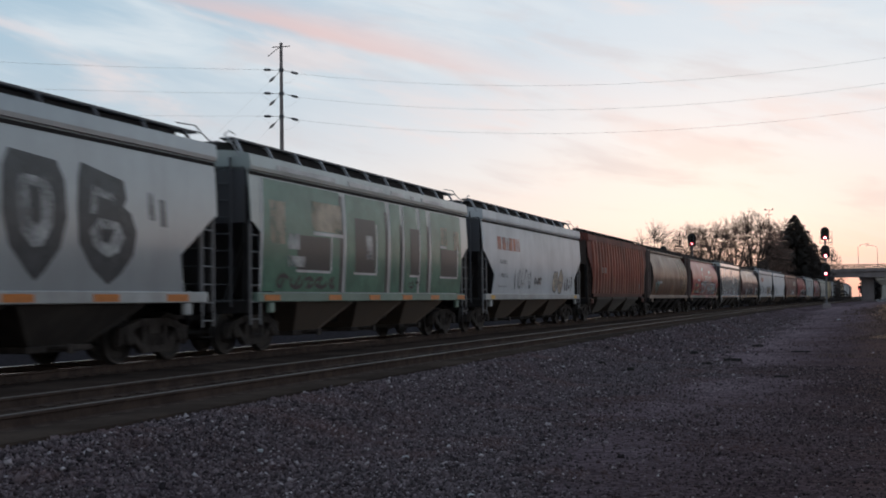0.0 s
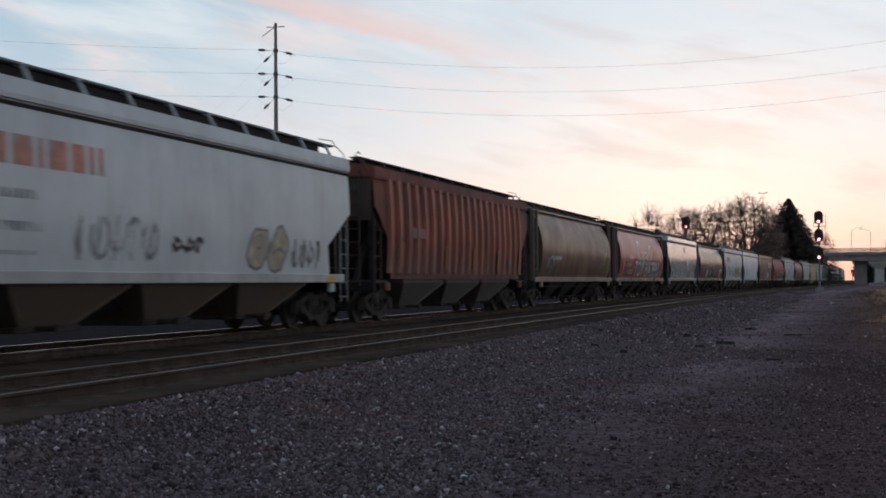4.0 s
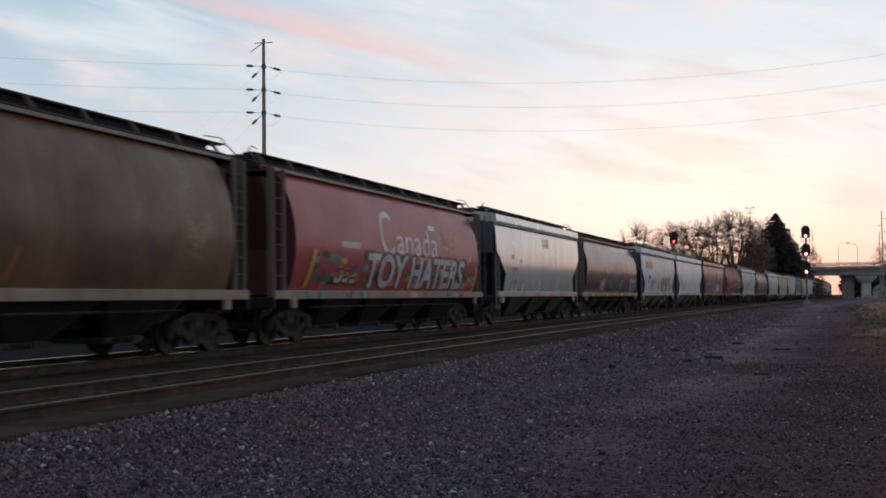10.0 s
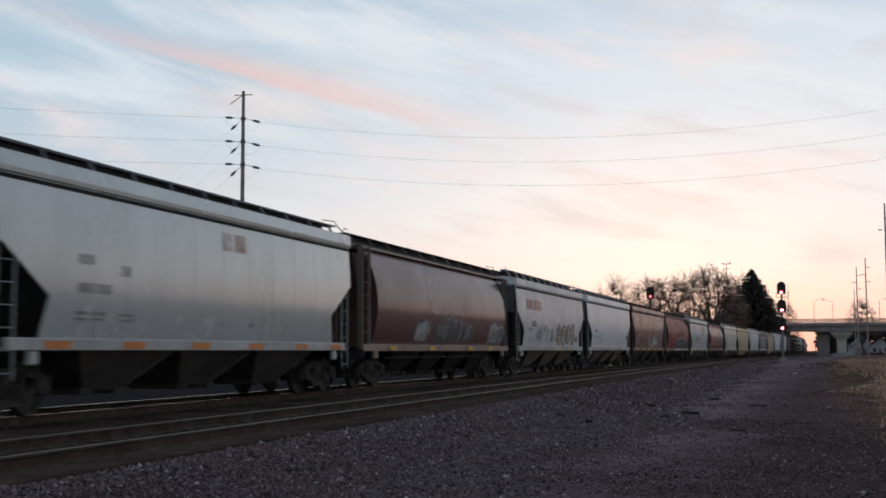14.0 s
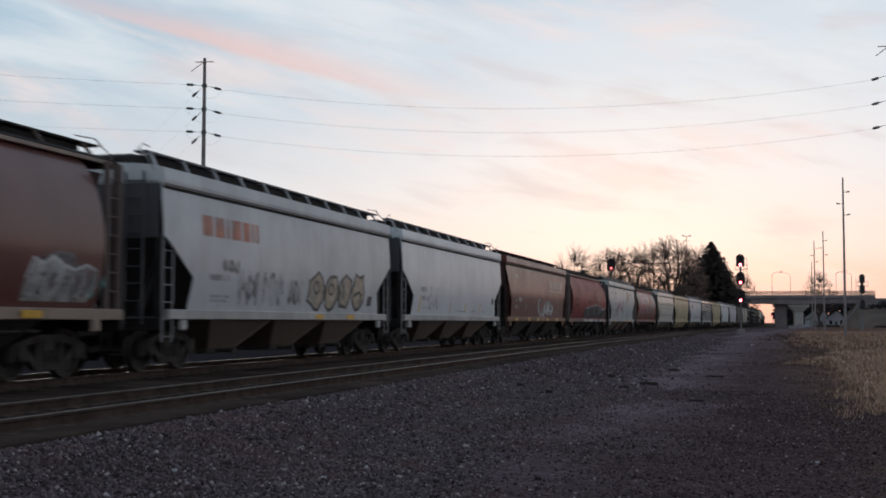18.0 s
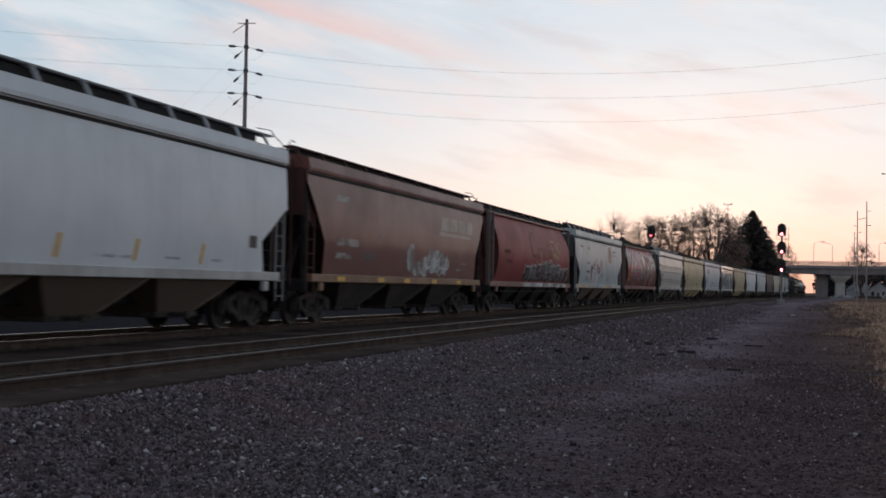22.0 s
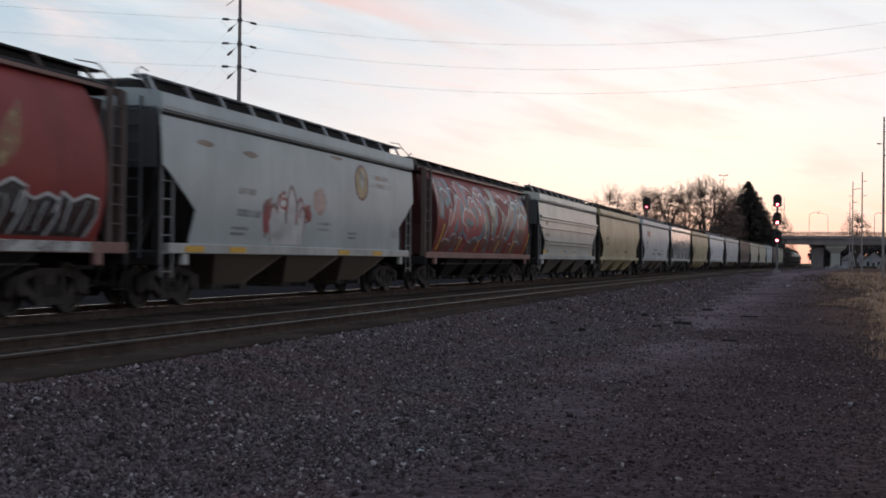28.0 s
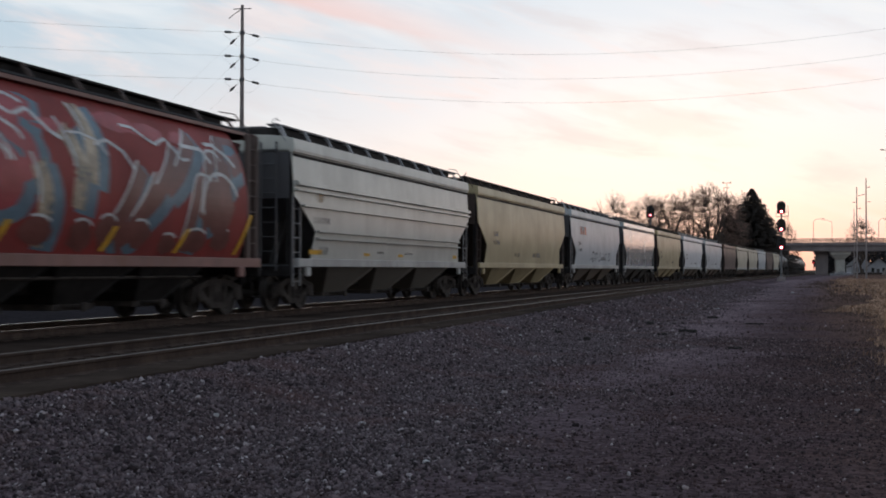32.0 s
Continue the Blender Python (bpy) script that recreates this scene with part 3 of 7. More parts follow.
def pieces(polys):
    """Groups of polygons that touch, so that each becomes a part of its own."""
    key = [{(round(a, 4), round(b, 4)) for a, b in p} for p in polys]
    groups = []
    for p, k in zip(polys, key):
        hit = [g for g in groups if g[1] & k]
        merged = ([p], set(k))
        for g in hit:
            merged[0].extend(g[0])
            merged[1].update(g[1])
            groups.remove(g)
        groups.append(merged)
    return [g[0] for g in groups]


def flat_mesh(name, polys):
    index, faces = {}, []
    for p in polys:
        f = [index.setdefault((round(a, 4), round(b, 4)), len(index)) for a, b in p]
        faces.append(tuple(dict.fromkeys(f)))
    me = bpy.data.meshes.new(name)
    me.from_pydata([(a, b, 0) for a, b in index], [], [f for f in faces if len(f) > 2])
    return me


def decal(name, polys, material, car, style, label="", lift=0.006, whole=False):
    made = None
    for group in ([polys] if whole else pieces(polys)):
        me = mapped(flat_mesh(name, group), style, 1, lift)
        made = part(name, me, material, car, label)
    return made


def quad(a, z, w, h, lean=0.0):
    return [(a, z), (a + w, z), (a + w + lean, z + h), (a + lean, z + h)]


def stroke(pts, width):
    """A brush line through points (along, height), as a ribbon of quads."""
    pts = [Vector(p) for p in pts]
    ends = []
    for i, p in enumerate(pts):
        d = pts[min(i + 1, len(pts) - 1)] - pts[max(i - 1, 0)]
        n = Vector((-d.y, d.x))
        n = n.normalized() * (width / 2) if n.length > 1e-6 else Vector((0, width / 2))
        ends.append((p + n, p - n))
    return [[tuple(a[1]), tuple(b[1]), tuple(b[0]), tuple(a[0])] for a, b in zip(ends, ends[1:])]


def arc(cx, cz, rx, rz, a0, a1, n=10):
    return [(cx + rx * math.cos(radians(a0 + (a1 - a0) * i / n)), cz + rz * math.sin(radians(a0 + (a1 - a0) * i / n))) for i in range(n + 1)]


def words(text, width, height, a, z, material, car, style, name="lettering", label="", lean=0.0, lift=0.009, bold=0.0):
    """Letters of the built-in font on a car's side, fitted to a width and a height."""
    cu = bpy.data.curves.new(name, "FONT")
    cu.body, cu.resolution_u, cu.offset = text, 3, bold
    tmp = bpy.data.objects.new(name, cu)
    scene.collection.objects.link(tmp)
    bpy.context.view_layer.update()
    me = bpy.data.meshes.new_from_object(tmp.evaluated_get(bpy.context.evaluated_depsgraph_get()))
    bpy.data.objects.remove(tmp)
    bpy.data.curves.remove(cu)
    xs, ys = [v.co.x for v in me.vertices], [v.co.y for v in me.vertices]
    x0, x1, y0, y1 = min(xs), max(xs), min(ys), max(ys)
    for v in me.vertices:
        h = (v.co.y - y0) / (y1 - y0)
        v.co = (a + (v.co.x - x0) / (x1 - x0) * width + lean * h, z + h * height, 0)
    me.materials.clear()
    return part(name, mapped(me, style, 1, lift), material, car, label)


# ---- trucks, built once
WHEEL_R = 0.457


def truck_meshes():
    out = {}
    rng = [(-0.07, 0.12), (-0.07, 0.20), (-0.03, 0.22), (-0.03, 0.36), (-0.065, 0.385), (-0.065, WHEEL_R), (0.045, WHEEL_R + 0.004), (0.065, WHEEL_R + 0.026),
           (0.075, WHEEL_R + 0.02), (0.075, 0.385), (0.03, 0.36), (0.02, 0.22), (0.07, 0.20), (0.07, 0.12)]
    out["wheel"] = Shape().lathe(rng, (0, 0, 0), 0, 28).mesh("wheel", 40)
    out["axle"] = Shape().lathe([(-1.05, 0.0), (-1.05, 0.07), (-0.83, 0.075), (-0.7, 0.1), (0.0, 0.08), (0.7, 0.1), (0.83, 0.075), (1.05, 0.07), (1.05, 0.0)], (0, 0, 0), 0, 14).mesh("axle", 40)
    # cast side frame: top and bottom members with two windows and the spring nest between the columns
    sf = Shape()
    outer = [(-1.16, 0.36), (-1.12, 0.62), (-0.86, 0.70), (-0.45, 0.80), (0.45, 0.80), (0.86, 0.70), (1.12, 0.62), (1.16, 0.36), (1.0, 0.34), (0.98, 0.5), (0.76, 0.5),
             (0.72, 0.40), (0.42, 0.22), (-0.42, 0.22), (-0.72, 0.40), (-0.76, 0.5), (-0.98, 0.5), (-1.0, 0.34)]

    def bar(pts, w, d0=-0.07, d1=0.07):
        for (a, b), (c, d) in zip(pts, pts[1:]):
            v = Vector((c - a, d - b))
            n = Vector((-v.y, v.x)).normalized() * w / 2
            e = v.normalized() * w * 0.3
            sf.slab([(a - e.x - n.x, b - e.y - n.y), (c + e.x - n.x, d + e.y - n.y), (c + e.x + n.x, d + e.y + n.y), (a - e.x + n.x, b - e.y + n.y)], d0, d1)
    bar([(-1.08, 0.60), (-0.8, 0.66), (-0.42, 0.75), (0.42, 0.75), (0.8, 0.66), (1.08, 0.60)], 0.13)
    bar([(-0.80, 0.56), (-0.40, 0.24), (0.40, 0.24), (0.80, 0.56)], 0.12)
    bar([(-0.36, 0.26), (-0.36, 0.73)], 0.11)
    bar([(0.36, 0.26), (0.36, 0.73)], 0.11)
    for s in (-1, 1):
        bar([(s * 1.10, 0.62), (s * 1.12, 0.36)], 0.09)
        bar([(s * 0.74, 0.60), (s * 0.72, 0.40)], 0.08)
    out["side_frame"] = sf.mesh("side_frame")
    sp = Shape()
    for a in (-0.19, 0.0, 0.19):
        sp.lathe([(0.29, 0.0), (0.29, 0.085), (0.34, 0.075), (0.38, 0.088), (0.42, 0.075), (0.46, 0.088), (0.50, 0.075), (0.54, 0.088), (0.54, 0.0)], (0, a, 0), 2, 12)
    out["spring_nest"] = sp.mesh("spring_nest", 40)
    out["bolster"] = Shape().box(-1.06, 1.06, -0.2, 0.2, 0.50, 0.72, 0.03).mesh("bolster")
    cap = Shape().lathe([(-0.03, 0.0), (-0.03, 0.125), (0.05, 0.125), (0.07, 0.1), (0.07, 0.0)], (0, 0, 0), 0, 16)
    cap.box(-0.02, 0.03, -0.13, 0.13, 0.02, 0.16, 0.02)
    out["journal_box"] = cap.mesh("journal_box", 40)
    out["brake_beam"] = Shape().box(-0.8, 0.8, -0.05, 0.05, 0.30, 0.40, 0.02).mesh("brake_beam")
    for k, me in out.items():
        me.materials.append(MAT["wheel_steel"] if k in ("wheel", "axle") else MAT["truck_steel"])
    return out


TRUCK = truck_meshes()
WHEELSETS = []


def add_truck(car, y, spin):
    tr = shared("truck", TRUCK["bolster"], car, pose(0, y, 0))
    for x in (-1.0, 1.0):
        shared("side_frame", TRUCK["side_frame"], tr, pose(x, 0, 0))
        shared("spring_nest", TRUCK["spring_nest"], tr, pose(x, 0, 0))
        for a in (-0.865, 0.865):
            shared("journal_box", TRUCK["journal_box"], tr, pose(x + (0.06 if x > 0 else -0.06), a, WHEEL_R, 0, 0, 0 if x > 0 else 180))
    for a in (-0.33, 0.33):
        shared("brake_beam", TRUCK["brake_beam"], tr, pose(0, a, 0))
    for a in (-0.865, 0.865):
        # one solid wheelset: axle with both wheels, a part of the car that turns
        me = WHEELSET
        ws = shared("wheelset", me, car, pose(0, y + a, WHEEL_R))
        if spin:
            WHEELSETS.append((ws, y + a))
    return tr


def wheelset_mesh():
    bm = bmesh.new()
    bm.from_mesh(TRUCK["axle"])
    for x, flip in ((-0.775, 0), (0.775, 180)):
        tmp = TRUCK["wheel"].copy()
        tmp.transform(pose(x, 0, 0, 0, 0, flip))
        bm.from_mesh(tmp)
        bpy.data.meshes.remove(tmp)
    me = bpy.data.meshes.new("wheelset")
    bm.to_mesh(me)
    bm.free()
    me.polygons.foreach_set("use_smooth", [True] * len(me.polygons))
    me.set_sharp_from_angle(angle=radians(40))
    me.materials.append(MAT["wheel_steel"])
    return me


WHEELSET = wheelset_mesh()


def ladder(car, x, y, z0, z1, width, mat, along=True, rungs=None, step=0.36):
    sh = Shape()
    d = (0, 1) if along else (1, 0)
    for k in (-0.5, 0.5):
        px, py = x + d[0] * k * width, y + d[1] * k * width
        sh.box(px - 0.02, px + 0.02, py - 0.025, py + 0.025, z0, z1, 0.006)
    z = z0 + 0.12
    while z < z1 - 0.05:
        sh.rod((x - d[0] * width / 2, y - d[1] * width / 2, z), (x + d[0] * width / 2, y + d[1] * width / 2, z), 0.014, 6)
        z += step
    return part("ladder", sh, mat, car)


def car_frame(car, half, pitch, mats, style):
    """Underframe, couplers, end platforms and brake gear."""
    steel = mats["under"]
    part("centre_sill", Shape().box(-0.24, 0.24, -pitch / 2 + 0.75, pitch / 2 - 0.75, 0.72, 1.02, 0.02), steel, car)
    for s in (-1, 1):
        part("end_sill", Shape().box(-1.48, 1.48, s * (half - 0.06) - 0.07, s * (half - 0.06) + 0.07, 0.86, 1.14, 0.015), steel, car)
        c = Shape().box(-0.13, 0.13, min(s * (pitch / 2 - 0.8), s * (pitch / 2 - 0.25)), max(s * (pitch / 2 - 0.8), s * (pitch / 2 - 0.25)), 0.76, 0.98, 0.02)
        c.box(-0.19, 0.15, min(s * (pitch / 2 - 0.28), s * (pitch / 2 + 0.04)), max(s * (pitch / 2 - 0.28), s * (pitch / 2 + 0.04)), 0.72, 1.02, 0.05)
        part("coupler", c, MAT["truck_steel"], car)
        hose = Shape().path([(0.3, s * (pitch / 2 - 0.7), 0.75), (0.33, s * (pitch / 2 - 0.45), 0.45), (0.3, s * (pitch / 2 - 0.15), 0.42), (0.26, s * (pitch / 2), 0.5)], 0.022, 6)
        part("air_hose", hose, MAT["black_steel"], car)
        # step bracket and jacking pad by the bolster
        for x in (-1, 1):
            y = s * (half - 1.05)
            part("bolster_bracket", Shape().box(x * 1.47 - 0.06, x * 1.47 + 0.06, y - 0.13, y + 0.13, 0.86, 1.10, 0.03), mats["sill"], car)
            st = Shape().path([(x * 1.5, s * (half - 0.10), 0.92), (x * 1.5, s * (half - 0.10), 0.42), (x * 1.5, s * (half - 0.55), 0.42), (x * 1.5, s * (half - 0.55), 0.92)], 0.016, 6)
            part("step", st, MAT["black_steel"], car)


def hopper_bays(car, n, mats, span, z_top=1.19):
    """Tapering discharge hoppers under the body, each with its gate, and a black block added to darken the gaps."""
    part("gap_block", Shape().box(-0.62, 0.62, -span / 2 - 0.6, span / 2 + 0.6, 0.58, 1.19, 0.03), MAT["black_steel"], car)
    each = span / n
    for i in range(n):
        c = -span / 2 + each * (i + 0.5)
        a, b = each * 0.47, each * 0.20
        z0, z1 = 0.40, z_top
        sh = Shape().loft([[(-1.44, c - a, z1), (1.44, c - a, z1), (1.44, c + a, z1), (-1.44, c + a, z1)],
                           [(-1.42, c - a + 0.06, 1.08), (1.42, c - a + 0.06, 1.08), (1.42, c + a - 0.06, 1.08), (-1.42, c + a - 0.06, 1.08)],
                           [(-0.86, c - b, z0), (0.86, c - b, z0), (0.86, c + b, z0), (-0.86, c + b, z0)]])
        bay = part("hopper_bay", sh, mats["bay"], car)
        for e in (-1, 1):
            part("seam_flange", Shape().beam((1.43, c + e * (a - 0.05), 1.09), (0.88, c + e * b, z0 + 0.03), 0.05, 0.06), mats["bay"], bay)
        gate = Shape().box(-0.95, 0.95, c - b - 0.12, c + b + 0.12, 0.30, 0.41, 0.015)
        gate.rod((0.9, c - 0.35, 0.37), (1.40, c - 0.35, 0.37), 0.04, 8).box(1.36, 1.42, c - 0.43, c - 0.27, 0.29, 0.45, 0.01)
        part("outlet_gate", gate, MAT["truck_steel"], bay)


def running_boards(car, half, mats, z, x_out, posts, style):
    for s in (-1, 1):
        b = Shape()
        b.box(s * x_out - 0.30 * (s > 0), s * x_out + 0.30 * (s < 0), -half + 0.1, half + 0.28, z - 0.045, z, 0.006)
        rb = part("running_board", b, mats["board"], car)
        n = posts
        for i in range(n):
            y = -half + 0.25 + (2 * half - 0.5) * i / (n - 1)
            foot = (s * 0.98, y, z - 0.26) if style == "barrel" else (s * 1.19, y, z - 0.36)
            p = Shape().beam(foot, (s * (x_out - 0.01), y, z - 0.03), 0.055, 0.055)
            p.beam((s * (x_out - 0.01), y, z - 0.06), (s * (x_out - 0.28), y, z - 0.06), 0.05, 0.03)
            part("bracket", p, mats["bracket"], rb)
    # grab rails over the end ladders
    for e in (-1, 1):
        y = e * (half + 0.1)
        g = Shape().path([(x_out - 0.05, y, z), (x_out + 0.05, y + e * 0.22, z - 0.02), (x_out + 0.25, y + e * 0.26, z - 0.22), (x_out + 0.36, y + e * 0.1, z - 0.5)], 0.016, 6)
        g.path([(x_out - 0.1, y - e * 0.5, z + 0.1), (x_out + 0.04, y, z + 0.1), (x_out + 0.05, y + e * 0.2, z)], 0.014, 6)
        part("grab_rail", g, mats["bracket"], car)


def roof_part(car, half, mats, style, eave, rb=4.70):
    if style == "barrel":
        prof = [(-1.14, eave - 0.02), (-1.16, eave + 0.04), (-0.8, eave + 0.17), (0, eave + 0.24), (0.8, eave + 0.17), (1.16, eave + 0.04), (1.14, eave - 0.02)]
    else:
        half_prof = [(0, eave + 0.42), (0.95, eave + 0.37), (1.30, eave + 0.33), (1.535, eave + 0.275), (1.565, eave + 0.02), (1.555, eave - 0.06)]
        prof = [(-a, b) for a, b in half_prof[::-1]] + half_prof[1:]
    part("roof", Shape().slab([(a, b) for a, b in prof], -half, half, 1), mats["roof"], car)
    x_rb, z_rb = (0.82, 4.55) if style == "barrel" else (1.02, rb)
    top = eave + (0.22 if style == "barrel" else 0.40)
    co = part("hatch_coaming", Shape().box(-(x_rb - 0.1), x_rb - 0.1, -half + 0.5, half - 0.5, top - 0.16, z_rb - 0.06, 0.02), MAT["black_steel"], car)
    n = 4
    for i in range(n):
        a, b = -half + 0.6 + (2 * half - 1.2) * i / n, -half + 0.6 + (2 * half - 1.2) * (i + 1) / n - 0.12
        part("hatch_cover", Shape().box(-0.46, 0.46, a, b, z_rb - 0.06, z_rb - 0.005, 0.02), mats["dark"], co)


def freight_car(i, style, colour, end, label, bays=3, posts=11, boards=None, bay=None, sill=None, roof=None, spin=True, bracket=None, rb=4.70, seams=False):
    half = CAR_SIDE[i] / 2
    pitch = (CAR_START[i + 1] + CAR_SIDE[i + 1] / 2 - CAR_START[i] - half) if i < len(CAR_START) - 1 else 17.9
    pitch = min(max(pitch, 17.4), 18.6)
    car = thing("hopper_car", label, "hopper car", "cars of the grain train")
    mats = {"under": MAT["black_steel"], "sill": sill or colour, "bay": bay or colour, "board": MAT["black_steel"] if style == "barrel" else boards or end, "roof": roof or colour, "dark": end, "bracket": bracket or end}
    w = bow(style)
    if style == "barrel":
        bh = half - 0.95
        zs = [1.20 + (4.18 - 1.20) * k / 22 for k in range(23)]
        ring = [(w(z), z) for z in zs] + [(-w(z), z) for z in reversed(zs)]
        shell = Shape().loft([[(a, y, b) for a, b in ring] for y in (-bh, bh)], caps=False)
        part("barrel", shell, colour, car, smooth=30)
        for k in range(1, 13) if seams else ():
            y = -bh + 2 * bh * k / 13
            rows = [[(w(z) - 0.003, y - 0.025, z), (w(z) + 0.003, y - 0.012, z), (w(z) + 0.003, y + 0.012, z), (w(z) - 0.003, y + 0.025, z)] for z in zs]
            part("weld_seam", Shape().loft(rows), colour, car)
        for s in (-1, 1):
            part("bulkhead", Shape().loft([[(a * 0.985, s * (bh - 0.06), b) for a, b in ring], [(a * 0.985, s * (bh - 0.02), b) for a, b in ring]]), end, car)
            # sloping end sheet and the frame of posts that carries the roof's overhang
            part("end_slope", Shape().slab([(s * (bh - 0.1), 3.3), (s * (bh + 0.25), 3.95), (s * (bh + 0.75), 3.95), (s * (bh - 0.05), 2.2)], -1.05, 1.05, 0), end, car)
            for x in (-1, 1):
                part("corner_post", Shape().box(x * 1.36 - 0.07, x * 1.36 + 0.07, s * (half - 0.12) - 0.08, s * (half - 0.12) + 0.08, 1.1, 4.12, 0.01), mats["bracket"], car)
                part("corner_post", Shape().box(x * 1.42 - 0.05, x * 1.42 + 0.05, s * (half - 0.62) - 0.06, s * (half - 0.62) + 0.06, 1.1, 4.12, 0.01), mats["bracket"], car)
            ladder(car, 1.43, s * (half - 0.36), 1.15, 4.1, 0.44, mats["bracket"])
            ladder(car, -0.8, s * (half + 0.02), 1.15, 4.4, 0.42, mats["bracket"], along=False)
            part("end_frame", Shape().box(-1.36, 1.36, s * (half - 0.12) - 0.06, s * (half - 0.12) + 0.06, 4.05, 4.16, 0.01), end, car)
            part("end_platform", Shape().box(-1.4, 1.4, min(s * bh, s * half), max(s * bh, s * half), 1.08, 1.14, 0.01), end, car)
        for x in (-1, 1):
            part("eave_angle", Shape().box(x * 1.13 - 0.04, x * 1.13 + 0.04, -half + 0.05, half - 0.05, 4.12, 4.20, 0.01), mats["sill"], car)
            part("side_sill", Shape().box(min(x * 1.36, x * 1.50), max(x * 1.36, x * 1.50), -half + 0.05, half - 0.05, 1.08, 1.29, 0.015), mats["sill"], car)
            part("air_pipe", Shape().rod((x * 1.25, -half + 2.5, 0.88), (x * 1.25, half - 2.5, 0.88), 0.035, 6), MAT["truck_steel"], car)
        roof_part(car, half, mats, style, 4.18)
        running_boards(car, half - 0.25, mats, 4.55, 0.82, 11, style)
        span = 2 * bh - 3.4
    else:
        # body inside the side sheets, with its end sheets and slopes
        core = [(-half, EAVE), (half, EAVE), (half, 2.80), (half - 1.3, 2.30), (half - 2.9, 1.16), (-half + 2.9, 1.16), (-half + 1.3, 2.30), (-half, 2.80)]
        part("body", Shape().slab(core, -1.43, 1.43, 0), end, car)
        for s in (-1, 1):
            part("side_sheet", side_sheet(half, style, s, SILL, EAVE), colour, car, smooth=50)
            if style != "post":
                part("side_sill", Shape().box(min(s * 1.40, s * 1.545), max(s * 1.40, s * 1.545), -half + 0.35, half - 0.35, 1.10, 1.31, 0.015), mats["sill"], car)
        for s in (-1, 1):
            for x in (-1, 1):
                part("corner_post", Shape().box(x * 1.40 - 0.06, x * 1.40 + 0.06, s * (half - 0.10) - 0.07, s * (half - 0.10) + 0.07, 0.9, 3.6, 0.012), MAT["black_steel"], car)
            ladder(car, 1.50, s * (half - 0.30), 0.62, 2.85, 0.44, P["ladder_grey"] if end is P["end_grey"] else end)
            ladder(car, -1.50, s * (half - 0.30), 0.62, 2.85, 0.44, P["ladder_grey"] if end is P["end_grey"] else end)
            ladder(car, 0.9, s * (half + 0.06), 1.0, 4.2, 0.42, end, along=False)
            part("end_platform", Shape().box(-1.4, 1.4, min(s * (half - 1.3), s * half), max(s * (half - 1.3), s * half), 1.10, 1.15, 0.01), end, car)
            for x in (-0.9, 0.9):
                part("end_brace", Shape().beam((x, s * (half - 0.1), 1.1), (x, s * (half - 1.1), 2.6), 0.12, 0.1), MAT["black_steel"], car)
        if seams:
            n = 12
            for k in range(1, n):
                y = -half + 2 * half * k / n
                if abs(y) > half - 1.5:
                    continue
                rows = [[(w(z) - 0.002, y - 0.02, z), (w(z) + 0.005, y - 0.008, z), (w(z) + 0.005, y + 0.008, z), (w(z) - 0.002, y + 0.02, z)] for z in [SILL + 0.12 + (EAVE - SILL - 0.2) * q / 8 for q in range(9)]]
                part("weld_seam", Shape().loft(rows), colour, car)
        # eave strip coloured black to stand for the seam's shadow, plain on post cars
        for s in (-1, 1):
            x = s * (w(EAVE - 0.13) + 0.012)
            part("eave_seam_shadow", Shape().box(min(x, x - s * 0.05), max(x, x - s * 0.05), -half + 0.03, half - 0.03, EAVE - 0.165, EAVE - 0.095), colour if style == "post" else MAT["black_steel"], car)
        roof_part(car, half, mats, style, EAVE, rb)
        running_boards(car, half - 0.1, mats, rb, 1.02, posts, style)
        span = 2 * half - 4.6
    wheel = Shape().lathe([(-0.02, 0.20), (0.02, 0.20), (0.02, 0.25), (-0.02, 0.25)], (0.55, half + 0.22, 2.9), 1, 16)
    wheel.rod((0.35, half + 0.22, 2.9), (0.75, half + 0.22, 2.9), 0.015).rod((0.55, half + 0.22, 2.7), (0.55, half + 0.22, 3.1), 0.015).rod((0.55, half - 0.1, 2.9), (0.55, half + 0.22, 2.9), 0.03)
    part("brake_wheel", wheel, MAT["black_steel"], car)
    car_frame(car, half, pitch, mats, style)
    hopper_bays(car, bays, mats, span)
    for y in (-1, 1):
        add_truck(car, y * (pitch / 2 - 2.15), spin)
    return car, half


CARS = []


def enlist(i, car):
    CARS.append((car, CAR_START[i] + CAR_SIDE[i] / 2))
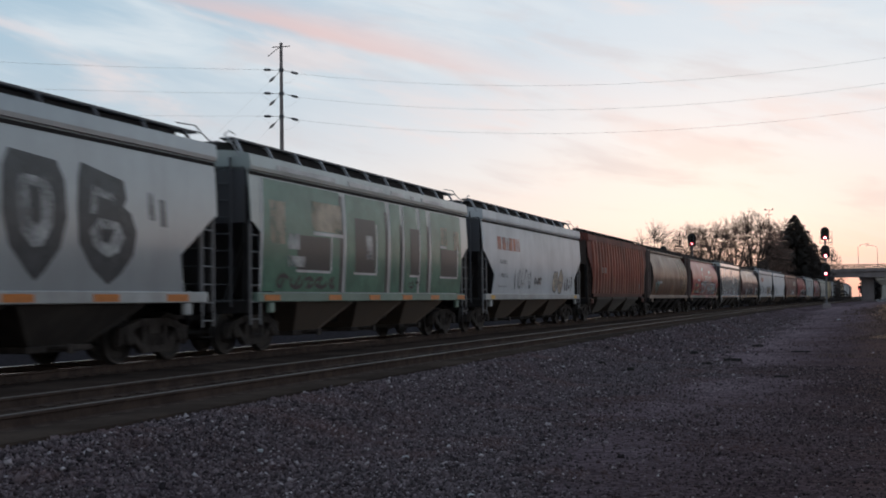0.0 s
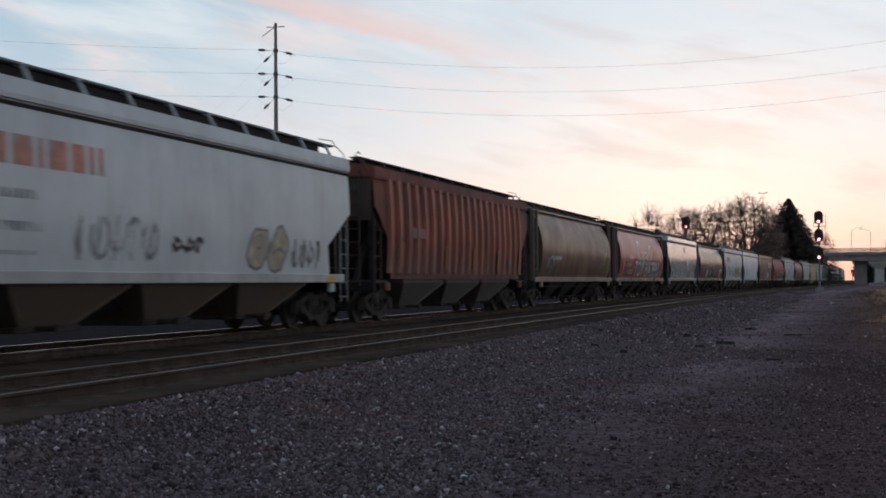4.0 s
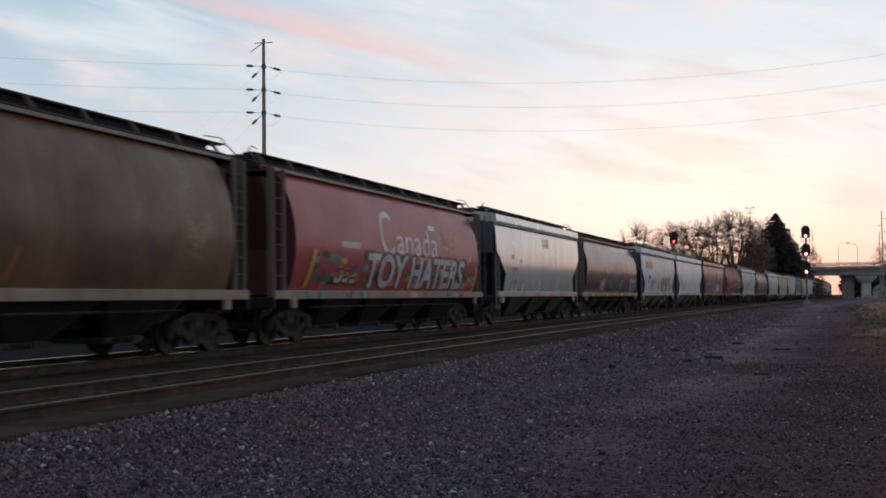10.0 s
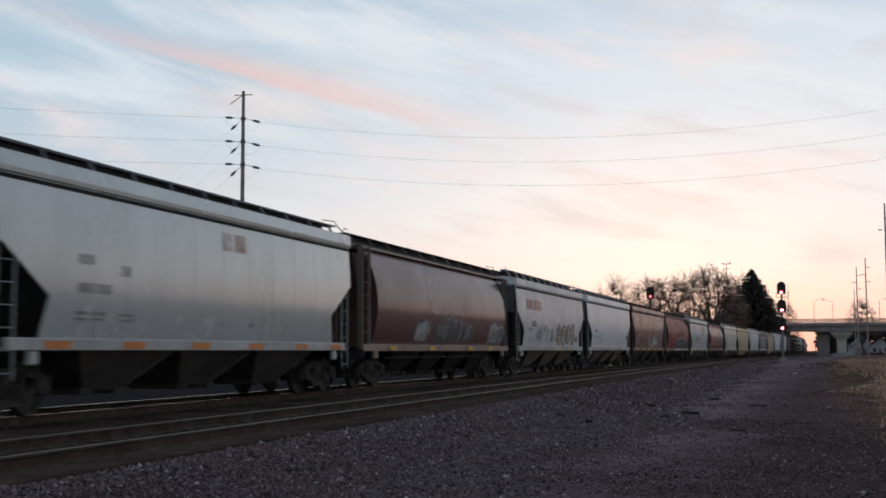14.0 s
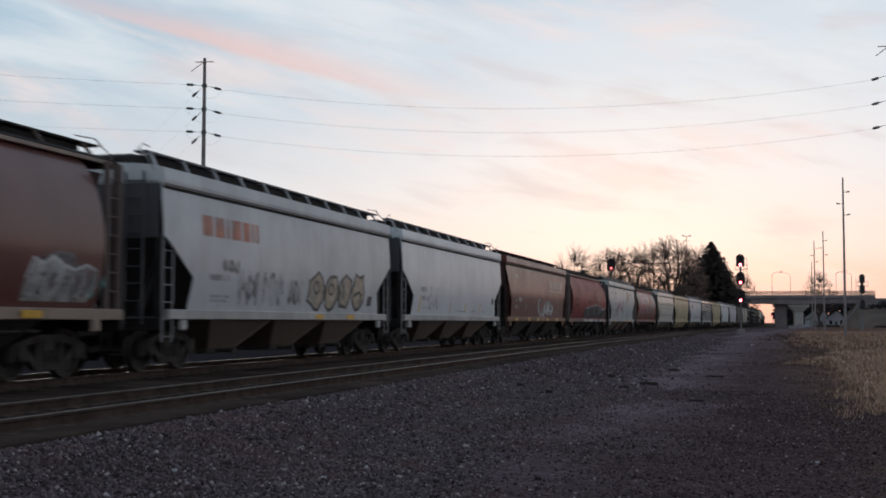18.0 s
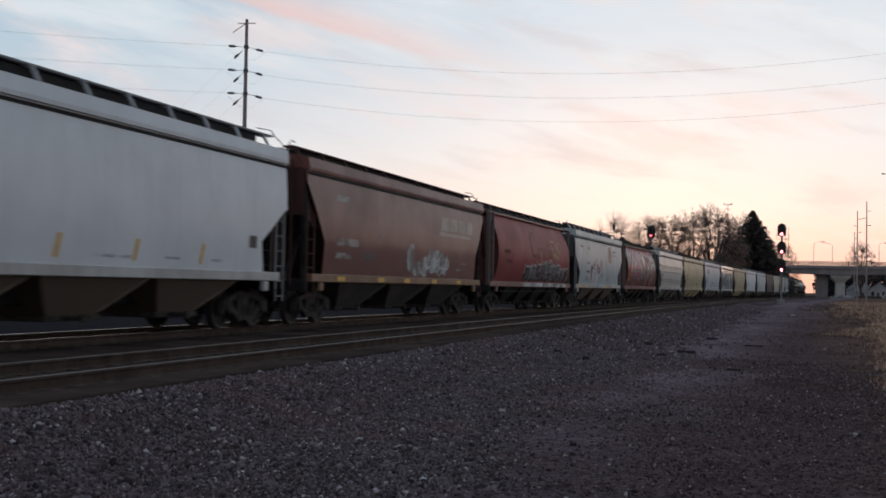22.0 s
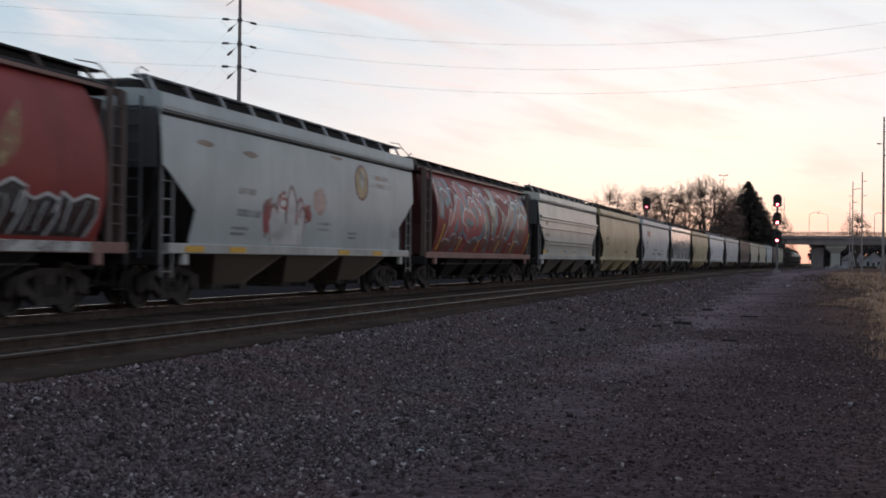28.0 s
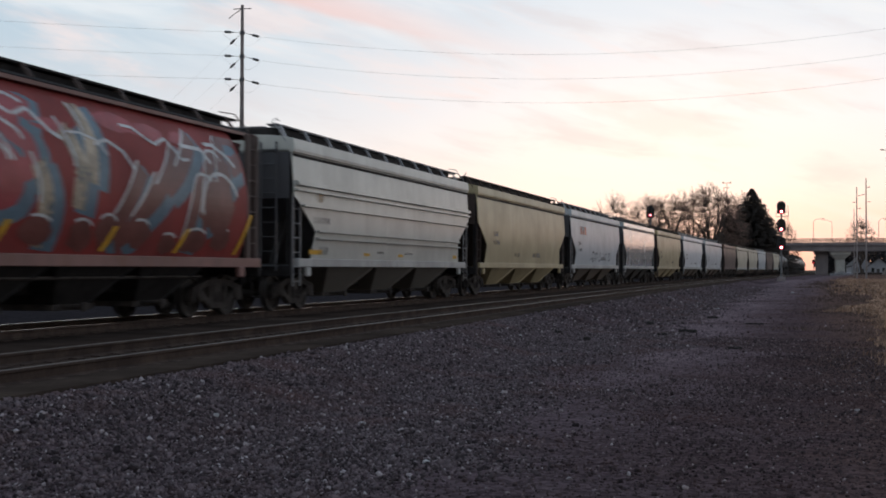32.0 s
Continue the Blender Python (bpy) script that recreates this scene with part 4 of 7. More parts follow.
# paints of the cars
P = {
    "grey_105": paint("pale_grey_paint", (0.36, 0.39, 0.41), amount=0.25, rough=0.28, gloss=0.2, ripple=0.02, coat=0.8, sheen=0.13),
    "green_top": paint("grey_green_paint", (0.36, 0.40, 0.39), amount=0.3, rough=0.3, gloss=0.08, ripple=0.02, coat=0.6, sheen=0.12),
    "white_a": paint("chalky_white_paint", (0.60, 0.61, 0.63), amount=0.28, rough=0.5),
    # posts in a lighter rust, the sheet darker to paint in the shadow between
    "rust_brown": paint("rusty_brown_paint", (0.20, 0.050, 0.034), grime=(0.060, 0.030, 0.026), amount=0.75, streaks=1.0, rough=0.75, rust=0.8, coat=0.05, dust=(0.16, 0.10, 0.082)),
    "rust_post_lit": paint("lit_rusty_post_paint", (0.37, 0.098, 0.060), grime=(0.13, 0.052, 0.040), amount=0.8, streaks=1.0, rough=0.65, rust=0.8, coat=0.15, dust=(0.25, 0.16, 0.125)),
    "beige": paint("weathered_beige_paint", (0.180, 0.094, 0.046), grime=(0.078, 0.027, 0.016), amount=1.0, streaks=0.8, rough=0.5, rust=0.6, coat=0.2, sheen=0.16),
    "red_a": paint("faded_red_paint", (0.37, 0.042, 0.044), grime=(0.17, 0.042, 0.040), amount=0.45, rough=0.5, coat=0.35, sheen=0.2),
    "silver": paint("silver_grey_paint", (0.47, 0.51, 0.52), amount=0.18, rough=0.22, gloss=0.22, ripple=0.05, coat=0.9, sheen=0.12),
    "maroon": paint("dull_maroon_paint", (0.13, 0.04, 0.031), grime=(0.07, 0.038, 0.031), amount=0.5, rough=0.5, coat=0.5, sheen=0.17),
    "white_b": paint("dirty_white_paint", (0.56, 0.57, 0.59), amount=0.3, rough=0.5),
    "white_c": paint("clean_white_paint", (0.64, 0.66, 0.69), amount=0.16, rough=0.42),
    "brown_b": paint("mineral_brown_paint", (0.150, 0.036, 0.025), grime=(0.070, 0.029, 0.023), amount=0.6, rough=0.45, coat=0.30, sheen=0.14),
    "red_b": paint("brick_red_paint", (0.27, 0.030, 0.027), grime=(0.11, 0.030, 0.026), amount=0.6, rough=0.6, coat=0.08, sheen=0.2),
    "blue_grey": paint("blue_grey_paint", (0.42, 0.46, 0.47), amount=0.25, rough=0.5),
    "bright": paint("bright_aluminium_paint", (0.56, 0.56, 0.52), amount=0.3, rough=0.38, gloss=0.08, ripple=0.012, coat=0.3, sheen=0.16),
    "tan": paint("tan_paint", (0.46, 0.37, 0.21), amount=0.3, rough=0.5),
    "pale_blue": paint("pale_blue_grey_paint", (0.50, 0.53, 0.56), amount=0.25, rough=0.45),
    "dark_brown": paint("dark_brown_paint", (0.095, 0.045, 0.035), amount=0.5, rough=0.6),
    "cream": paint("cream_paint", (0.55, 0.49, 0.38), amount=0.3, rough=0.5),
    "tank_black": paint("tank_black_paint", (0.05, 0.045, 0.045), amount=0.3, rough=0.4),
    # grimy end paints, darkened further to hold the shade between the cars
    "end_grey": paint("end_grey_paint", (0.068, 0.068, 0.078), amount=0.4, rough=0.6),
    "end_brown": paint("shaded_brown_end_paint", (0.050, 0.031, 0.026), amount=0.5, rough=0.8, coat=0.0),
    "end_red": paint("shaded_red_end_paint", (0.085, 0.018, 0.018), grime=(0.03, 0.02, 0.02), amount=0.5, rough=0.75, coat=0.0),
    "end_maroon": paint("shaded_maroon_end_paint", (0.07, 0.025, 0.022), grime=(0.03, 0.022, 0.02), amount=0.5, rough=0.75, coat=0.0),
    # near-black hopper colour, for four of the car paints
    "bay_dark": paint("dark_hopper_paint", (0.024, 0.020, 0.018), amount=0.6, rough=0.85, coat=0.0),
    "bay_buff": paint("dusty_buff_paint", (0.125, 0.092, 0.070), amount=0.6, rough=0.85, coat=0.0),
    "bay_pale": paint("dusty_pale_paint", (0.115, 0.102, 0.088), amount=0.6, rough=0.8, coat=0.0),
    "post_pale": paint("pale_bracket_paint", (0.38, 0.38, 0.40), amount=0.3, rough=0.6),
    "sill_pale": paint("pale_sill_paint", (0.48, 0.48, 0.47), amount=0.5, rough=0.6),
    "sill_rust": paint("rusty_sill_paint", (0.30, 0.22, 0.17), amount=0.6, rough=0.7, rust=0.5),
    "ladder_grey": paint("worn_grey_ladder_paint", (0.20, 0.20, 0.21), amount=0.4, rough=0.6),
    "sill_ochre": paint("rusty_ochre_sill_paint", (0.27, 0.155, 0.085), grime=(0.10, 0.06, 0.045), amount=0.7, rough=0.7, rust=0.5),
    "sill_red": paint("faded_red_sill_paint", (0.24, 0.115, 0.10), grime=(0.12, 0.075, 0.065), amount=0.7, rough=0.7, rust=0.4),
    "post_brown": paint("sooty_brown_post_paint", (0.125, 0.088, 0.080), amount=0.5, rough=0.7, coat=0.0),
    "orange_mark": plain("orange_reflector", (0.62, 0.20, 0.035), 0.4),
    "yellow_mark": plain("yellow_reflector", (0.70, 0.38, 0.03), 0.4),
    "ink": ink("black_spray_paint", (0.035, 0.033, 0.035), 0.5, 0.5, 0.7),
    "gloss_ink": ink("glossy_black_spray_paint", (0.020, 0.019, 0.020), 0.45, 0.15, 0.97, sheen=0.12),
    "grey_ink": ink("grey_spray_paint", (0.17, 0.17, 0.18), 0.5, 0.4, 0.25, 0.9),
    "faint_ink": ink("faint_grey_spray_paint", (0.20, 0.20, 0.205), 0.6, 0.2, 0.05, 0.75),
    "white_ink": ink("white_spray_paint", (0.60, 0.60, 0.61), 0.5, 0.4, 0.85),
    "tan_letter": ink("pale_tan_letter_paint", (0.44, 0.37, 0.31), 0.5, 0.2, 0.7),
    "faint_white_ink": ink("worn_white_spray_paint", (0.52, 0.52, 0.52), 0.5, 0.3, 0.3, 0.95),
    "cream_ink": ink("cream_spray_and_reflection_paint", (0.50, 0.40, 0.29), 0.5, 0.2, 0.4),
    "green_ink": ink("green_spray_paint", (0.055, 0.185, 0.122), 0.4, 0.35, 0.8, sheen=0.14),
    "green_sill": paint("oversprayed_green_sill_paint", (0.17, 0.26, 0.21), amount=0.4, rough=0.5),
    "blue_ink": ink("blue_spray_paint", (0.10, 0.17, 0.25), 0.5, 0.2, 0.4),
    "teal_ink": ink("teal_spray_paint", (0.13, 0.34, 0.33), 0.5, 0.2, 0.3),
    "red_ink": ink("red_spray_paint", (0.30, 0.04, 0.045), 0.5, 0.2, 0.5),
    "pink_ink": ink("pink_spray_paint", (0.50, 0.19, 0.22), 0.5, 0.2, 0.4),
    "pale_pink_ink": ink("faded_pink_letter_paint", (0.50, 0.33, 0.30), 0.5, 0.3, 0.6, 1.0),
    "orange_ink": ink("orange_letter_paint", (0.55, 0.21, 0.14), 0.6, 0.1, 0.45),
    "faint_orange_ink": ink("faded_orange_letter_paint", (0.55, 0.30, 0.22), 0.6, 0.1, 0.1, 0.8),
    "rose_ink": ink("rose_spray_paint", (0.36, 0.040, 0.050), 0.5, 0.2, 0.85),
    "umber_ink": ink("umber_spray_paint", (0.16, 0.045, 0.036), 0.5, 0.2, 0.85),
    "slate_ink": ink("slate_blue_spray_paint", (0.105, 0.175, 0.235), 0.5, 0.15, 0.85),
    "rust_strip": paint("faded_orange_strip", (0.34, 0.115, 0.04), grime=(0.16, 0.08, 0.05), amount=0.8, rough=0.7, coat=0.0),
    "smoke_ink": ink("sooty_spray_paint", (0.060, 0.060, 0.064), 0.6, 0.25, 0.7),
    "old_red_ink": ink("faded_dark_red_paint", (0.13, 0.026, 0.024), 0.6, 0.1, 0.05, 0.7),
    "pale_tan": ink("pale_tan_paint", (0.27, 0.185, 0.095), 0.5, 0.2, 0.0, 0.8, 0.5),
    "emblem_gold": ink("worn_emblem_yellow_paint", (0.46, 0.33, 0.16), 0.5, 0.2, 0.55),
    "rust_plate": paint("rust_stained_plate_paint", (0.26, 0.17, 0.145), grime=(0.14, 0.07, 0.055), amount=0.8, rough=0.7, coat=0.0),
    "gold_ink": ink("gold_leaf_paint", (0.46, 0.29, 0.13), 0.5, 0.2, 0.2, 0.9),
}


def bars(car, style, material, rows, label="small painted lettering, too small to read"):
    """Lines of lettering that cannot be read: groups of short bars (along, height, width, tall)."""
    rng = random.Random(len(rows) * 7 + 3)
    polys = []
    for a, z, w, h in rows:
        x = a
        while x < a + w - 0.02:
            d = min(h * rng.uniform(0.5, 0.8), a + w - x)
            polys.append(quad(x, z, d, h))
            x += d + h * 0.25
    return tagged(decal("lettering", polys, material, car, style, label, whole=True), kind="stuff")


def marks(car, style, material, half, xs, z=1.08, w=0.75, h=0.10):
    for a in xs:
        decal_box = Shape().box(1.546, 1.552, a, a + w, z - 0.03, z + h)
        part("reflector", decal_box, material, car)


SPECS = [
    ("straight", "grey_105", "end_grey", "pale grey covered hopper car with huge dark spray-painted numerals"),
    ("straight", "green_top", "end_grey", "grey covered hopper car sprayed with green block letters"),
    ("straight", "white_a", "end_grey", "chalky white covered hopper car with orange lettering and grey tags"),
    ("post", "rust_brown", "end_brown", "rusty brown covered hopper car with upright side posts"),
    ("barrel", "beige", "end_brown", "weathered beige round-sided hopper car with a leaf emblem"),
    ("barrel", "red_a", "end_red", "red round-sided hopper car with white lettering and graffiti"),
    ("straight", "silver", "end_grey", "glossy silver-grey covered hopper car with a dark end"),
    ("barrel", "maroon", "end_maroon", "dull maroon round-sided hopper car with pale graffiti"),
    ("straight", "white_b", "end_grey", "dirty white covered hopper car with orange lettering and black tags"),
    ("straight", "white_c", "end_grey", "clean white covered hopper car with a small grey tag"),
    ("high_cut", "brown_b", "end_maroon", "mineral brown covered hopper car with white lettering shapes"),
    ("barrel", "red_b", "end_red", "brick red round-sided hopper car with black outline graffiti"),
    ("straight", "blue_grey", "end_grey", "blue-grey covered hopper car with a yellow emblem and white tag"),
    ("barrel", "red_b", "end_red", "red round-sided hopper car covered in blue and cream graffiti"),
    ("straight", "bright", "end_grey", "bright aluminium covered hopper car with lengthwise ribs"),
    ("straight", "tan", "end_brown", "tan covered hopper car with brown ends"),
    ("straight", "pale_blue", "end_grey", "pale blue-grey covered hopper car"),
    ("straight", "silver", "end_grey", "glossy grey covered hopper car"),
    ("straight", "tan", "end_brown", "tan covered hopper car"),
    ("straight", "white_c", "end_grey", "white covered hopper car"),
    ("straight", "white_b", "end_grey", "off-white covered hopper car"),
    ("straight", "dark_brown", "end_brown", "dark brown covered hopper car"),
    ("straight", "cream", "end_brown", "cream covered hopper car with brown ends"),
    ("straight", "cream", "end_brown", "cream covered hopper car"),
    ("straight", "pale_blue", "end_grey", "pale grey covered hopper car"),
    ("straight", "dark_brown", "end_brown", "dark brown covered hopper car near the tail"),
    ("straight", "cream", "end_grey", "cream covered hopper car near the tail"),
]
BUILT = []
for i, (style, col, end, label) in enumerate(SPECS):
    barrel = style == "barrel"
    bay = MAT["black_steel"] if barrel else P["bay_pale"] if col in ("bright", "rust_brown") else P["tan"] if col == "tan" else P["bay_dark"] if col in ("grey_105", "brown_b", "silver", "dark_brown") else P["bay_buff"]
    sill = {"green_top": P["green_sill"], "rust_brown": P["rust_brown"], "beige": P["sill_rust"], "red_a": P["sill_rust"], "tan": P["tan"], "maroon": P["sill_rust"], "brown_b": P["sill_ochre"],
            "red_b": P["sill_red"], "dark_brown": P["dark_brown"]}.get(col, P["sill_pale"])
    roof = P[col] if not barrel else MAT["black_steel"]
    bracket = P["post_pale"] if col in ("white_a", "white_b", "white_c", "bright", "blue_grey", "green_top", "pale_blue") else P["post_brown"] if barrel else P[end]
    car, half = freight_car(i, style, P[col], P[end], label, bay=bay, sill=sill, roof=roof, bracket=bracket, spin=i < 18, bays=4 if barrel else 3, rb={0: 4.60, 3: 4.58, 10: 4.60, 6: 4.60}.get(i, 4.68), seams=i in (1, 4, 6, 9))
    BUILT.append((car, half))
    enlist(i, car)


def leaf(a, z, w, h):
    """Two ears that spread from one stem."""
    return [[(a, z), (a - w * 0.55, z + h * 0.35), (a - w * 0.75, z + h), (a - w * 0.2, z + h * 0.6)],
            [(a, z), (a + w * 0.2, z + h * 0.6), (a + w * 0.75, z + h), (a + w * 0.55, z + h * 0.35)]]


def blob(a, z, w, h, seed, n=12):
    rng = random.Random(seed)
    return [(a + w / 2 + w / 2 * math.cos(2 * math.pi * k / n) * rng.uniform(0.72, 1.12), z + h / 2 + h / 2 * math.sin(2 * math.pi * k / n) * rng.uniform(0.72, 1.12)) for k in range(n)]


def tag_letters(car, style, a0, a1, z0, z1, n, seed, fill, outline, width=0.07, label="spray-painted tag", lean=0.25):
    """A row of bulging letters with heavy outlines, as on a sprayed tag."""
    rng = random.Random(seed)
    step = (a1 - a0) / n
    for k in range(n):
        fills, lines = [], []
        a, w = a0 + k * step, step * rng.uniform(1.0, 1.2)
        z, h = z0 + rng.uniform(-0.03, 0.06), (z1 - z0) * rng.uniform(0.82, 1.05)
        ring = [(p + lean * (q - z0), q) for p, q in blob(a, z, w, h, seed * 50 + k)]
        fills.append(ring)
        lines += stroke(ring + ring[:1], width)
        inner = rng.choice((0, 1, 2))
        c = (a + w * 0.5 + lean * h * 0.5, z + h * 0.5)
        if inner == 0:
            lines += stroke([(c[0] - w * 0.12, c[1] + h * 0.22), (c[0] - w * 0.12, c[1] - h * 0.2)], width)
        elif inner == 1:
            lines += stroke(arc(c[0], c[1] + h * 0.1, w * 0.16, h * 0.16, 0, 360, 8), width * 0.8)
        else:
            lines += stroke([(c[0] - w * 0.3, c[1] - h * 0.1), (c[0] + w * 0.05, c[1] + h * 0.02), (c[0] + w * 0.3, c[1] - h * 0.08)], width)
        if fill:
            decal("graffiti", fills, fill, car, style, label, 0.006 + 0.001 * (k % 2))
        decal("graffiti", lines, outline, car, style, label, 0.010 + 0.001 * (k % 2))


def wild_tag(car, style, a0, a1, z0, z1, n, seed, fill, edge, label):
    """Tall interlocking strokes of unreadable sprayed letters: dark bodies, thin edges, and a ragged top."""
    rng = random.Random(seed)
    step = (a1 - a0) / n
    for k in range(n):
        a, w = a0 + k * step, step * rng.uniform(0.95, 1.25)
        h = (z1 - z0) * rng.uniform(0.72, 1.08) * (0.8 + 0.2 * math.sin(math.pi * (k + 0.5) / n))
        lean = 0.22 * h
        top = [(a + w * q + lean, z0 + h * (1 - 0.16 * (j % 2) + rng.uniform(-0.05, 0.05))) for j, q in enumerate((0.0, 0.3, 0.62, 0.95))]
        side = [(a + w * 1.02 + lean * 0.5 + rng.uniform(-0.08, 0.08), z0 + h * 0.5), (a + w * 0.92, z0)]
        ring = [(a, z0), (a - 0.08 + lean * 0.5, z0 + h * 0.5)] + top + side
        decal("graffiti", [ring], fill, car, style, label, 0.0065 + 0.001 * (k % 2))
        lines = stroke(ring[1:], 0.06)
        decal("graffiti", lines, edge, car, style, label, 0.010 + 0.001 * (k % 2))
        hook = []
        for j in range(2):
            p = a + w * (0.3 + 0.32 * j)
            hook += stroke([(p, z0 + h * 0.1), (p + lean * 0.35 + rng.uniform(-0.1, 0.1), z0 + h * rng.uniform(0.4, 0.6)), (p + lean * 0.8 + rng.uniform(-0.12, 0.12), z0 + h * rng.uniform(0.65, 0.85))], rng.uniform(0.03, 0.055))
        decal("graffiti", hook, edge, car, style, label, 0.0125)


def scrawl(car, style, a0, a1, z0, z1, n, seed, ink, width=0.035, label="thin spray-painted scrawl"):
    rng = random.Random(seed)
    step = (a1 - a0) / n
    for k in range(n):
        polys = []
        c, m, w, h = a0 + step * (k + 0.5), (z0 + z1) / 2, step * 0.55, (z1 - z0) / 2
        t0 = rng.uniform(0, 360)
        polys += stroke(arc(c, m, w * rng.uniform(0.5, 1), h * rng.uniform(0.5, 1), t0, t0 + rng.uniform(150, 330), 7), width)
        polys += stroke([(c - w * 0.3, z0), (c + w * rng.uniform(-0.2, 0.5), z1)], width)
        decal("graffiti", polys, ink, car, style, label, 0.008)


def letter_blocks(car, style, a, z, h, widths, ink, label, lean=0.0):
    polys, x = [], a
    for w in widths:
        polys.append(quad(x, z, w, h, lean))
        x += w + 0.12
    decal("emblem", polys, ink, car, style, label, 0.007)


def dress_cars():
    S, B = "straight", "barrel"
    # pale grey car: huge numerals
    car, half = BUILT[0]
    dark = [[(0.2, 3.6), (1.1, 3.5), (1.26, 3.1), (1.28, 2.2), (1.05, 1.8), (0.75, 1.5), (0.4, 1.8), (0.08, 2.3), (0.05, 3.2)],
            [(1.75, 3.48), (2.9, 3.40), (3.1, 3.1), (3.16, 2.5), (3.0, 2.0), (2.6, 1.6), (2.4, 1.46), (2.2, 1.6), (1.75, 2.0), (1.56, 2.5), (1.58, 3.2)],
            [(3.55, 3.45), (4.78, 3.24), (4.86, 2.92), (4.75, 2.78), (4.98, 2.68), (5.16, 2.35), (5.08, 1.95), (4.7, 1.6), (4.35, 1.42), (3.85, 1.7), (3.48, 2.1), (3.42, 2.7), (3.46, 3.2)]]
    decal("graffiti", dark, P["smoke_ink"], car, S, "huge dark spray-painted numerals", 0.007)
    pale = [[(0.5, 3.12), (0.85, 3.08), (0.95, 2.3), (0.7, 2.0), (0.4, 2.35)],
            [(2.0, 3.12), (2.65, 3.08), (2.80, 2.8), (2.78, 2.35), (2.55, 2.02), (2.3, 1.98), (2.02, 2.2), (1.88, 2.6), (1.9, 2.95)],
            [(3.8, 3.10), (4.5, 2.98), (4.5, 2.84), (3.98, 2.92), (3.95, 2.62), (3.78, 2.6)],
            [(4.02, 2.55), (4.6, 2.5), (4.78, 2.25), (4.6, 1.98), (4.3, 1.88), (3.9, 2.05), (3.75, 2.3)]]
    decal("graffiti", pale, P["faint_white_ink"], car, S, "grey fill of the numerals", 0.011)
    decal("graffiti", [[(2.2, 2.95), (2.46, 2.92), (2.5, 2.45), (2.38, 2.3), (2.22, 2.45)], [(4.1, 2.36), (4.5, 2.38), (4.3, 2.12), (4.1, 2.16)]], P["smoke_ink"], car, S, "dark hollow of the numerals", 0.014)
    decal("graffiti", [quad(5.55, 2.6, 0.22, 0.5, -0.06), quad(5.95, 2.5, 0.22, 0.5, -0.06)], P["grey_ink"], car, S, "two dark sprayed dashes")
    marks(car, S, P["orange_mark"], half, (-6.5, -3.2, 1.6, 3.9, 6.2), 1.16)
    # green car: five tall blocks with dark windows, and cream patches for their reflections
    car, half = BUILT[1]
    blocks = [(-7.1, -2.9), (-2.55, 0.25), (0.55, 1.35), (1.62, 2.72), (2.95, 3.6), (3.95, 6.9)]
    decal("graffiti", [quad(a, 1.33, b - a, 2.48) for a, b in blocks], P["green_ink"], car, S, "tall green sprayed block letters")
    bend = lambda a: stroke([(a, 1.33), (a - 0.02, 2.2), (a + 0.03, 3.0), (a + 0.08, 3.8)], 0.10)
    sides = [-7.15, -2.7, 0.38, 1.5, 2.85, 3.8]
    decal("graffiti", [q for a in sides for q in bend(a)] + [quad(a, 1.78, b - a, 0.07) for a, b in ((-5.4, -3.5), (-2.05, -0.5), (2.05, 2.9), (4.75, 6.5))]
          + [quad(-4.5, 2.68, 1.75, 0.08), quad(-3.52, 1.84, 0.08, 0.85), quad(-0.56, 1.84, 0.08, 1.3), quad(2.88, 1.84, 0.07, 1.4), quad(4.75, 2.72, 0.6, 0.07), quad(6.2, 2.62, 0.4, 0.06), quad(5.95, 2.1, 0.12, 0.5), quad(6.46, 1.84, 0.07, 1.0)],
          P["white_ink"], car, S, "white outlines of the letters", 0.010)
    decal("graffiti", [quad(a - 0.26, 1.33, 0.19, h) for a, h in ((-2.7, 2.4), (0.38, 2.2), (1.5, 1.9), (3.8, 2.0))] + [quad(1.25, 1.36, 0.2, 1.5)], P["gloss_ink"], car, S, "dark shadows beside the letters", 0.009)
    decal("graffiti", [quad(-5.4, 1.84, 1.85, 0.8), quad(-1.98, 1.84, 1.38, 1.4), quad(2.1, 1.84, 0.76, 1.35), quad(4.8, 1.84, 1.62, 0.85)], P["gloss_ink"], car, S, "glossy black windows of the letters", 0.011)
    # flat cream stands in for the warm horizon mirrored in the glossy paint
    decal("graffiti", [quad(-4.6, 2.78, 1.75, 0.7), quad(4.85, 2.82, 0.6, 0.55), quad(6.1, 2.7, 0.55, 0.6), quad(-6.75, 2.4, 0.75, 0.95)], P["cream_ink"], car, S, "cream patches painted as reflections in the letters", 0.010)
    decal("graffiti", [quad(-1.28, 2.2, 0.46, 0.62), quad(-5.9, 2.3, 0.62, 0.36), quad(-5.9, 1.9, 0.95, 0.25)], P["faint_white_ink"], car, S, "pale patches in the letters", 0.014)
    for a, b in ((-6.4, -2.9), (-2.4, 0.3), (0.6, 1.9), (2.2, 2.8), (3.1, 5.4)):
        part("graffiti", Shape().box(1.562, 1.572, a, b - 0.3, EAVE + 0.03, EAVE + 0.14), P["white_ink"], car, "white bar sprayed above the eave")
    scrawl(car, S, 2.0, 3.0, 1.4, 1.7, 2, 71, P["ink"], 0.05)
    scrawl(car, S, -6.4, -3.0, 1.4, 1.7, 5, 72, P["gloss_ink"], 0.09, "dark drips")
    marks(car, S, P["orange_mark"], half, (-7.0, -3.6, -1.0, 1.5, 3.9, 6.5), 1.16)
    # first white car
    car, half = BUILT[2]
    letter_blocks(car, S, -6.04, 2.93, 0.48, (0.5, 0.5, 0.14, 0.5, 0.36, 0.14, 0.14), P["orange_ink"], "faded orange lettering blocks")
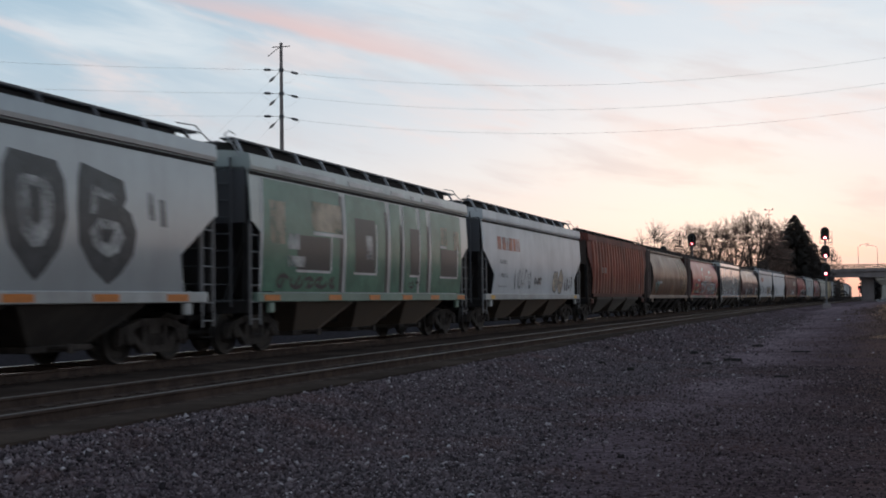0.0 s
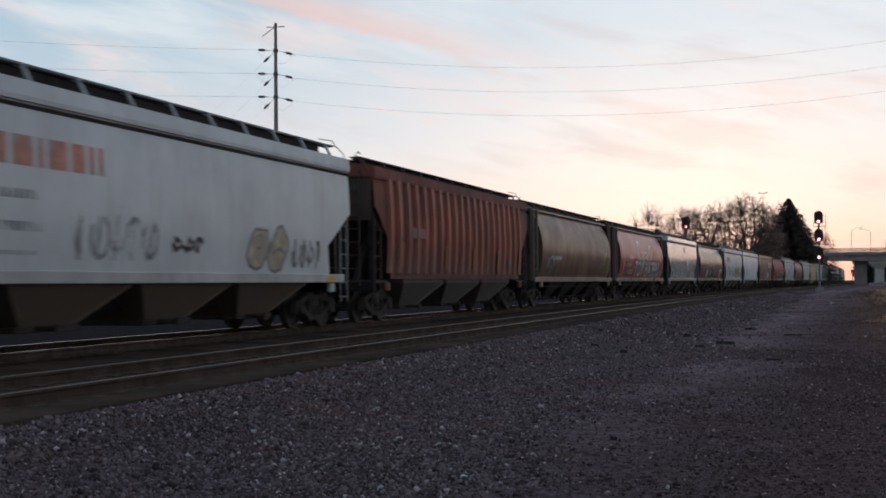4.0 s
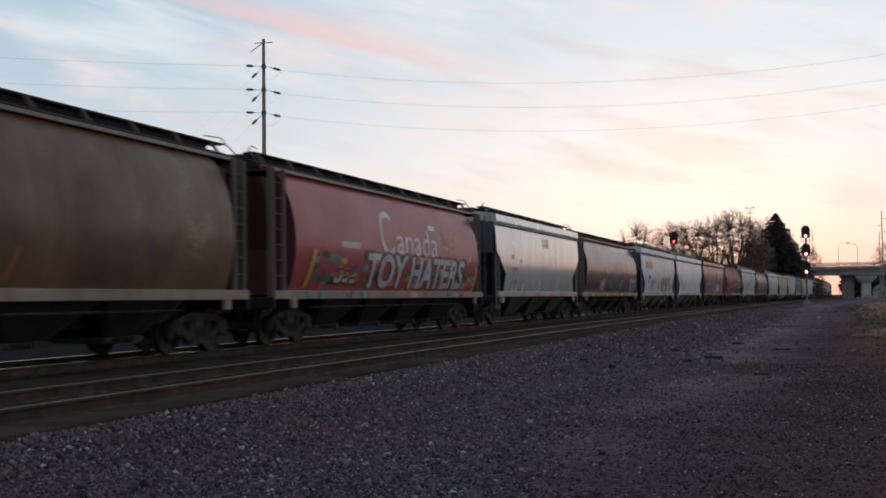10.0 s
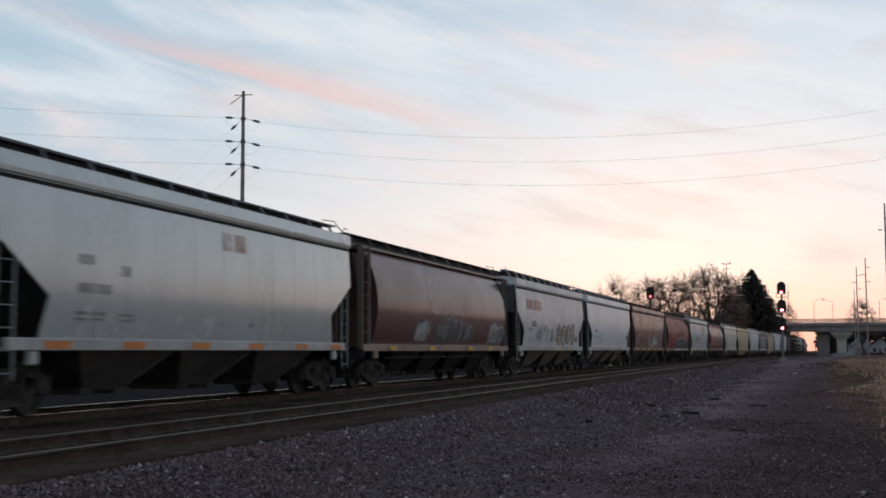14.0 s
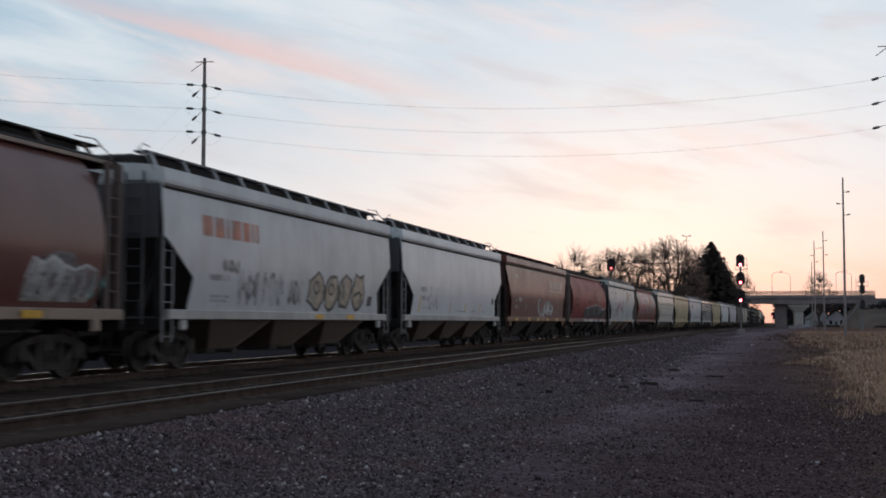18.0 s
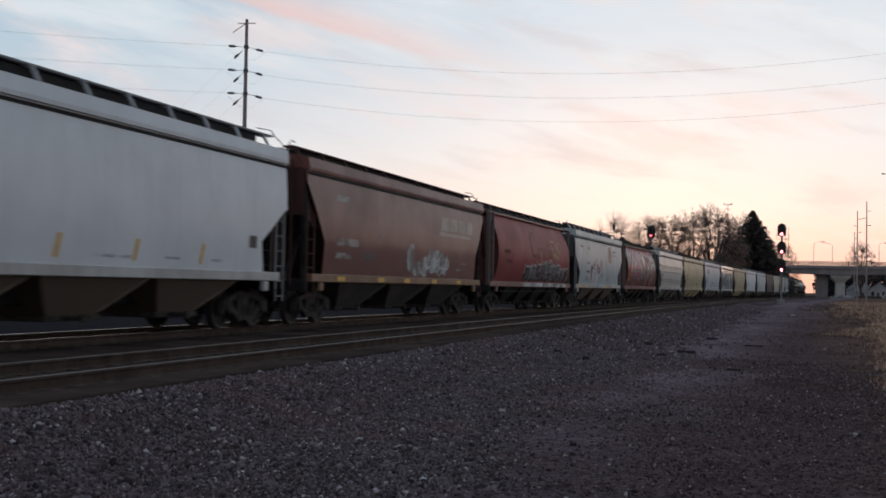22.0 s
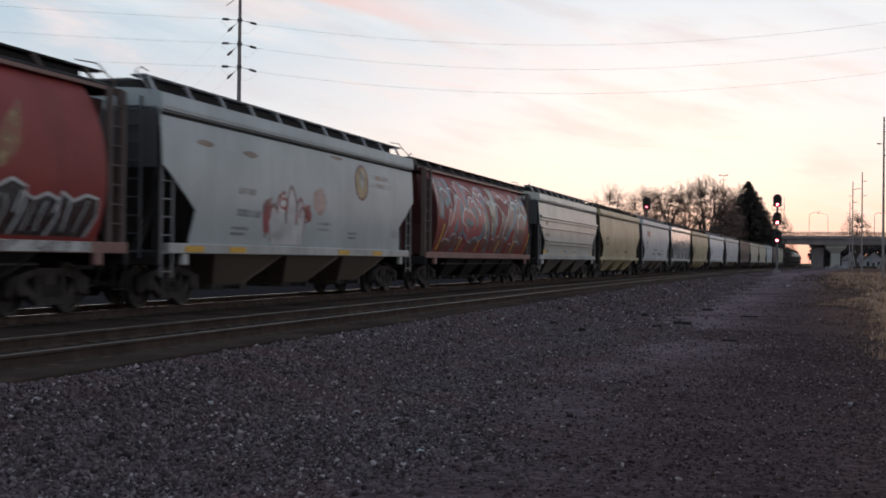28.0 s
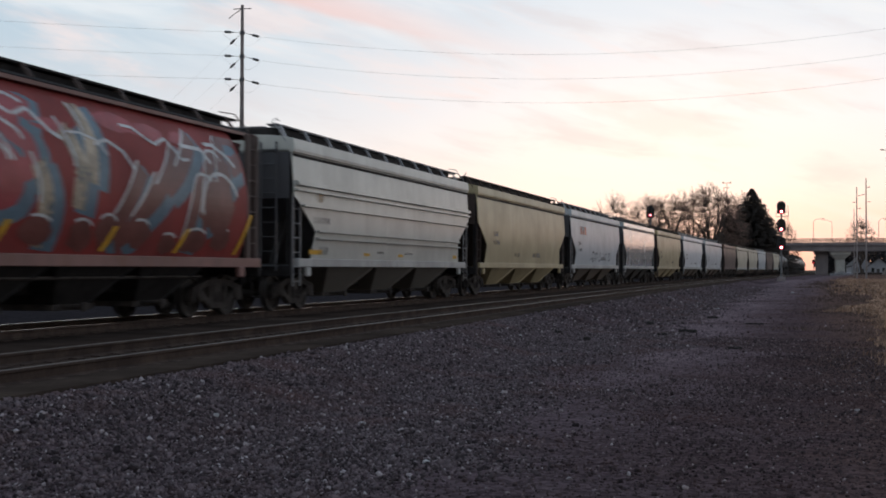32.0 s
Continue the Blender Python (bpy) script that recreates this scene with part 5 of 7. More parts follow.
    bars(car, S, P["faint_ink"], [(-5.75, 2.42, 0.95, 0.15), (-5.95, 1.92, 1.3, 0.15), (-5.9, 1.55, 1.1, 0.07)])
    scrawl(car, S, -3.9, -1.3, 1.5, 2.3, 5, 4, P["faint_ink"], 0.10)
    scrawl(car, S, -0.85, 0.4, 1.68, 2.0, 3, 9, P["ink"], 0.09)
    tag_letters(car, S, 2.0, 4.1, 1.38, 2.4, 2, 6, P["cream_ink"], P["grey_ink"], 0.08)
    scrawl(car, S, 4.4, 6.0, 1.45, 2.1, 4, 12, P["grey_ink"], 0.11)
    marks(car, S, P["yellow_mark"], half, (-6.9, 6.4), 1.16, 0.5)
    # rusty brown car with upright posts
    car, half = BUILT[3]
    w = bow(S)
    a = -half + 1.1
    k = 0
    while a < half - 0.9:
        sh = Shape()
        rings = []
        for j in range(9):
            z = 1.36 + (EAVE - 1.36) * j / 8
            x = w(z)
            rings.append([(x - 0.01, a - 0.15, z), (x + 0.085, a - 0.11, z), (x + 0.085, a + 0.11, z), (x - 0.01, a + 0.15, z)])
        part("side_post", sh.loft(rings), P["rust_post_lit"], car)
        a += 0.735
        k += 1
    decal("label_plate", [quad(-5.5, 2.4, 0.36, 0.3), quad(-4.85, 2.4, 0.5, 0.3), quad(5.1, 1.65, 0.42, 0.3)], P["rust_plate"], car, S, "small pale painted panels", 0.085)
    decal("reflector", [quad(x, 1.5, 0.18, 0.75) for x in (-6.35, -2.4, 0.6, 3.6, 6.6)], P["rust_strip"], car, S, "dull orange strips", 0.083)
    # beige round-sided car
    car, half = BUILT[4]
    decal("label_plate", [quad(-5.2, 2.05, 1.25, 0.17), quad(-5.95, 2.02, 0.45, 0.2)], P["post_pale"], car, B, "faded pale number panel")
    decal("panel", [quad(x, 1.32 + 0.13 * k, 1.12, 0.13) for k in range(20) for x in (3.55, 4.67, 5.79)], P["pale_tan"], car, B, "paler tan end of the side", 0.004, True)
    decal("emblem", leaf(4.6, 1.72, 1.0, 0.85), P["dark_brown"], car, B, "dark ears of grain emblem")
    scrawl(car, B, -6.4, -5.2, 1.45, 2.2, 3, 21, P["teal_ink"], 0.12, "teal spray-painted scrawl")
    decal("reflector", [quad(x, 1.4, 0.14, 0.55, 0.2) for x in (-6.7, -3.6, 0.2)], P["rust_strip"], car, B, "worn orange strips")
    # red round-sided car
    car, half = BUILT[5]
    words("C", 1.1, 1.30, -2.05, 2.28, P["white_ink"], car, B, "lettering", "white painted capital letter")
    words("anada", 3.8, 0.82, -0.75, 2.37, P["white_ink"], car, B, "lettering", "white painted word")
    decal("emblem", [quad(2.35, 3.22, 0.6, 0.16, 0.08)], P["white_ink"], car, B, "small pale flag shape")
    decal("emblem", leaf(4.35, 2.45, 1.25, 0.9), P["gold_ink"], car, B, "gold ears of grain emblem")
    words("TOY HATERS", 9.4, 1.12, -3.3, 1.32, P["ink"], car, B, "graffiti", "black outline of the sprayed letters", lean=0.12, lift=0.011, bold=0.075)
    words("TOY HATERS", 9.05, 0.98, -3.15, 1.36, P["white_ink"], car, B, "graffiti", "white sprayed block letters", lean=0.12, lift=0.016, bold=0.03)
    rng = random.Random(8)
    for ink in ("ink", "teal_ink", "pink_ink", "yellow_mark", "green_ink", "blue_ink", "orange_mark"):
        spots = [(rng.uniform(-3.6, 6.6), 1.4 + 0.85 * k / 9 + rng.uniform(-0.05, 0.1)) for k in range(10)] + [(rng.uniform(-6.9, -3.8), rng.uniform(1.35, 2.1)) for k in range(3)]
        decal("graffiti", [blob(a, z, rng.uniform(0.25, 0.7), rng.uniform(0.12, 0.32), rng.randint(0, 999)) for a, z in spots],
              P[ink], car, B, "coloured sprayed patches", 0.005 + 0.0007 * ("ink", "teal_ink", "pink_ink", "yellow_mark", "green_ink", "blue_ink", "orange_mark").index(ink))
    tag_letters(car, B, -5.3, -3.7, 1.4, 1.85, 3, 33, P["white_ink"], P["ink"], 0.06, "small white sprayed letters")
    for a, ink in ((-7.2, "teal_ink"), (-6.2, "teal_ink"), (-4.6, "blue_ink"), (-3.4, "teal_ink"), (0.6, "pink_ink"), (4.2, "teal_ink"), (5.6, "pink_ink")):
        part("overspray", Shape().box(1.501, 1.506, a, a + 0.55 + 0.1 * (a % 1), 1.12, 1.27), P[ink], car, "patch of overspray on the sill")
    decal("reflector", [quad(-7.0, 1.36, 0.2, 0.95, 0.35)], P["yellow_mark"], car, B, "yellow strip", 0.02)
    decal("graffiti", stroke(arc(7.2, 1.7, 0.35, 0.5, -80, 60, 8), 0.12), P["yellow_mark"], car, B, "yellow curved stroke", 0.012)
    scrawl(car, B, 6.5, 7.4, 1.48, 1.85, 3, 31, P["white_ink"], 0.06)
    bars(car, B, P["white_ink"], [(-4.9, 2.42, 1.3, 0.16)])
    # silver car
    car, half = BUILT[6]
    decal("emblem", [quad(-0.05, 3.26, 0.5, 0.4), quad(0.55, 3.26, 0.55, 0.4)], P["faint_orange_ink"], car, S, "small faded orange lettering blocks")
    bars(car, S, P["grey_ink"], [(-5.4, 2.6, 0.5, 0.18), (-5.4, 2.1, 1.05, 0.18), (-4.05, 2.45, 0.3, 0.2), (-5.45, 1.72, 1.0, 0.06), (-5.45, 1.62, 0.9, 0.05), (-4.05, 1.72, 0.5, 0.05), (-4.05, 1.62, 0.5, 0.05), (-0.1, 1.62, 0.2, 0.1), (1.3, 1.62, 0.25, 0.1)])
    marks(car, S, P["orange_mark"], half, (-6.3, -3.9, -1.3, 1.3, 3.9, 6.2), 1.16)
    # maroon round-sided car
    car, half = BUILT[7]
    words("C", 1.3, 1.35, -2.7, 2.3, P["pale_pink_ink"], car, B, "lettering", "faded pale capital letter")
    words("anada", 3.6, 0.85, -1.35, 2.36, P["pale_pink_ink"], car, B, "lettering", "faded pale painted word")
    decal("graffiti", [blob(-4.2, 1.4, 1.3, 0.8, 411), blob(-1.6, 1.38, 1.4, 0.95, 412), blob(-0.2, 1.4, 1.5, 0.85, 413), blob(1.0, 1.38, 1.3, 0.8, 414), blob(5.4, 1.38, 1.7, 0.95, 415)], P["grey_ink"], car, B, "blue-grey sprayed haze", 0.006)
    wild_tag(car, B, -3.9, -2.6, 1.42, 2.2, 2, 41, P["faint_white_ink"], P["faint_white_ink"], "smeared white tag")
    wild_tag(car, B, -1.8, 2.9, 1.40, 2.3, 5, 42, P["grey_ink"], P["faint_white_ink"], "dull blue-grey sprayed letters")
    wild_tag(car, B, 5.3, 7.2, 1.40, 2.25, 2, 43, P["faint_white_ink"], P["white_ink"], "smeared white tag")
    scrawl(car, B, 7.3, 7.9, 1.5, 1.9, 2, 44, P["teal_ink"], 0.07)
    marks(car, B, P["yellow_mark"], half, (-6.5, -2.5, 2.2, 5.2), 1.14, 0.6)
    # second white car
    car, half = BUILT[8]
    letter_blocks(car, S, -6.03, 2.97, 0.46, (0.5, 0.5, 0.14, 0.52, 0.38, 0.14, 0.14), P["orange_ink"], "orange lettering blocks")
    bars(car, S, P["faint_ink"], [(-5.66, 1.98, 1.1, 0.15), (-5.6, 1.6, 1.0, 0.06), (-5.6, 1.5, 0.9, 0.06)])
    scrawl(car, S, -5.0, -4.1, 2.2, 2.5, 3, 51, P["grey_ink"], 0.11)
    scrawl(car, S, -4.2, -1.4, 1.45, 2.3, 6, 52, P["faint_ink"], 0.13)
    scrawl(car, S, -1.1, 0.1, 1.5, 2.15, 3, 53, P["faint_ink"], 0.13)
    tag_letters(car, S, 0.2, 4.9, 1.38, 2.5, 4, 54, P["cream_ink"], P["smoke_ink"], 0.10, "black-outlined sprayed letters")
    decal("graffiti", [quad(5.4, 1.55, 0.45, 0.3, 0.1)], P["ink"], car, S)
    marks(car, S, P["yellow_mark"], half, (1.0, 3.6), 1.16, 0.6)
    # clean white car
    car, half = BUILT[9]
    bars(car, S, P["faint_ink"], [(-5.65, 2.16, 0.85, 0.18), (-5.5, 1.84, 0.95, 0.17), (-5.5, 1.55, 0.8, 0.05), (-0.35, 1.46, 1.25, 0.06), (2.2, 1.48, 0.6, 0.06), (4.1, 1.48, 0.5, 0.06)])
    scrawl(car, S, -4.6, -3.1, 1.5, 2.4, 3, 61, P["faint_ink"], 0.05)
    decal("reflector", [quad(x, 1.42, 0.12, 0.42, 0.1) for x in (-1.5, 0.98, 3.56)] + [quad(-5.85, 1.42, 0.12, 0.62, 0.2)], P["yellow_mark"], car, S, "worn yellow strips")
    decal("label_plate", [quad(5.85, 1.84, 0.38, 0.28)], P["ink"], car, S, "small dark square plate")
    # mineral brown car
    car, half = BUILT[10]
    letter_blocks(car, S, 2.95, 2.98, 0.46, (0.92, 0.96, 0.92, 0.84), P["tan_letter"], "white lettering blocks", 0.1)
    decal("emblem", [[(2.7, 2.78), (7.0, 2.80), (6.7, 2.89), (2.8, 2.92)]], P["tan_letter"], car, S, "white underline stripe")
    decal("graffiti", [blob(-0.7, 1.38, 0.8, 1.05, 91), blob(-0.2, 1.34, 1.2, 0.5, 92), blob(0.5, 1.36, 1.5, 0.75, 93), blob(1.3, 1.36, 1.5, 1.0, 97), blob(2.2, 1.34, 1.4, 0.95, 94), blob(3.0, 1.36, 0.9, 0.75, 98)], P["faint_white_ink"], car, S, "pale rubbed-out paint patches")
    decal("graffiti", [blob(-4.7, 1.7, 1.0, 0.36, 95)], P["faint_ink"], car, S, "dull rubbed-out paint patch")
    scrawl(car, S, 1.2, 3.9, 1.55, 2.1, 4, 96, P["white_ink"], 0.09)
    bars(car, S, P["faint_white_ink"], [(-6.6, 2.1, 1.6, 0.2), (-6.6, 1.75, 1.1, 0.16), (-3.4, 2.32, 0.35, 0.22), (4.9, 1.6, 0.9, 0.08), (-6.6, 3.3, 0.8, 0.16), (5.6, 1.85, 0.5, 0.06)])
    marks(car, S, P["yellow_mark"], half, (-6.5, -3.3, -0.9, 2.0, 5.0), 1.16, 0.55)
    # brick red round-sided car
    car, half = BUILT[11]
    wild_tag(car, B, -2.6, 7.0, 1.36, 2.4, 9, 101, P["ink"], P["white_ink"], "black sprayed letters with pale outlines")
    part("overspray", Shape().box(1.501, 1.506, -2.8, 7.1, 1.10, 1.28), P["faint_white_ink"], car, "pale overspray on the sill")
    decal("emblem", leaf(4.2, 2.25, 1.3, 1.35), P["gold_ink"], car, B, "faded gold ears of grain emblem")
    bars(car, B, P["end_red"], [(-6.4, 2.5, 1.0, 0.14), (-6.0, 2.1, 0.8, 0.14)])
    words("C", 1.2, 1.3, -1.6, 2.35, P["old_red_ink"], car, B, "lettering", "faded darker capital letter", bold=0.02)
    words("anada", 3.5, 0.8, -0.3, 2.4, P["old_red_ink"], car, B, "lettering", "faded darker word", bold=0.02)
    # blue-grey car
    car, half = BUILT[12]
    decal("emblem", [arc(3.2, 3.2, 0.56, 0.52, 0, 342, 19)], P["umber_ink"], car, S, "worn brown rim of the emblem", 0.005)
    decal("emblem", [arc(3.2, 3.2, 0.47, 0.44, 0, 342, 19)], P["emblem_gold"], car, S, "worn yellow round emblem", 0.008)
    decal("emblem", [arc(3.2, 3.28, 0.22, 0.24, 0, 340, 17)], P["faint_white_ink"], car, S, "pale middle of the emblem", 0.011)
    decal("emblem", [quad(3.95, 3.36, 1.6, 0.13), quad(3.95, 3.12, 1.8, 0.13)], P["faint_orange_ink"], car, S, "two worn yellow bars")
    decal("graffiti", [blob(-3.4 + 0.02, 1.5, 0.5, 1.0, 112), blob(-0.95, 1.9, 0.5, 0.5, 115)], P["red_ink"], car, S, "dark red sprayed shadow", 0.0045)
    decal("graffiti", [blob(-0.4, 2.1, 0.9, 0.8, 116)], P["pale_pink_ink"], car, S, "pale pink sprayed smudge", 0.0055)
    fingers = [(-3.0, 1.42, 0.55, 0.85), (-2.55, 1.42, 0.5, 1.2), (-2.05, 1.42, 0.6, 1.25), (-1.45, 1.34, 0.55, 1.1)]
    decal("graffiti", [blob(a - 0.08, z - 0.02, w + 0.16, h + 0.13, 130 + k, 14) for k, (a, z, w, h) in enumerate(fingers)], P["red_ink"], car, S, "dark red rim of a white tag", 0.006)
    decal("graffiti", [blob(a, z, w, h, 130 + k, 14) for k, (a, z, w, h) in enumerate(fingers)] + [quad(-2.8, 1.36, 1.8, 0.5)], P["white_ink"], car, S, "white sprayed tag with rounded tops", 0.010)
    decal("graffiti", stroke([(-3.2, 1.5), (-3.15, 2.3), (-2.9, 2.45)], 0.09) + stroke(arc(-2.2, 2.35, 0.25, 0.12, 0, 360, 10), 0.06) + stroke(arc(-1.0, 2.1, 0.25, 0.2, -60, 200, 8), 0.1), P["red_ink"], car, S, "dark red outline of the tag", 0.014)
    bars(car, S, P["grey_ink"], [(-4.65, 2.45, 0.9, 0.15), (-4.7, 1.95, 1.2, 0.17), (-4.95, 1.65, 0.9, 0.07), (-4.95, 1.52, 0.7, 0.07), (-0.05, 1.9, 1.0, 0.07), (-0.05, 1.75, 0.8, 0.07), (2.2, 1.7, 0.7, 0.06), (2.2, 1.58, 0.6, 0.06)])
    decal("label_plate", [quad(5.9, 1.66, 0.6, 0.24)], P["post_pale"], car, S, "small white plate")
    decal("graffiti", [blob(-6.6, 3.36, 0.9, 0.14, 117), blob(-4.4, 3.3, 0.8, 0.16, 118), blob(0.9, 3.7, 0.9, 0.1, 119)], P["sill_rust"], car, S, "rust stains")
    marks(car, S, P["yellow_mark"], half, (-7.0, -5.0, 1.5, 4.2), 1.16, 0.8)
    # graffiti-covered round-sided car
    car, half = BUILT[13]
    rng = random.Random(13)

    def keep(polys, top=3.95):
        return [[(min(6.95, max(-6.95, p)), min(top, max(1.32, q))) for p, q in poly] for poly in polys]

    def along(k, n):
        return -6.7 + 13.4 * (k + rng.uniform(0.2, 0.8)) / n

    note = "overlapping sprayed letter strokes"
    # slate shadow behind, then bodies in rose, umber and cream, then white edges on their upper sides
    forms = [[(-0.5, 0.0), (-0.45, 0.9), (-0.2, 1.7), (0.5, 1.6), (0.6, 1.1), (0.0, 0.75)],
             [(-0.6, 0.1), (-0.1, 0.9), (0.1, 1.9), (0.5, 0.9), (0.8, 0.0)],
             [(0.6, 1.6), (-0.1, 1.75), (-0.4, 1.2), (0.4, 0.8), (0.5, 0.2), (-0.5, 0.0)],
             [(-0.5, 1.8), (0.0, 1.0), (0.1, 0.0)],
             [(0.6, 1.9), (0.2, 1.1), (-0.2, 0.5), (-0.6, 0.1)]]

    def laid(form, a, z, wide, tall, dx=0.0, dz=0.0):
        pts = [(a + wide * p + 0.18 * q + dx, z + tall * q + dz) for p, q in form]
        out = []
        for k in range(len(pts) - 1):
            p0, p1, p2, p3 = pts[max(0, k - 1)], pts[k], pts[k + 1], pts[min(len(pts) - 1, k + 2)]
            for t in (0.0, 0.25, 0.5, 0.75):
                out.append(tuple(0.5 * (2 * p1[i] + (p2[i] - p0[i]) * t + (2 * p0[i] - 5 * p1[i] + 4 * p2[i] - p3[i]) * t * t + (3 * p1[i] - p0[i] - 3 * p2[i] + p3[i]) * t ** 3) for i in (0, 1)))
        return out + [pts[-1]]

    for k in range(18):
        a, z = -6.3 + 12.4 * (k * 7 % 18) / 17 + rng.uniform(-0.2, 0.2), 1.40 + (1.15, 0.6, 0.0)[k // 6] + rng.uniform(-0.05, 0.1)
        form, wide, tall = forms[k * 2 % 5], rng.uniform(0.75, 1.0), rng.uniform(0.62, 0.85)
        body = laid(form, a, z, wide, tall)
        decal("graffiti", keep(stroke(laid(form, a, z, wide, tall, 0.22, -0.1), 0.62)), P["slate_ink"], car, B, note, 0.0060 + 0.00015 * k)
        decal("graffiti", keep(stroke(body, 0.40)), P[("umber_ink", "rose_ink", "umber_ink", "rose_ink", "cream_ink")[k % 5]], car, B, note, 0.0090 + 0.0002 * k)
        decal("graffiti", keep(stroke([(p - 0.17, q + 0.15) for p, q in body[: len(body) * 2 // 3]], 0.06)), P["white_ink"], car, B, "white edges of the letters", 0.0125 + 0.0002 * k)
    humps, caps, arcs = [], [], []
    for k in range(12):
        a, w, h = along(k, 12) - 0.5, rng.uniform(0.7, 1.1), rng.uniform(0.4, 0.75)
        humps.append(blob(a, 1.3 + 0.06 * (k % 3), w, h, 280 + k, 10))
        caps += stroke(arc(a + w / 2, 1.3 + 0.06 * (k % 3) + h / 2, w * 0.5, h * 0.5, 40, rng.uniform(110, 150), 6), 0.05)
        z = rng.uniform(3.25, 3.8)
        arcs += stroke([(a, z), (a + 0.4, z + rng.uniform(-0.02, 0.16)), (a + 0.9, z - rng.uniform(0.0, 0.25)), (a + 1.2, z - rng.uniform(0.2, 0.5))], rng.uniform(0.04, 0.09))
    decal("graffiti", keep(humps), P["umber_ink"], car, B, note, 0.0152)
    decal("graffiti", keep(caps + arcs), P["white_ink"], car, B, "white edges of the letters", 0.0165)
    decal("graffiti", keep([blob(along(k, 9) - 0.4, rng.uniform(3.3, 3.6), rng.uniform(0.8, 1.4), rng.uniform(0.25, 0.45), 340 + k, 9) for k in range(9)]), P["rose_ink"], car, B, note, 0.0058)
    decal("graffiti", [blob(5.0, 1.75, 1.5, 1.25, 131, 16)], P["umber_ink"], car, B, "large round sprayed letter", 0.0175)
    decal("graffiti", stroke(arc(5.75, 2.4, 0.8, 0.68, 20, 200, 12), 0.08), P["white_ink"], car, B, "white arc of the letter", 0.019)
    decal("reflector", [quad(a - 0.4, 1.36, 0.16, h, lean) for a, h, lean in ((-6.4, 0.92, 0.45), (-3.9, 0.46, 0.3), (-1.3, 0.46, 0.3), (1.78, 0.46, 0.3), (4.4, 0.5, 0.35), (7.04, 0.9, 0.5))], P["yellow_mark"], car, B, "yellow strips", 0.020)
    # bright car with lengthwise ribs
    car, half = BUILT[14]
    for z0, z1, d in ((3.12, 3.24, 0.12), (2.98, 3.05, 0.10), (2.60, 2.67, 0.10), (1.98, 2.05, 0.10), (1.80, 1.87, 0.10)):
        i0 = end_inset((z0 + z1) / 2) + 0.05
        rings = [[(bow(S)(z0) - 0.005, y, z0), (bow(S)(z0) + d, y, z0 + 0.012), (bow(S)(z1) + d, y, z1 - 0.012), (bow(S)(z1) - 0.005, y, z1)] for y in (-half + i0, half - i0)]
        part("rib", Shape().loft(rings), P["bright"], car)
    bars(car, S, P["grey_ink"], [(-6.75, 2.22, 1.1, 0.16), (-6.3, 1.42, 0.6, 0.2), (0.6, 1.5, 0.8, 0.06), (-1.9, 1.5, 0.6, 0.06)])
    decal("emblem", [blob(-6.7, 2.75, 0.7, 0.3, 141)], P["gold_ink"], car, S, "faint round stain")
    decal("reflector", [quad(-6.95, 1.42, 0.85, 0.12), quad(-3.0, 1.42, 0.5, 0.08), quad(0.0, 1.42, 0.5, 0.08), quad(6.0, 1.42, 0.5, 0.12)], P["yellow_mark"], car, S, "yellow reflectors")
    for i in (15, 16, 17, 18, 19, 20):
        car, half = BUILT[i]
        bars(car, S, P["grey_ink"], [(-6.2, 2.4, 0.8, 0.2), (-6.2, 2.05, 1.1, 0.18), (-2.5, 1.6, 1.0, 0.15), (1.0, 1.6, 1.6, 0.2)])
    scrawl(BUILT[16][0], S, -2.2, 4.5, 1.5, 2.1, 6, 151, P["grey_ink"], 0.08)
    letter_blocks(BUILT[16][0], S, -5.6, 3.0, 0.45, (0.5, 0.5, 0.5), P["orange_ink"], "faded orange lettering blocks")


dress_cars()


def tank_car(k):
    car = thing("tank_car", "black tank car at the far tail of the train", "tank car", "tank cars at the tail")
    part("tank", Shape().lathe([(-7.6, 0.0), (-7.5, 0.7), (-7.2, 1.25), (-6.8, 1.48), (6.8, 1.48), (7.2, 1.25), (7.5, 0.7), (7.6, 0.0)], (0, 0, 2.75), 1, 28), P["tank_black"], car, smooth=40)
    part("dome", Shape().lathe([(4.1, 0.0), (4.1, 0.75), (4.55, 0.75), (4.6, 0.6), (4.6, 0.0)], (0, 0, 0), 2, 16), P["tank_black"], car, smooth=40)
    part("centre_sill", Shape().box(-0.3, 0.3, -8.3, 8.3, 0.75, 1.25, 0.02), MAT["black_steel"], car)
    for s in (-1, 1):
        part("saddle", Shape().box(-1.3, 1.3, s * 6.2 - 0.3, s * 6.2 + 0.3, 0.9, 1.7, 0.05), MAT["black_steel"], car)
        add_truck(car, s * 6.3, False)
    CARS.append((car, 484.4 + 9 + 17.6 * k))


for k in range(9):
    tank_car(k)


def motions():
    times = [0.5 * k for k in range(65)]
    r = 1 / BEND - TRAIN_X
    for car, off in CARS:
        rows = []
        for t in times:
            x, y, h = track_point(train_s(t) + off, TRAIN_X)
            rows.append((t, pose(x, y, RAIL_Z, 0, 0, h)))
        walk(car, rows)
    turn = [k * 32.0 / 384 for k in range(385)]
    for ws, y in WHEELSETS:
        walk(ws, [(t, pose(0, y, WHEEL_R, math.degrees((train_s(0) - train_s(t)) / WHEEL_R), 0, 0)) for t in turn])

# ---------------------------------------------------------------- things along the line


def bearing(az, dist):
    """A place at so many degrees left of the track's line and so many metres off."""
    return -dist * math.sin(radians(az)), dist * math.cos(radians(az))


def up_to(dist, elev):
    return EYE_H + dist * math.tan(radians(elev))


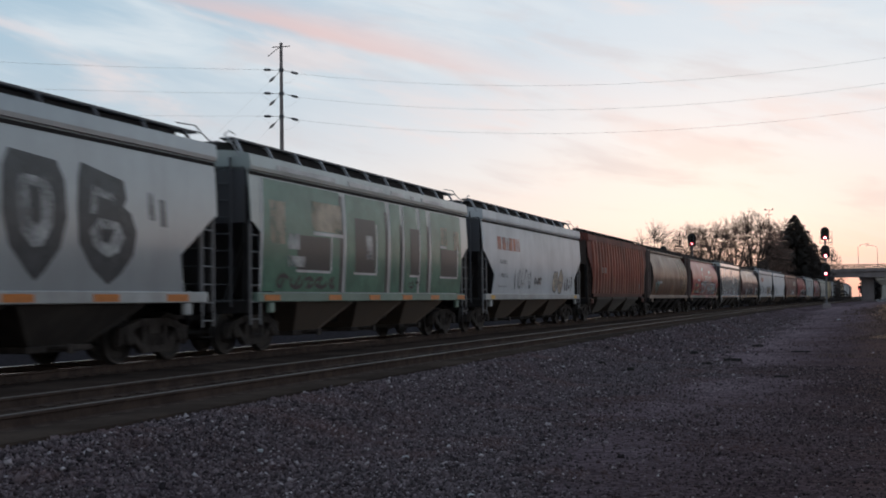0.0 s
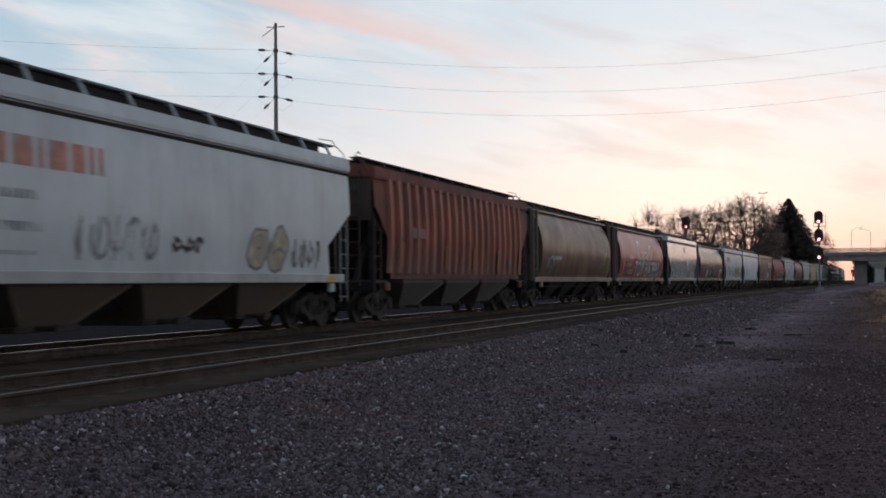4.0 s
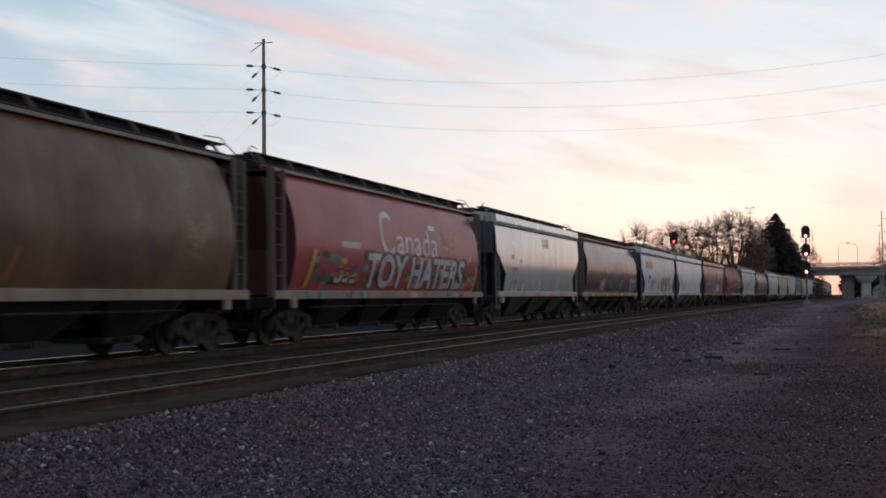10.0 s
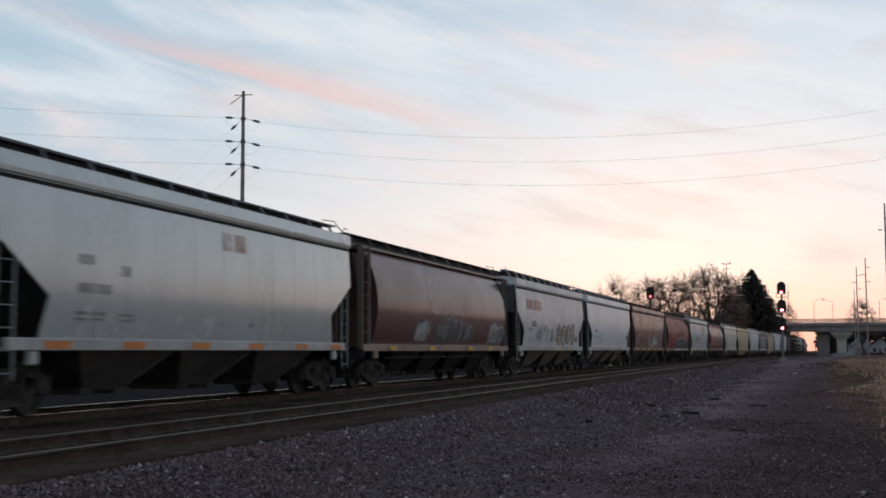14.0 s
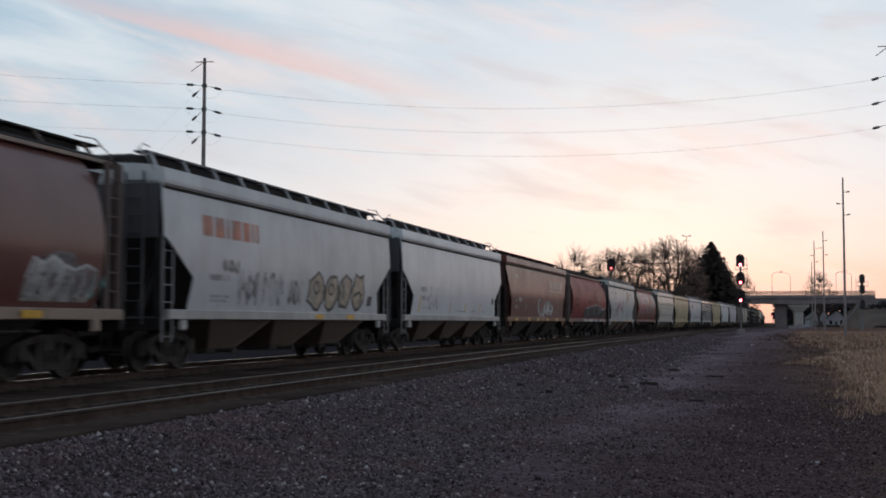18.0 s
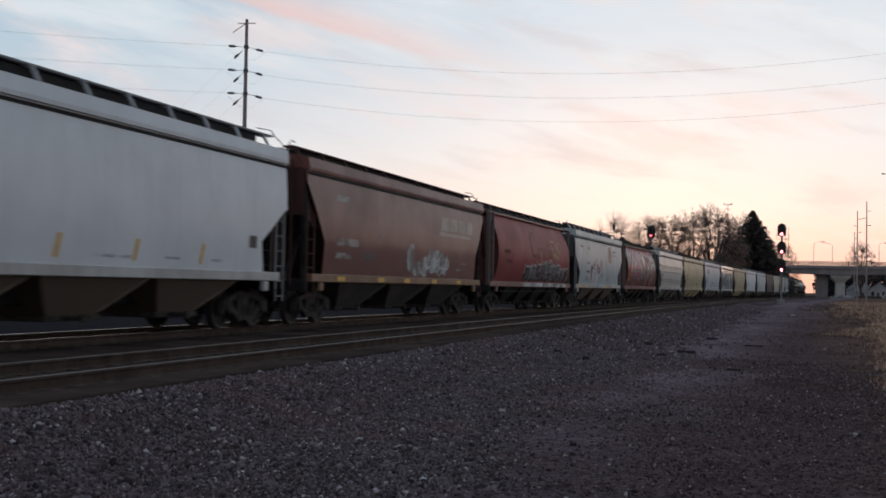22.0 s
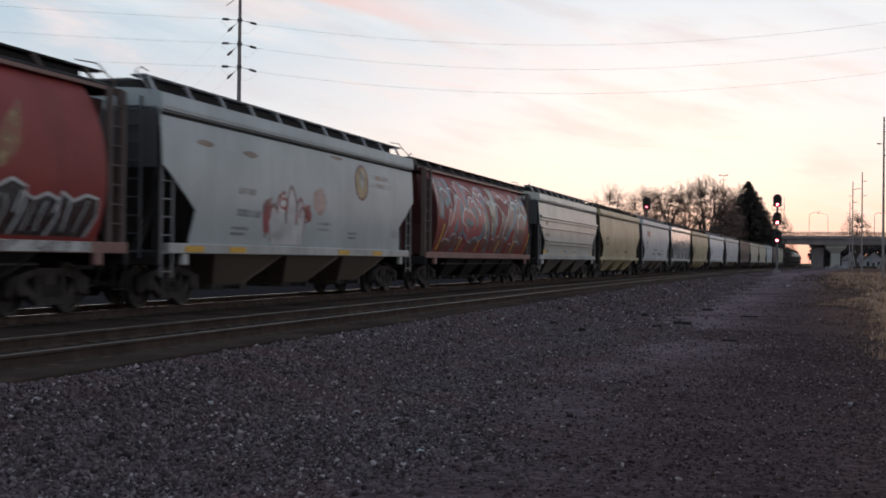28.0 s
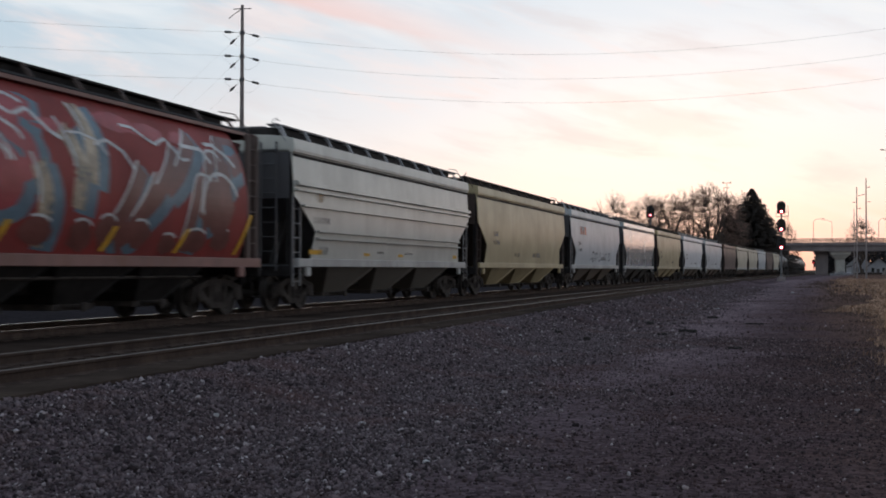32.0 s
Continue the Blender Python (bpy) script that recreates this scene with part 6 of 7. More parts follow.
def wire_between(p, q, sag, r, parent, name="wire", n=20):
    p, q = Vector(p), Vector(q)
    pts = [p.lerp(q, k / n) - Vector((0, 0, sag * 4 * (k / n) * (1 - k / n))) for k in range(n + 1)]
    return part(name, Shape().path(pts, r, 4), MAT["wire"], parent)


def insulator(parent, p, d, length=1.1):
    """A string of sheds from p along d, with its shackles."""
    p, d = Vector(p), Vector(d).normalized()
    sh = Shape().rod(p, p + d * length, 0.03, 6)
    for k in range(6):
        c = p + d * (length * (0.35 + 0.1 * k))
        sh.rod(c - d * 0.03, c + d * 0.03, 0.105, 10, 0.08)
    part("insulator", sh, MAT["insulator"], parent)
    return p + d * length


POLES = [(-38.4, 79.2), (9.9, 87.5), (-75.0, 50.0)]
ARMS = (18.95, 17.2, 15.5)


def power_pole(k, top):
    x, y = POLES[k]
    z0 = ground_z(x, y) - 0.05
    pole = thing("power_pole", "tall tapering power pole with three tiers of strain insulators", "power pole", "power poles", pose(x, y, z0))
    part("shaft", Shape().lathe([(0, 0.0), (0, 0.22), (top - z0, 0.11), (top - z0, 0.0)], (0, 0, 0), 2, 14), MAT["pole_wood"], pole, smooth=40)
    b = Shape().beam((-0.75, 0.05, top - z0 - 0.25), (0.75, -0.05, top - z0 - 0.32), 0.05, 0.06)
    b.beam((0, 0, top - z0 - 0.25), (-0.95, -0.3, top - z0 - 1.0), 0.045, 0.05)
    part("top_bracket", b, MAT["pole_wood"], pole)
    for z in ARMS:
        part("band", Shape().lathe([(z - z0 - 0.12, 0.0), (z - z0 - 0.12, 0.19), (z - z0 + 0.12, 0.18), (z - z0 + 0.12, 0.0)], (0, 0, 0), 2, 12), MAT["insulator"], pole)
    return pole, Vector((x, y, 0)), z0


def build_power_line():
    line = thing("power_line", "three thin slack power wires on each side of the tall pole", "power line")
    poles = [power_pole(0, 21.0), power_pole(1, 21.3), power_pole(2, 21.3)]
    for a, b, sag in ((0, 1, 1.7), (0, 2, 0.5)):
        for z in ARMS:
            ends = []
            for i, j in ((a, b), (b, a)):
                pole, at, z0 = poles[i]
                d = (poles[j][1] - at).normalized()
                local = Vector((0, 0, z - z0)) + d * 0.15
                tilt = Vector((d.x, d.y, -0.28 if b == 1 else -0.02))
                # a link, then the sheds
                part("link", Shape().rod(local, local + tilt.normalized() * 0.45, 0.02, 5), MAT["wire"], pole)
                e = insulator(pole, local + tilt.normalized() * 0.45, tilt, 0.75)
                ends.append(e + at + Vector((0, 0, z0)))
            wire_between(ends[0], ends[1], sag, 0.0065, line)
    # stays that run down to the ground on the outer side, each with its insulator
    pole, at, z0 = poles[0]
    for k, z in enumerate(ARMS):
        d = Vector((-0.80, -0.15, -0.75)).normalized()
        p = Vector((0, 0, z - z0))
        part("stay", Shape().rod(p, p + d * 0.65, 0.016, 5), MAT["wire"], pole)
        e = insulator(pole, p + d * 0.55, d, 0.7)
        far = p + d * ((z - z0) / 0.676 - 0.2)
        part("stay", Shape().rod(e, far, 0.004, 4), MAT["wire"], pole)
        part("jumper", Shape().path([Vector((-1.4, -0.3, z - z0 - 0.05)), Vector((-0.5, 0.1, z - z0 - 0.9)), Vector((0.6, 0.2, z - z0 - 0.95)), Vector((1.5, 0.15, z - z0 - 0.35))], 0.006, 4), MAT["wire"], pole)


build_power_line()


def signal_head(parent, x, y, z, lit, w=0.52, h=1.42, face=-1, lamp="red_lamp"):
    """A hooded three-lens head on its oval backing; face -1 looks towards the camera's end of the line."""
    n, out = 10, []
    r = w
    out = [(x + r * math.cos(radians(a)), z + h / 2 - r + r * math.sin(radians(a))) for a in [180 * i / n for i in range(n + 1)]]
    out += [(x - r + 0.02, z - h / 2 + 0.08), (x - r + 0.1, z - h / 2), (x + r - 0.1, z - h / 2), (x + r - 0.02, z - h / 2 + 0.08)]
    hd = part("signal_head", Shape().slab(out, y - 0.03, y + 0.03, 1), MAT["signal_black"], parent)
    box = Shape().box(x - 0.22, x + 0.22, min(y, y - face * 0.35), max(y, y - face * 0.35), z - h / 2 + 0.1, z + h / 2 - 0.15, 0.03)
    part("case", box, MAT["signal_black"], hd)
    for k, dz in enumerate((0.38, 0.0, -0.38)):
        c = (x, 0, z + dz - 0.06)
        hood = []
        for a in range(-20, 201, 20):
            hood.append((math.cos(radians(a)), math.sin(radians(a))))
        rings = []
        for yy, s in ((y, 1.0), (y + face * 0.34, 1.0)):
            rings.append([(x + 0.225 * a, yy, c[2] + 0.225 * b) for a, b in hood] + [(x + 0.21 * a, yy, c[2] + 0.21 * b) for a, b in hood[::-1]])
        part("hood", Shape().loft(rings), MAT["signal_black"], hd)
        is_lit = lit and k == 2
        lens = Shape().lathe([(y + face * 0.035, 0.0), (y + face * 0.035, 0.17), (y + face * 0.07, 0.14), (y + face * 0.085, 0.0)], c, 1, 16)
        if is_lit:
            k_r = 1.0 if lamp == "red_lamp" else 0.55
            part("bulb", Shape().lathe([(y + face * 0.08, 0.0), (y + face * 0.08, 0.085 * k_r), (y + face * 0.10, 0.06 * k_r), (y + face * 0.11, 0.0)], c, 1, 12), MAT["lamp_core"], hd, "glaring bulb")
        part("lens", lens, MAT[lamp] if is_lit else MAT["dark_lens"], hd, "glowing red lens" if is_lit else "")
    return hd


def signal_mast(x, y, heads, label, lit=True, ladder_side=1, w=0.52, h=1.42, face=-1, z_base=None, lamp="red_lamp"):
    z0 = ground_z(x, y) if z_base is None else z_base
    m = thing("signal_mast", label, "railway signal", "signals", pose(x, y, z0))
    top = max(heads) - z0
    part("foundation", Shape().box(-0.4, 0.4, -0.4, 0.4, -0.6, 0.14, 0.03), MAT["concrete"], m)
    part("mast", Shape().lathe([(0.1, 0.0), (0.1, 0.16), (0.25, 0.1), (top + 0.4, 0.09), (top + 0.45, 0.0)], (0, 0.42, 0), 2, 12), MAT["galvanised"], m, smooth=40)
    for z in heads:
        signal_head(m, 0, 0, z - z0, lit, w, h, face, lamp)
        part("head_bracket", Shape().box(-0.08, 0.08, 0.05, 0.5, z - z0 - 0.1, z - z0 + 0.1, 0.01), MAT["galvanised"], m)
    lx = ladder_side * 0.5
    s = Shape()
    for k in (-0.17, 0.17):
        s.box(lx + k - 0.015, lx + k + 0.015, 0.5, 0.54, 0.1, top + 0.25)
    z = 0.3
    while z < top + 0.2:
        s.rod((lx - 0.17, 0.52, z), (lx + 0.17, 0.52, z), 0.014, 5)
        z += 0.32
    part("ladder", s, MAT["galvanised"], m)
    for z in heads[:2]:
        zz = z - z0 - h / 2 - 0.28
        g = Shape().box(-0.5, 0.7, 0.15, 0.75, zz - 0.04, zz, 0.01)
        for a in (-0.5, 0.1, 0.7):
            g.rod((a, 0.75, zz), (a, 0.75, zz + 0.55), 0.02, 5)
        g.rod((-0.5, 0.75, zz + 0.55), (0.7, 0.75, zz + 0.55), 0.018, 5)
        part("service_platform", g, MAT["galvanised"], m)
    return m


signal_mast(MAST[0], MAST[1], (7.98, 6.17, 4.36), "railway signal mast with three black heads, all showing red", w=0.43, h=1.28)
lx, ly = bearing(6.30, 140)
signal_mast(lx, ly, (8.4,), "railway signal beyond the train with one black head showing red", z_base=0.0, lamp="dim_lamp", w=0.46)
bx, by = bearing(7.65, 150)
signal_mast(bx, by, (7.7,), "unlit railway signal seen from behind", lit=False, face=1, z_base=0.0, w=0.36, h=1.0)
fx, fy = bearing(-5.08, 150)
signal_mast(fx, fy, (6.85, 5.65, 3.8), "unlit three-head railway signal beside the far branch track", lit=False, ladder_side=-1, w=0.31, h=1.12, face=1)

# line of slim wooden poles along the road on the right
for az, dist, el in ((-4.33, 112, 6.63), (-3.42, 178, 4.18), (-3.02, 197, 3.77), (-2.90, 262, 2.80)):
    x, y = bearing(az, dist)
    z0 = ground_z(x, y) - 0.05
    h = up_to(dist, el) - z0
    p = thing("utility_pole", "slim wooden utility pole with short side brackets", "utility pole", "utility poles by the road", pose(x, y, z0))
    part("shaft", Shape().lathe([(0, 0.0), (0, 0.125), (h, 0.065), (h, 0.0)], (0, 0, 0), 2, 10), MAT["pole_wood"], p, smooth=40)
    for k, (dz, s) in enumerate(((1.35, 1), (2.4, -1), (3.4, 1))):
        part("bracket", Shape().rod((0, 0, h - dz), (s * 0.32, 0, h - dz + 0.03), 0.025, 6).rod((s * 0.28, 0, h - dz + 0.02), (s * 0.58, 0, h - dz + 0.06), 0.05, 8, 0.06), MAT["insulator"], p)


# ---- trees
def branch_mesh(seed, height, spread):
    """A leafless tree: trunk and limbs in one shape, fans of fine twigs that fill a lobed dome in another."""
    rng = random.Random(seed)
    wood, twigs = Shape(), Shape()
    fork, radius = height * 0.24, height * spread
    trunk = [Vector((rng.uniform(-0.15, 0.15) * k, rng.uniform(-0.15, 0.15) * k, fork * k / 3)) for k in range(4)]
    for k in range(3):
        wood.rod(trunk[k], trunk[k + 1], height * (0.024 - 0.003 * k), 7, height * (0.021 - 0.003 * k))
    lobes = [(rng.uniform(0.82, 1.08), rng.uniform(0, 6.283), rng.uniform(2.2, 4.5)) for k in range(3)]

    def dome(az, up, f):
        """A point inside the crown: azimuth, 0 (low rim) to 1 (top), and share of the way out."""
        swell = 1 + 0.09 * sum(math.sin(az * q + ph) for m, ph, q in lobes)
        r = radius * math.cos(up * math.pi / 2) ** 0.55 * swell * f
        return Vector((r * math.cos(az), r * math.sin(az), height * (0.30 + 0.70 * up * swell ** 0.5) * (0.55 + 0.45 * f)))

    limbs = []
    for k in range(13):
        az, up = 2 * math.pi * (k * 0.382 + rng.uniform(-0.06, 0.06)), min(0.97, 0.12 + 0.85 * k / 12)
        a, e = trunk[3] if k > 4 else trunk[2], dome(az, up, 0.66)
        mid = a.lerp(e, 0.5) + Vector((rng.uniform(-0.5, 0.5), rng.uniform(-0.5, 0.5), 0.05 * height))
        pts = [a, a.lerp(mid, 0.55) + Vector((0, 0, 0.2)), mid, mid.lerp(e, 0.5) + Vector((rng.uniform(-0.3, 0.3), rng.uniform(-0.3, 0.3), 0.15)), e]
        for j in range(4):
            wood.rod(pts[j], pts[j + 1], height * (0.0115 - 0.0021 * j), 5, height * (0.0094 - 0.0021 * j))
        limbs += pts[1:]
    for k in range(560):
        az, up, f = rng.uniform(0, 6.283), rng.uniform(0, 1) ** 0.8, rng.uniform(0.35, 1.0) ** 0.5
        e = dome(az, up, f)
        a = min(limbs, key=lambda p: (p - e).length + 0.6 * max(0.0, p.z - e.z))
        mid = a.lerp(e, 0.55) + Vector((rng.uniform(-0.3, 0.3), rng.uniform(-0.3, 0.3), rng.uniform(0.0, 0.4)))
        wood.rod(a, mid, 0.024, 3, 0.016)
        wood.rod(mid, e, 0.016, 3, 0.007)
        way = (e - mid).normalized()
        for j in range(17):
            q = mid.lerp(e, rng.uniform(0.15, 1.0))
            d = (way + Vector((rng.gauss(0, 0.9), rng.gauss(0, 0.9), rng.gauss(0.2, 0.8)))).normalized()
            tip = q + d * (height * rng.uniform(0.02, 0.055))
            side = d.orthogonal().normalized() * 0.0105
            twigs.add([q - side, q + side, tip], [(0, 1, 2)])
    return wood, twigs


TREE_KINDS = []
for seed, spread in ((3, 0.36), (11, 0.42), (23, 0.39), (31, 0.34)):
    w, t = branch_mesh(seed, 16.0, spread)
    wm, tm = w.mesh("trunk", 60), bpy.data.meshes.new("crown")
    tm.from_pydata(t.v, [], t.f)
    wm.materials.append(MAT["bark"])
    tm.materials.append(MAT["twig"])
    TREE_KINDS.append((wm, tm))


def bare_tree(kind, az, dist, elev, label="leafless broad-crowned tree behind the train", wide=1.0):
    x, y = bearing(az, dist)
    h = up_to(dist, elev)
    t = thing("bare_tree", label, "tree", "leafless trees", pose(x, y, -0.05, 0, 0, (kind * 77 + az * 40) % 360))
    k = h / 16.0
    for name, me in zip(("trunk", "crown"), TREE_KINDS[kind % 4]):
        ob = shared(name, me, t)
        ob.matrix_basis = Matrix.Diagonal((k * wide, k * wide, k, 1))
    return t


for n, (az, dist, el, wide) in enumerate(((7.95, 262, 3.7, 1.0), (6.4, 262, 3.7, 1.1), (5.8, 268, 3.6, 1.0), (5.15, 262, 3.7, 1.1), (4.4, 270, 3.8, 1.05), (3.56, 264, 4.2, 1.15),
                                          (2.9, 280, 3.7, 1.0), (2.1, 315, 3.7, 0.9), (0.10, 345, 2.3, 0.7), (-3.2, 425, 2.5, 0.95))):
    bare_tree(n * 3 + 1, az, dist, el, "leafless tree rising behind the bridge" if az < 0.2 else "leafless broad-crowned tree behind the train", wide)


def conifer(x, y, height, radius, label):
    t = thing("spruce_tree", label, "conifer", "", pose(x, y, -0.05))
    part("trunk", Shape().lathe([(0, 0.0), (0, 0.32), (height * 0.95, 0.05), (height * 0.95, 0.0)], (0, 0, 0), 2, 8), MAT["bark"], t)
    rng = random.Random(5)
    sh = Shape()
    z = 1.2
    while z < height:
        r = radius * (1 - z / height) ** 0.82 * rng.uniform(0.9, 1.06) + 0.12
        n = max(6, int(44 * r / radius) + 7)
        for k in range(n):
            a = rng.uniform(0, 2 * math.pi)
            L = r * rng.uniform(0.75, 1.12)
            dirv = Vector((math.cos(a), math.sin(a), rng.uniform(-0.30, -0.05)))
            p = Vector((0, 0, z + rng.uniform(-0.2, 0.2)))
            side = Vector((-math.sin(a), math.cos(a), 0))
            # a bough is a row of drooping sprays
            m = max(3, int(L / 0.55))
            for j in range(m):
                c = p + dirv * (L * (j + 0.6) / m)
                wd = 0.55 * (1 - 0.45 * j / m)
                for s in (-1, 1):
                    tip = c + side * (s * wd) + dirv * 0.35 - Vector((0, 0, rng.uniform(0.15, 0.45)))
                    sh.add([c - dirv * 0.3, c + dirv * 0.3, tip], [(0, 1, 2)])
            e = p + dirv * L
            sh.add([e - side * 0.22, e + side * 0.22, e + dirv * 0.5 + Vector((0, 0, 0.12))], [(0, 1, 2)])
        z += 0.25
    me = bpy.data.meshes.new("crown")
    me.from_pydata(sh.v, [], sh.f)
    part("crown", me, MAT["needles"], t)


cx, cy = bearing(1.62, 300)
conifer(cx, cy, up_to(300, 3.80), 12.4, "tall dark spruce tree at the end of the tree row")


def ivy_tree(az, dist, elev, radius, seed, label):
    """A broad trunk smothered in dark climbing leaves, with an uneven outline."""
    x, y = bearing(az, dist)
    h = up_to(dist, elev)
    t = thing("ivy_tree", label, "tree", "dark trees in the row", pose(x, y, -0.05))
    part("trunk", Shape().lathe([(0, 0.0), (0, 0.35), (h * 0.7, 0.12), (h * 0.7, 0.0)], (0, 0, 0), 2, 8), MAT["bark"], t)
    rng = random.Random(seed)
    lobes = [(rng.uniform(-0.5, 0.5) * radius, rng.uniform(-0.5, 0.5) * radius, h * rng.uniform(0.35, 0.78), radius * rng.uniform(0.35, 0.6)) for q in range(9)]
    sh = Shape()
    for q in range(5200):
        lx0, ly0, lz0, lr = rng.choice(lobes)
        d = Vector((rng.gauss(0, 1), rng.gauss(0, 1), rng.gauss(0, 1))).normalized() * (lr * rng.uniform(0.55, 1.08))
        c = Vector((lx0, ly0, lz0)) + d
        c.z = max(0.3, min(c.z, h))
        a = Vector((rng.gauss(0, 1), rng.gauss(0, 1), rng.gauss(0, 1))).normalized() * 0.22
        e = a.orthogonal().normalized() * 0.16
        sh.add([c - a, c + e, c + a, c - e], [(0, 1, 2, 3)])
    me = bpy.data.meshes.new("crown")
    me.from_pydata(sh.v, [], sh.f)
    part("crown", me, MAT["ivy"], t)


ivy_tree(2.5, 285, 3.0, 4.6, 3, "dark ivy-smothered tree between the bare trees and the spruce")
ivy_tree(3.3, 258, 2.2, 2.4, 7, "dark ivy-smothered tree among the leafless trees")
ivy_tree(5.75, 215, 1.8, 2.2, 9, "low dark bush just above the train roofs")

# floodlight mast among the trees
mx, my = bearing(2.75, 320)
mast = thing("antenna_mast", "thin mast with a crossbar rising behind the trees", "mast", "", pose(mx, my, -0.05))
mh = up_to(320, 4.08)
part("shaft", Shape().lathe([(0, 0.0), (0, 0.12), (mh, 0.06), (mh, 0.0)], (0, 0, 0), 2, 8), MAT["galvanised"], mast)
part("crossbar", Shape().box(-1.1, 1.1, -0.06, 0.06, mh - 0.1, mh + 0.04).box(-1.1, -0.8, -0.1, 0.1, mh, mh + 0.3).box(0.8, 1.1, -0.1, 0.1, mh, mh + 0.3).box(-0.8, 0.8, -0.05, 0.05, mh - 1.3, mh - 1.2), MAT["galvanised"], mast)


# ---- road bridge over the railway
def build_bridge():
    br = thing("road_bridge", "grey concrete road bridge over the railway with a mesh railing", "bridge")
    y0, y1, x0, x1 = 335.0, 345.5, -14.0, 30.0
    part("deck", Shape().box(x0 - 45, x1 + 3, y0 - 0.6, y1 + 0.6, 8.15, 8.5, 0.05), MAT["concrete"], br)
    for y in (y0, y0 + 3.4, y0 + 7.0, y1):
        rows = [[(x, y - 0.2, 8.15 - d), (x, y + 0.2, 8.15 - d), (x, y + 0.2, 8.15), (x, y - 0.2, 8.15)]
                for x, d in ((x0 - 45, 1.2), (3, 1.3), (9, 1.5), (13.5, 1.65), (19, 1.4), (x1, 1.35))]
        part("girder", Shape().loft(rows), MAT["concrete"], br)
    for y in (y0 - 0.42, y1 + 0.42):
        part("parapet", Shape().box(x0 - 45, x1 + 3, y - 0.13, y + 0.13, 8.5, 9.0, 0.02), MAT["concrete"], br)
    x = x0 - 45
    rail = Shape().box(x0 - 45, x1 + 3, y0 - 0.45, y0 - 0.39, 10.04, 10.12).box(x0 - 45, x1 + 3, y0 - 0.45, y0 - 0.39, 9.5, 9.56)
    part("railing_rail", rail, MAT["rail_side"], br)
    mesh = Shape()
    while x < x1 + 3:
        mesh.box(x, x + 0.06, y0 - 0.44, y0 - 0.40, 9.0, 10.05)
        x += 0.105
    tagged(part("railing_mesh", mesh, MAT["rail_side"], br), kind="stuff")
    p = Shape().box(12.3, 14.7, y0 + 1.5, y1 - 1.5, -0.5, 4.9, 0.1)
    p.loft([[(12.3, y0 + 1.2, 4.6), (14.7, y0 + 1.2, 4.6), (14.7, y1 - 1.2, 4.6), (12.3, y1 - 1.2, 4.6)],
            [(10.9, y0 + 0.3, 5.9), (16.1, y0 + 0.3, 5.9), (16.1, y1 - 0.3, 5.9), (10.9, y1 - 0.3, 5.9)],
            [(10.8, y0 + 0.3, 6.55), (16.2, y0 + 0.3, 6.55), (16.2, y1 - 0.3, 6.55), (10.8, y1 - 0.3, 6.55)]])
    part("pier", p, MAT["pale_concrete"], br, "pale hammerhead pier")
    part("pier", Shape().box(7.3, 10.4, y0 + 2.5, y1 - 1, -0.5, 6.9, 0.1), MAT["concrete"], br)
    part("pier", Shape().box(-7.5, -5.5, y0 + 1, y1 - 1, -0.5, 6.9, 0.1), MAT["concrete"], br)
    part("abutment", Shape().loft([[(24, y0 - 0.3, -0.5), (60, y0 - 0.3, -0.5), (60, y1, -0.5), (24, y1, -0.5)],
                                   [(29, y0 - 0.3, 8.1), (60, y0 - 0.3, 8.1), (60, y1, 8.1), (29, y1, 8.1)]]), MAT["concrete"], br)
    for x, s in ((6.6, 1), (11.7, -1), (23.2, 1), (27.9, -1)):
        lp = thing("street_lamp", "tall street lamp with a curved arm on the bridge", "street lamp", "street lamps on the bridge", pose(x, y0 + (0.5 if s > 0 else 9.5), 8.5))
        part("post", Shape().rod((0, 0, 0), (0, 0, 6.0), 0.075, 8, 0.05), MAT["galvanised"], lp)
        pts = [(0, 0, 6.0)] + [(s * 2.4 * (1 - math.cos(radians(a))), 0, 6.0 + 1.0 * math.sin(radians(a))) for a in (15, 30, 45, 60, 75, 90)]
        part("arm", Shape().path(pts, 0.04, 6), MAT["galvanised"], lp)
        part("lantern", Shape().box(min(s * 2.2, s * 2.8), max(s * 2.2, s * 2.8), -0.15, 0.15, 6.93, 7.08, 0.04), MAT["galvanised"], lp)


build_bridge()

# ---- what closes the distance behind the bridge
def far_brush(name, x0, x1, y, depth, heights, seed, count, label):
    """A distant mass of leafless brush: many small uneven clumps in one mesh."""
    rng = random.Random(seed)
    sh = Shape()
    for k in range(count):
        x = rng.uniform(x0, x1)
        t = (x - x0) / (x1 - x0) * (len(heights) - 1)
        i = min(len(heights) - 2, int(t))
        top = heights[i] + (heights[i + 1] - heights[i]) * (t - i)
        z = rng.uniform(0, 1) ** 0.7 * top
        r = rng.uniform(0.5, 1.3)
        c = Vector((x, y + rng.uniform(0, depth), z))
        pts = [c + Vector((rng.uniform(-1, 1), rng.uniform(-1, 1), rng.uniform(-0.6, 1.1))) * r for q in range(5)]
        sh.add(pts, [(0, 1, 2), (0, 2, 3), (0, 3, 4), (1, 3, 4), (1, 2, 4)])
    me = bpy.data.meshes.new(name)
    me.from_pydata(sh.v, [], sh.f)
    me.materials.append(MAT["dark_brush"])
    return tagged(new(name, me), label, "woods", kind="stuff")


far_brush("far_woods", 10.5, 90, 470, 30, (8.5, 8.5, 8.5, 8.0, 9.5, 9.0), 1, 6200, "dark distant brush and trees behind the bridge")
far_brush("far_woods", -70, 4.5, 480, 30, (11, 10, 10, 10, 10, 9, 9, 6.5), 2, 4200, "low dark trees along the far track")
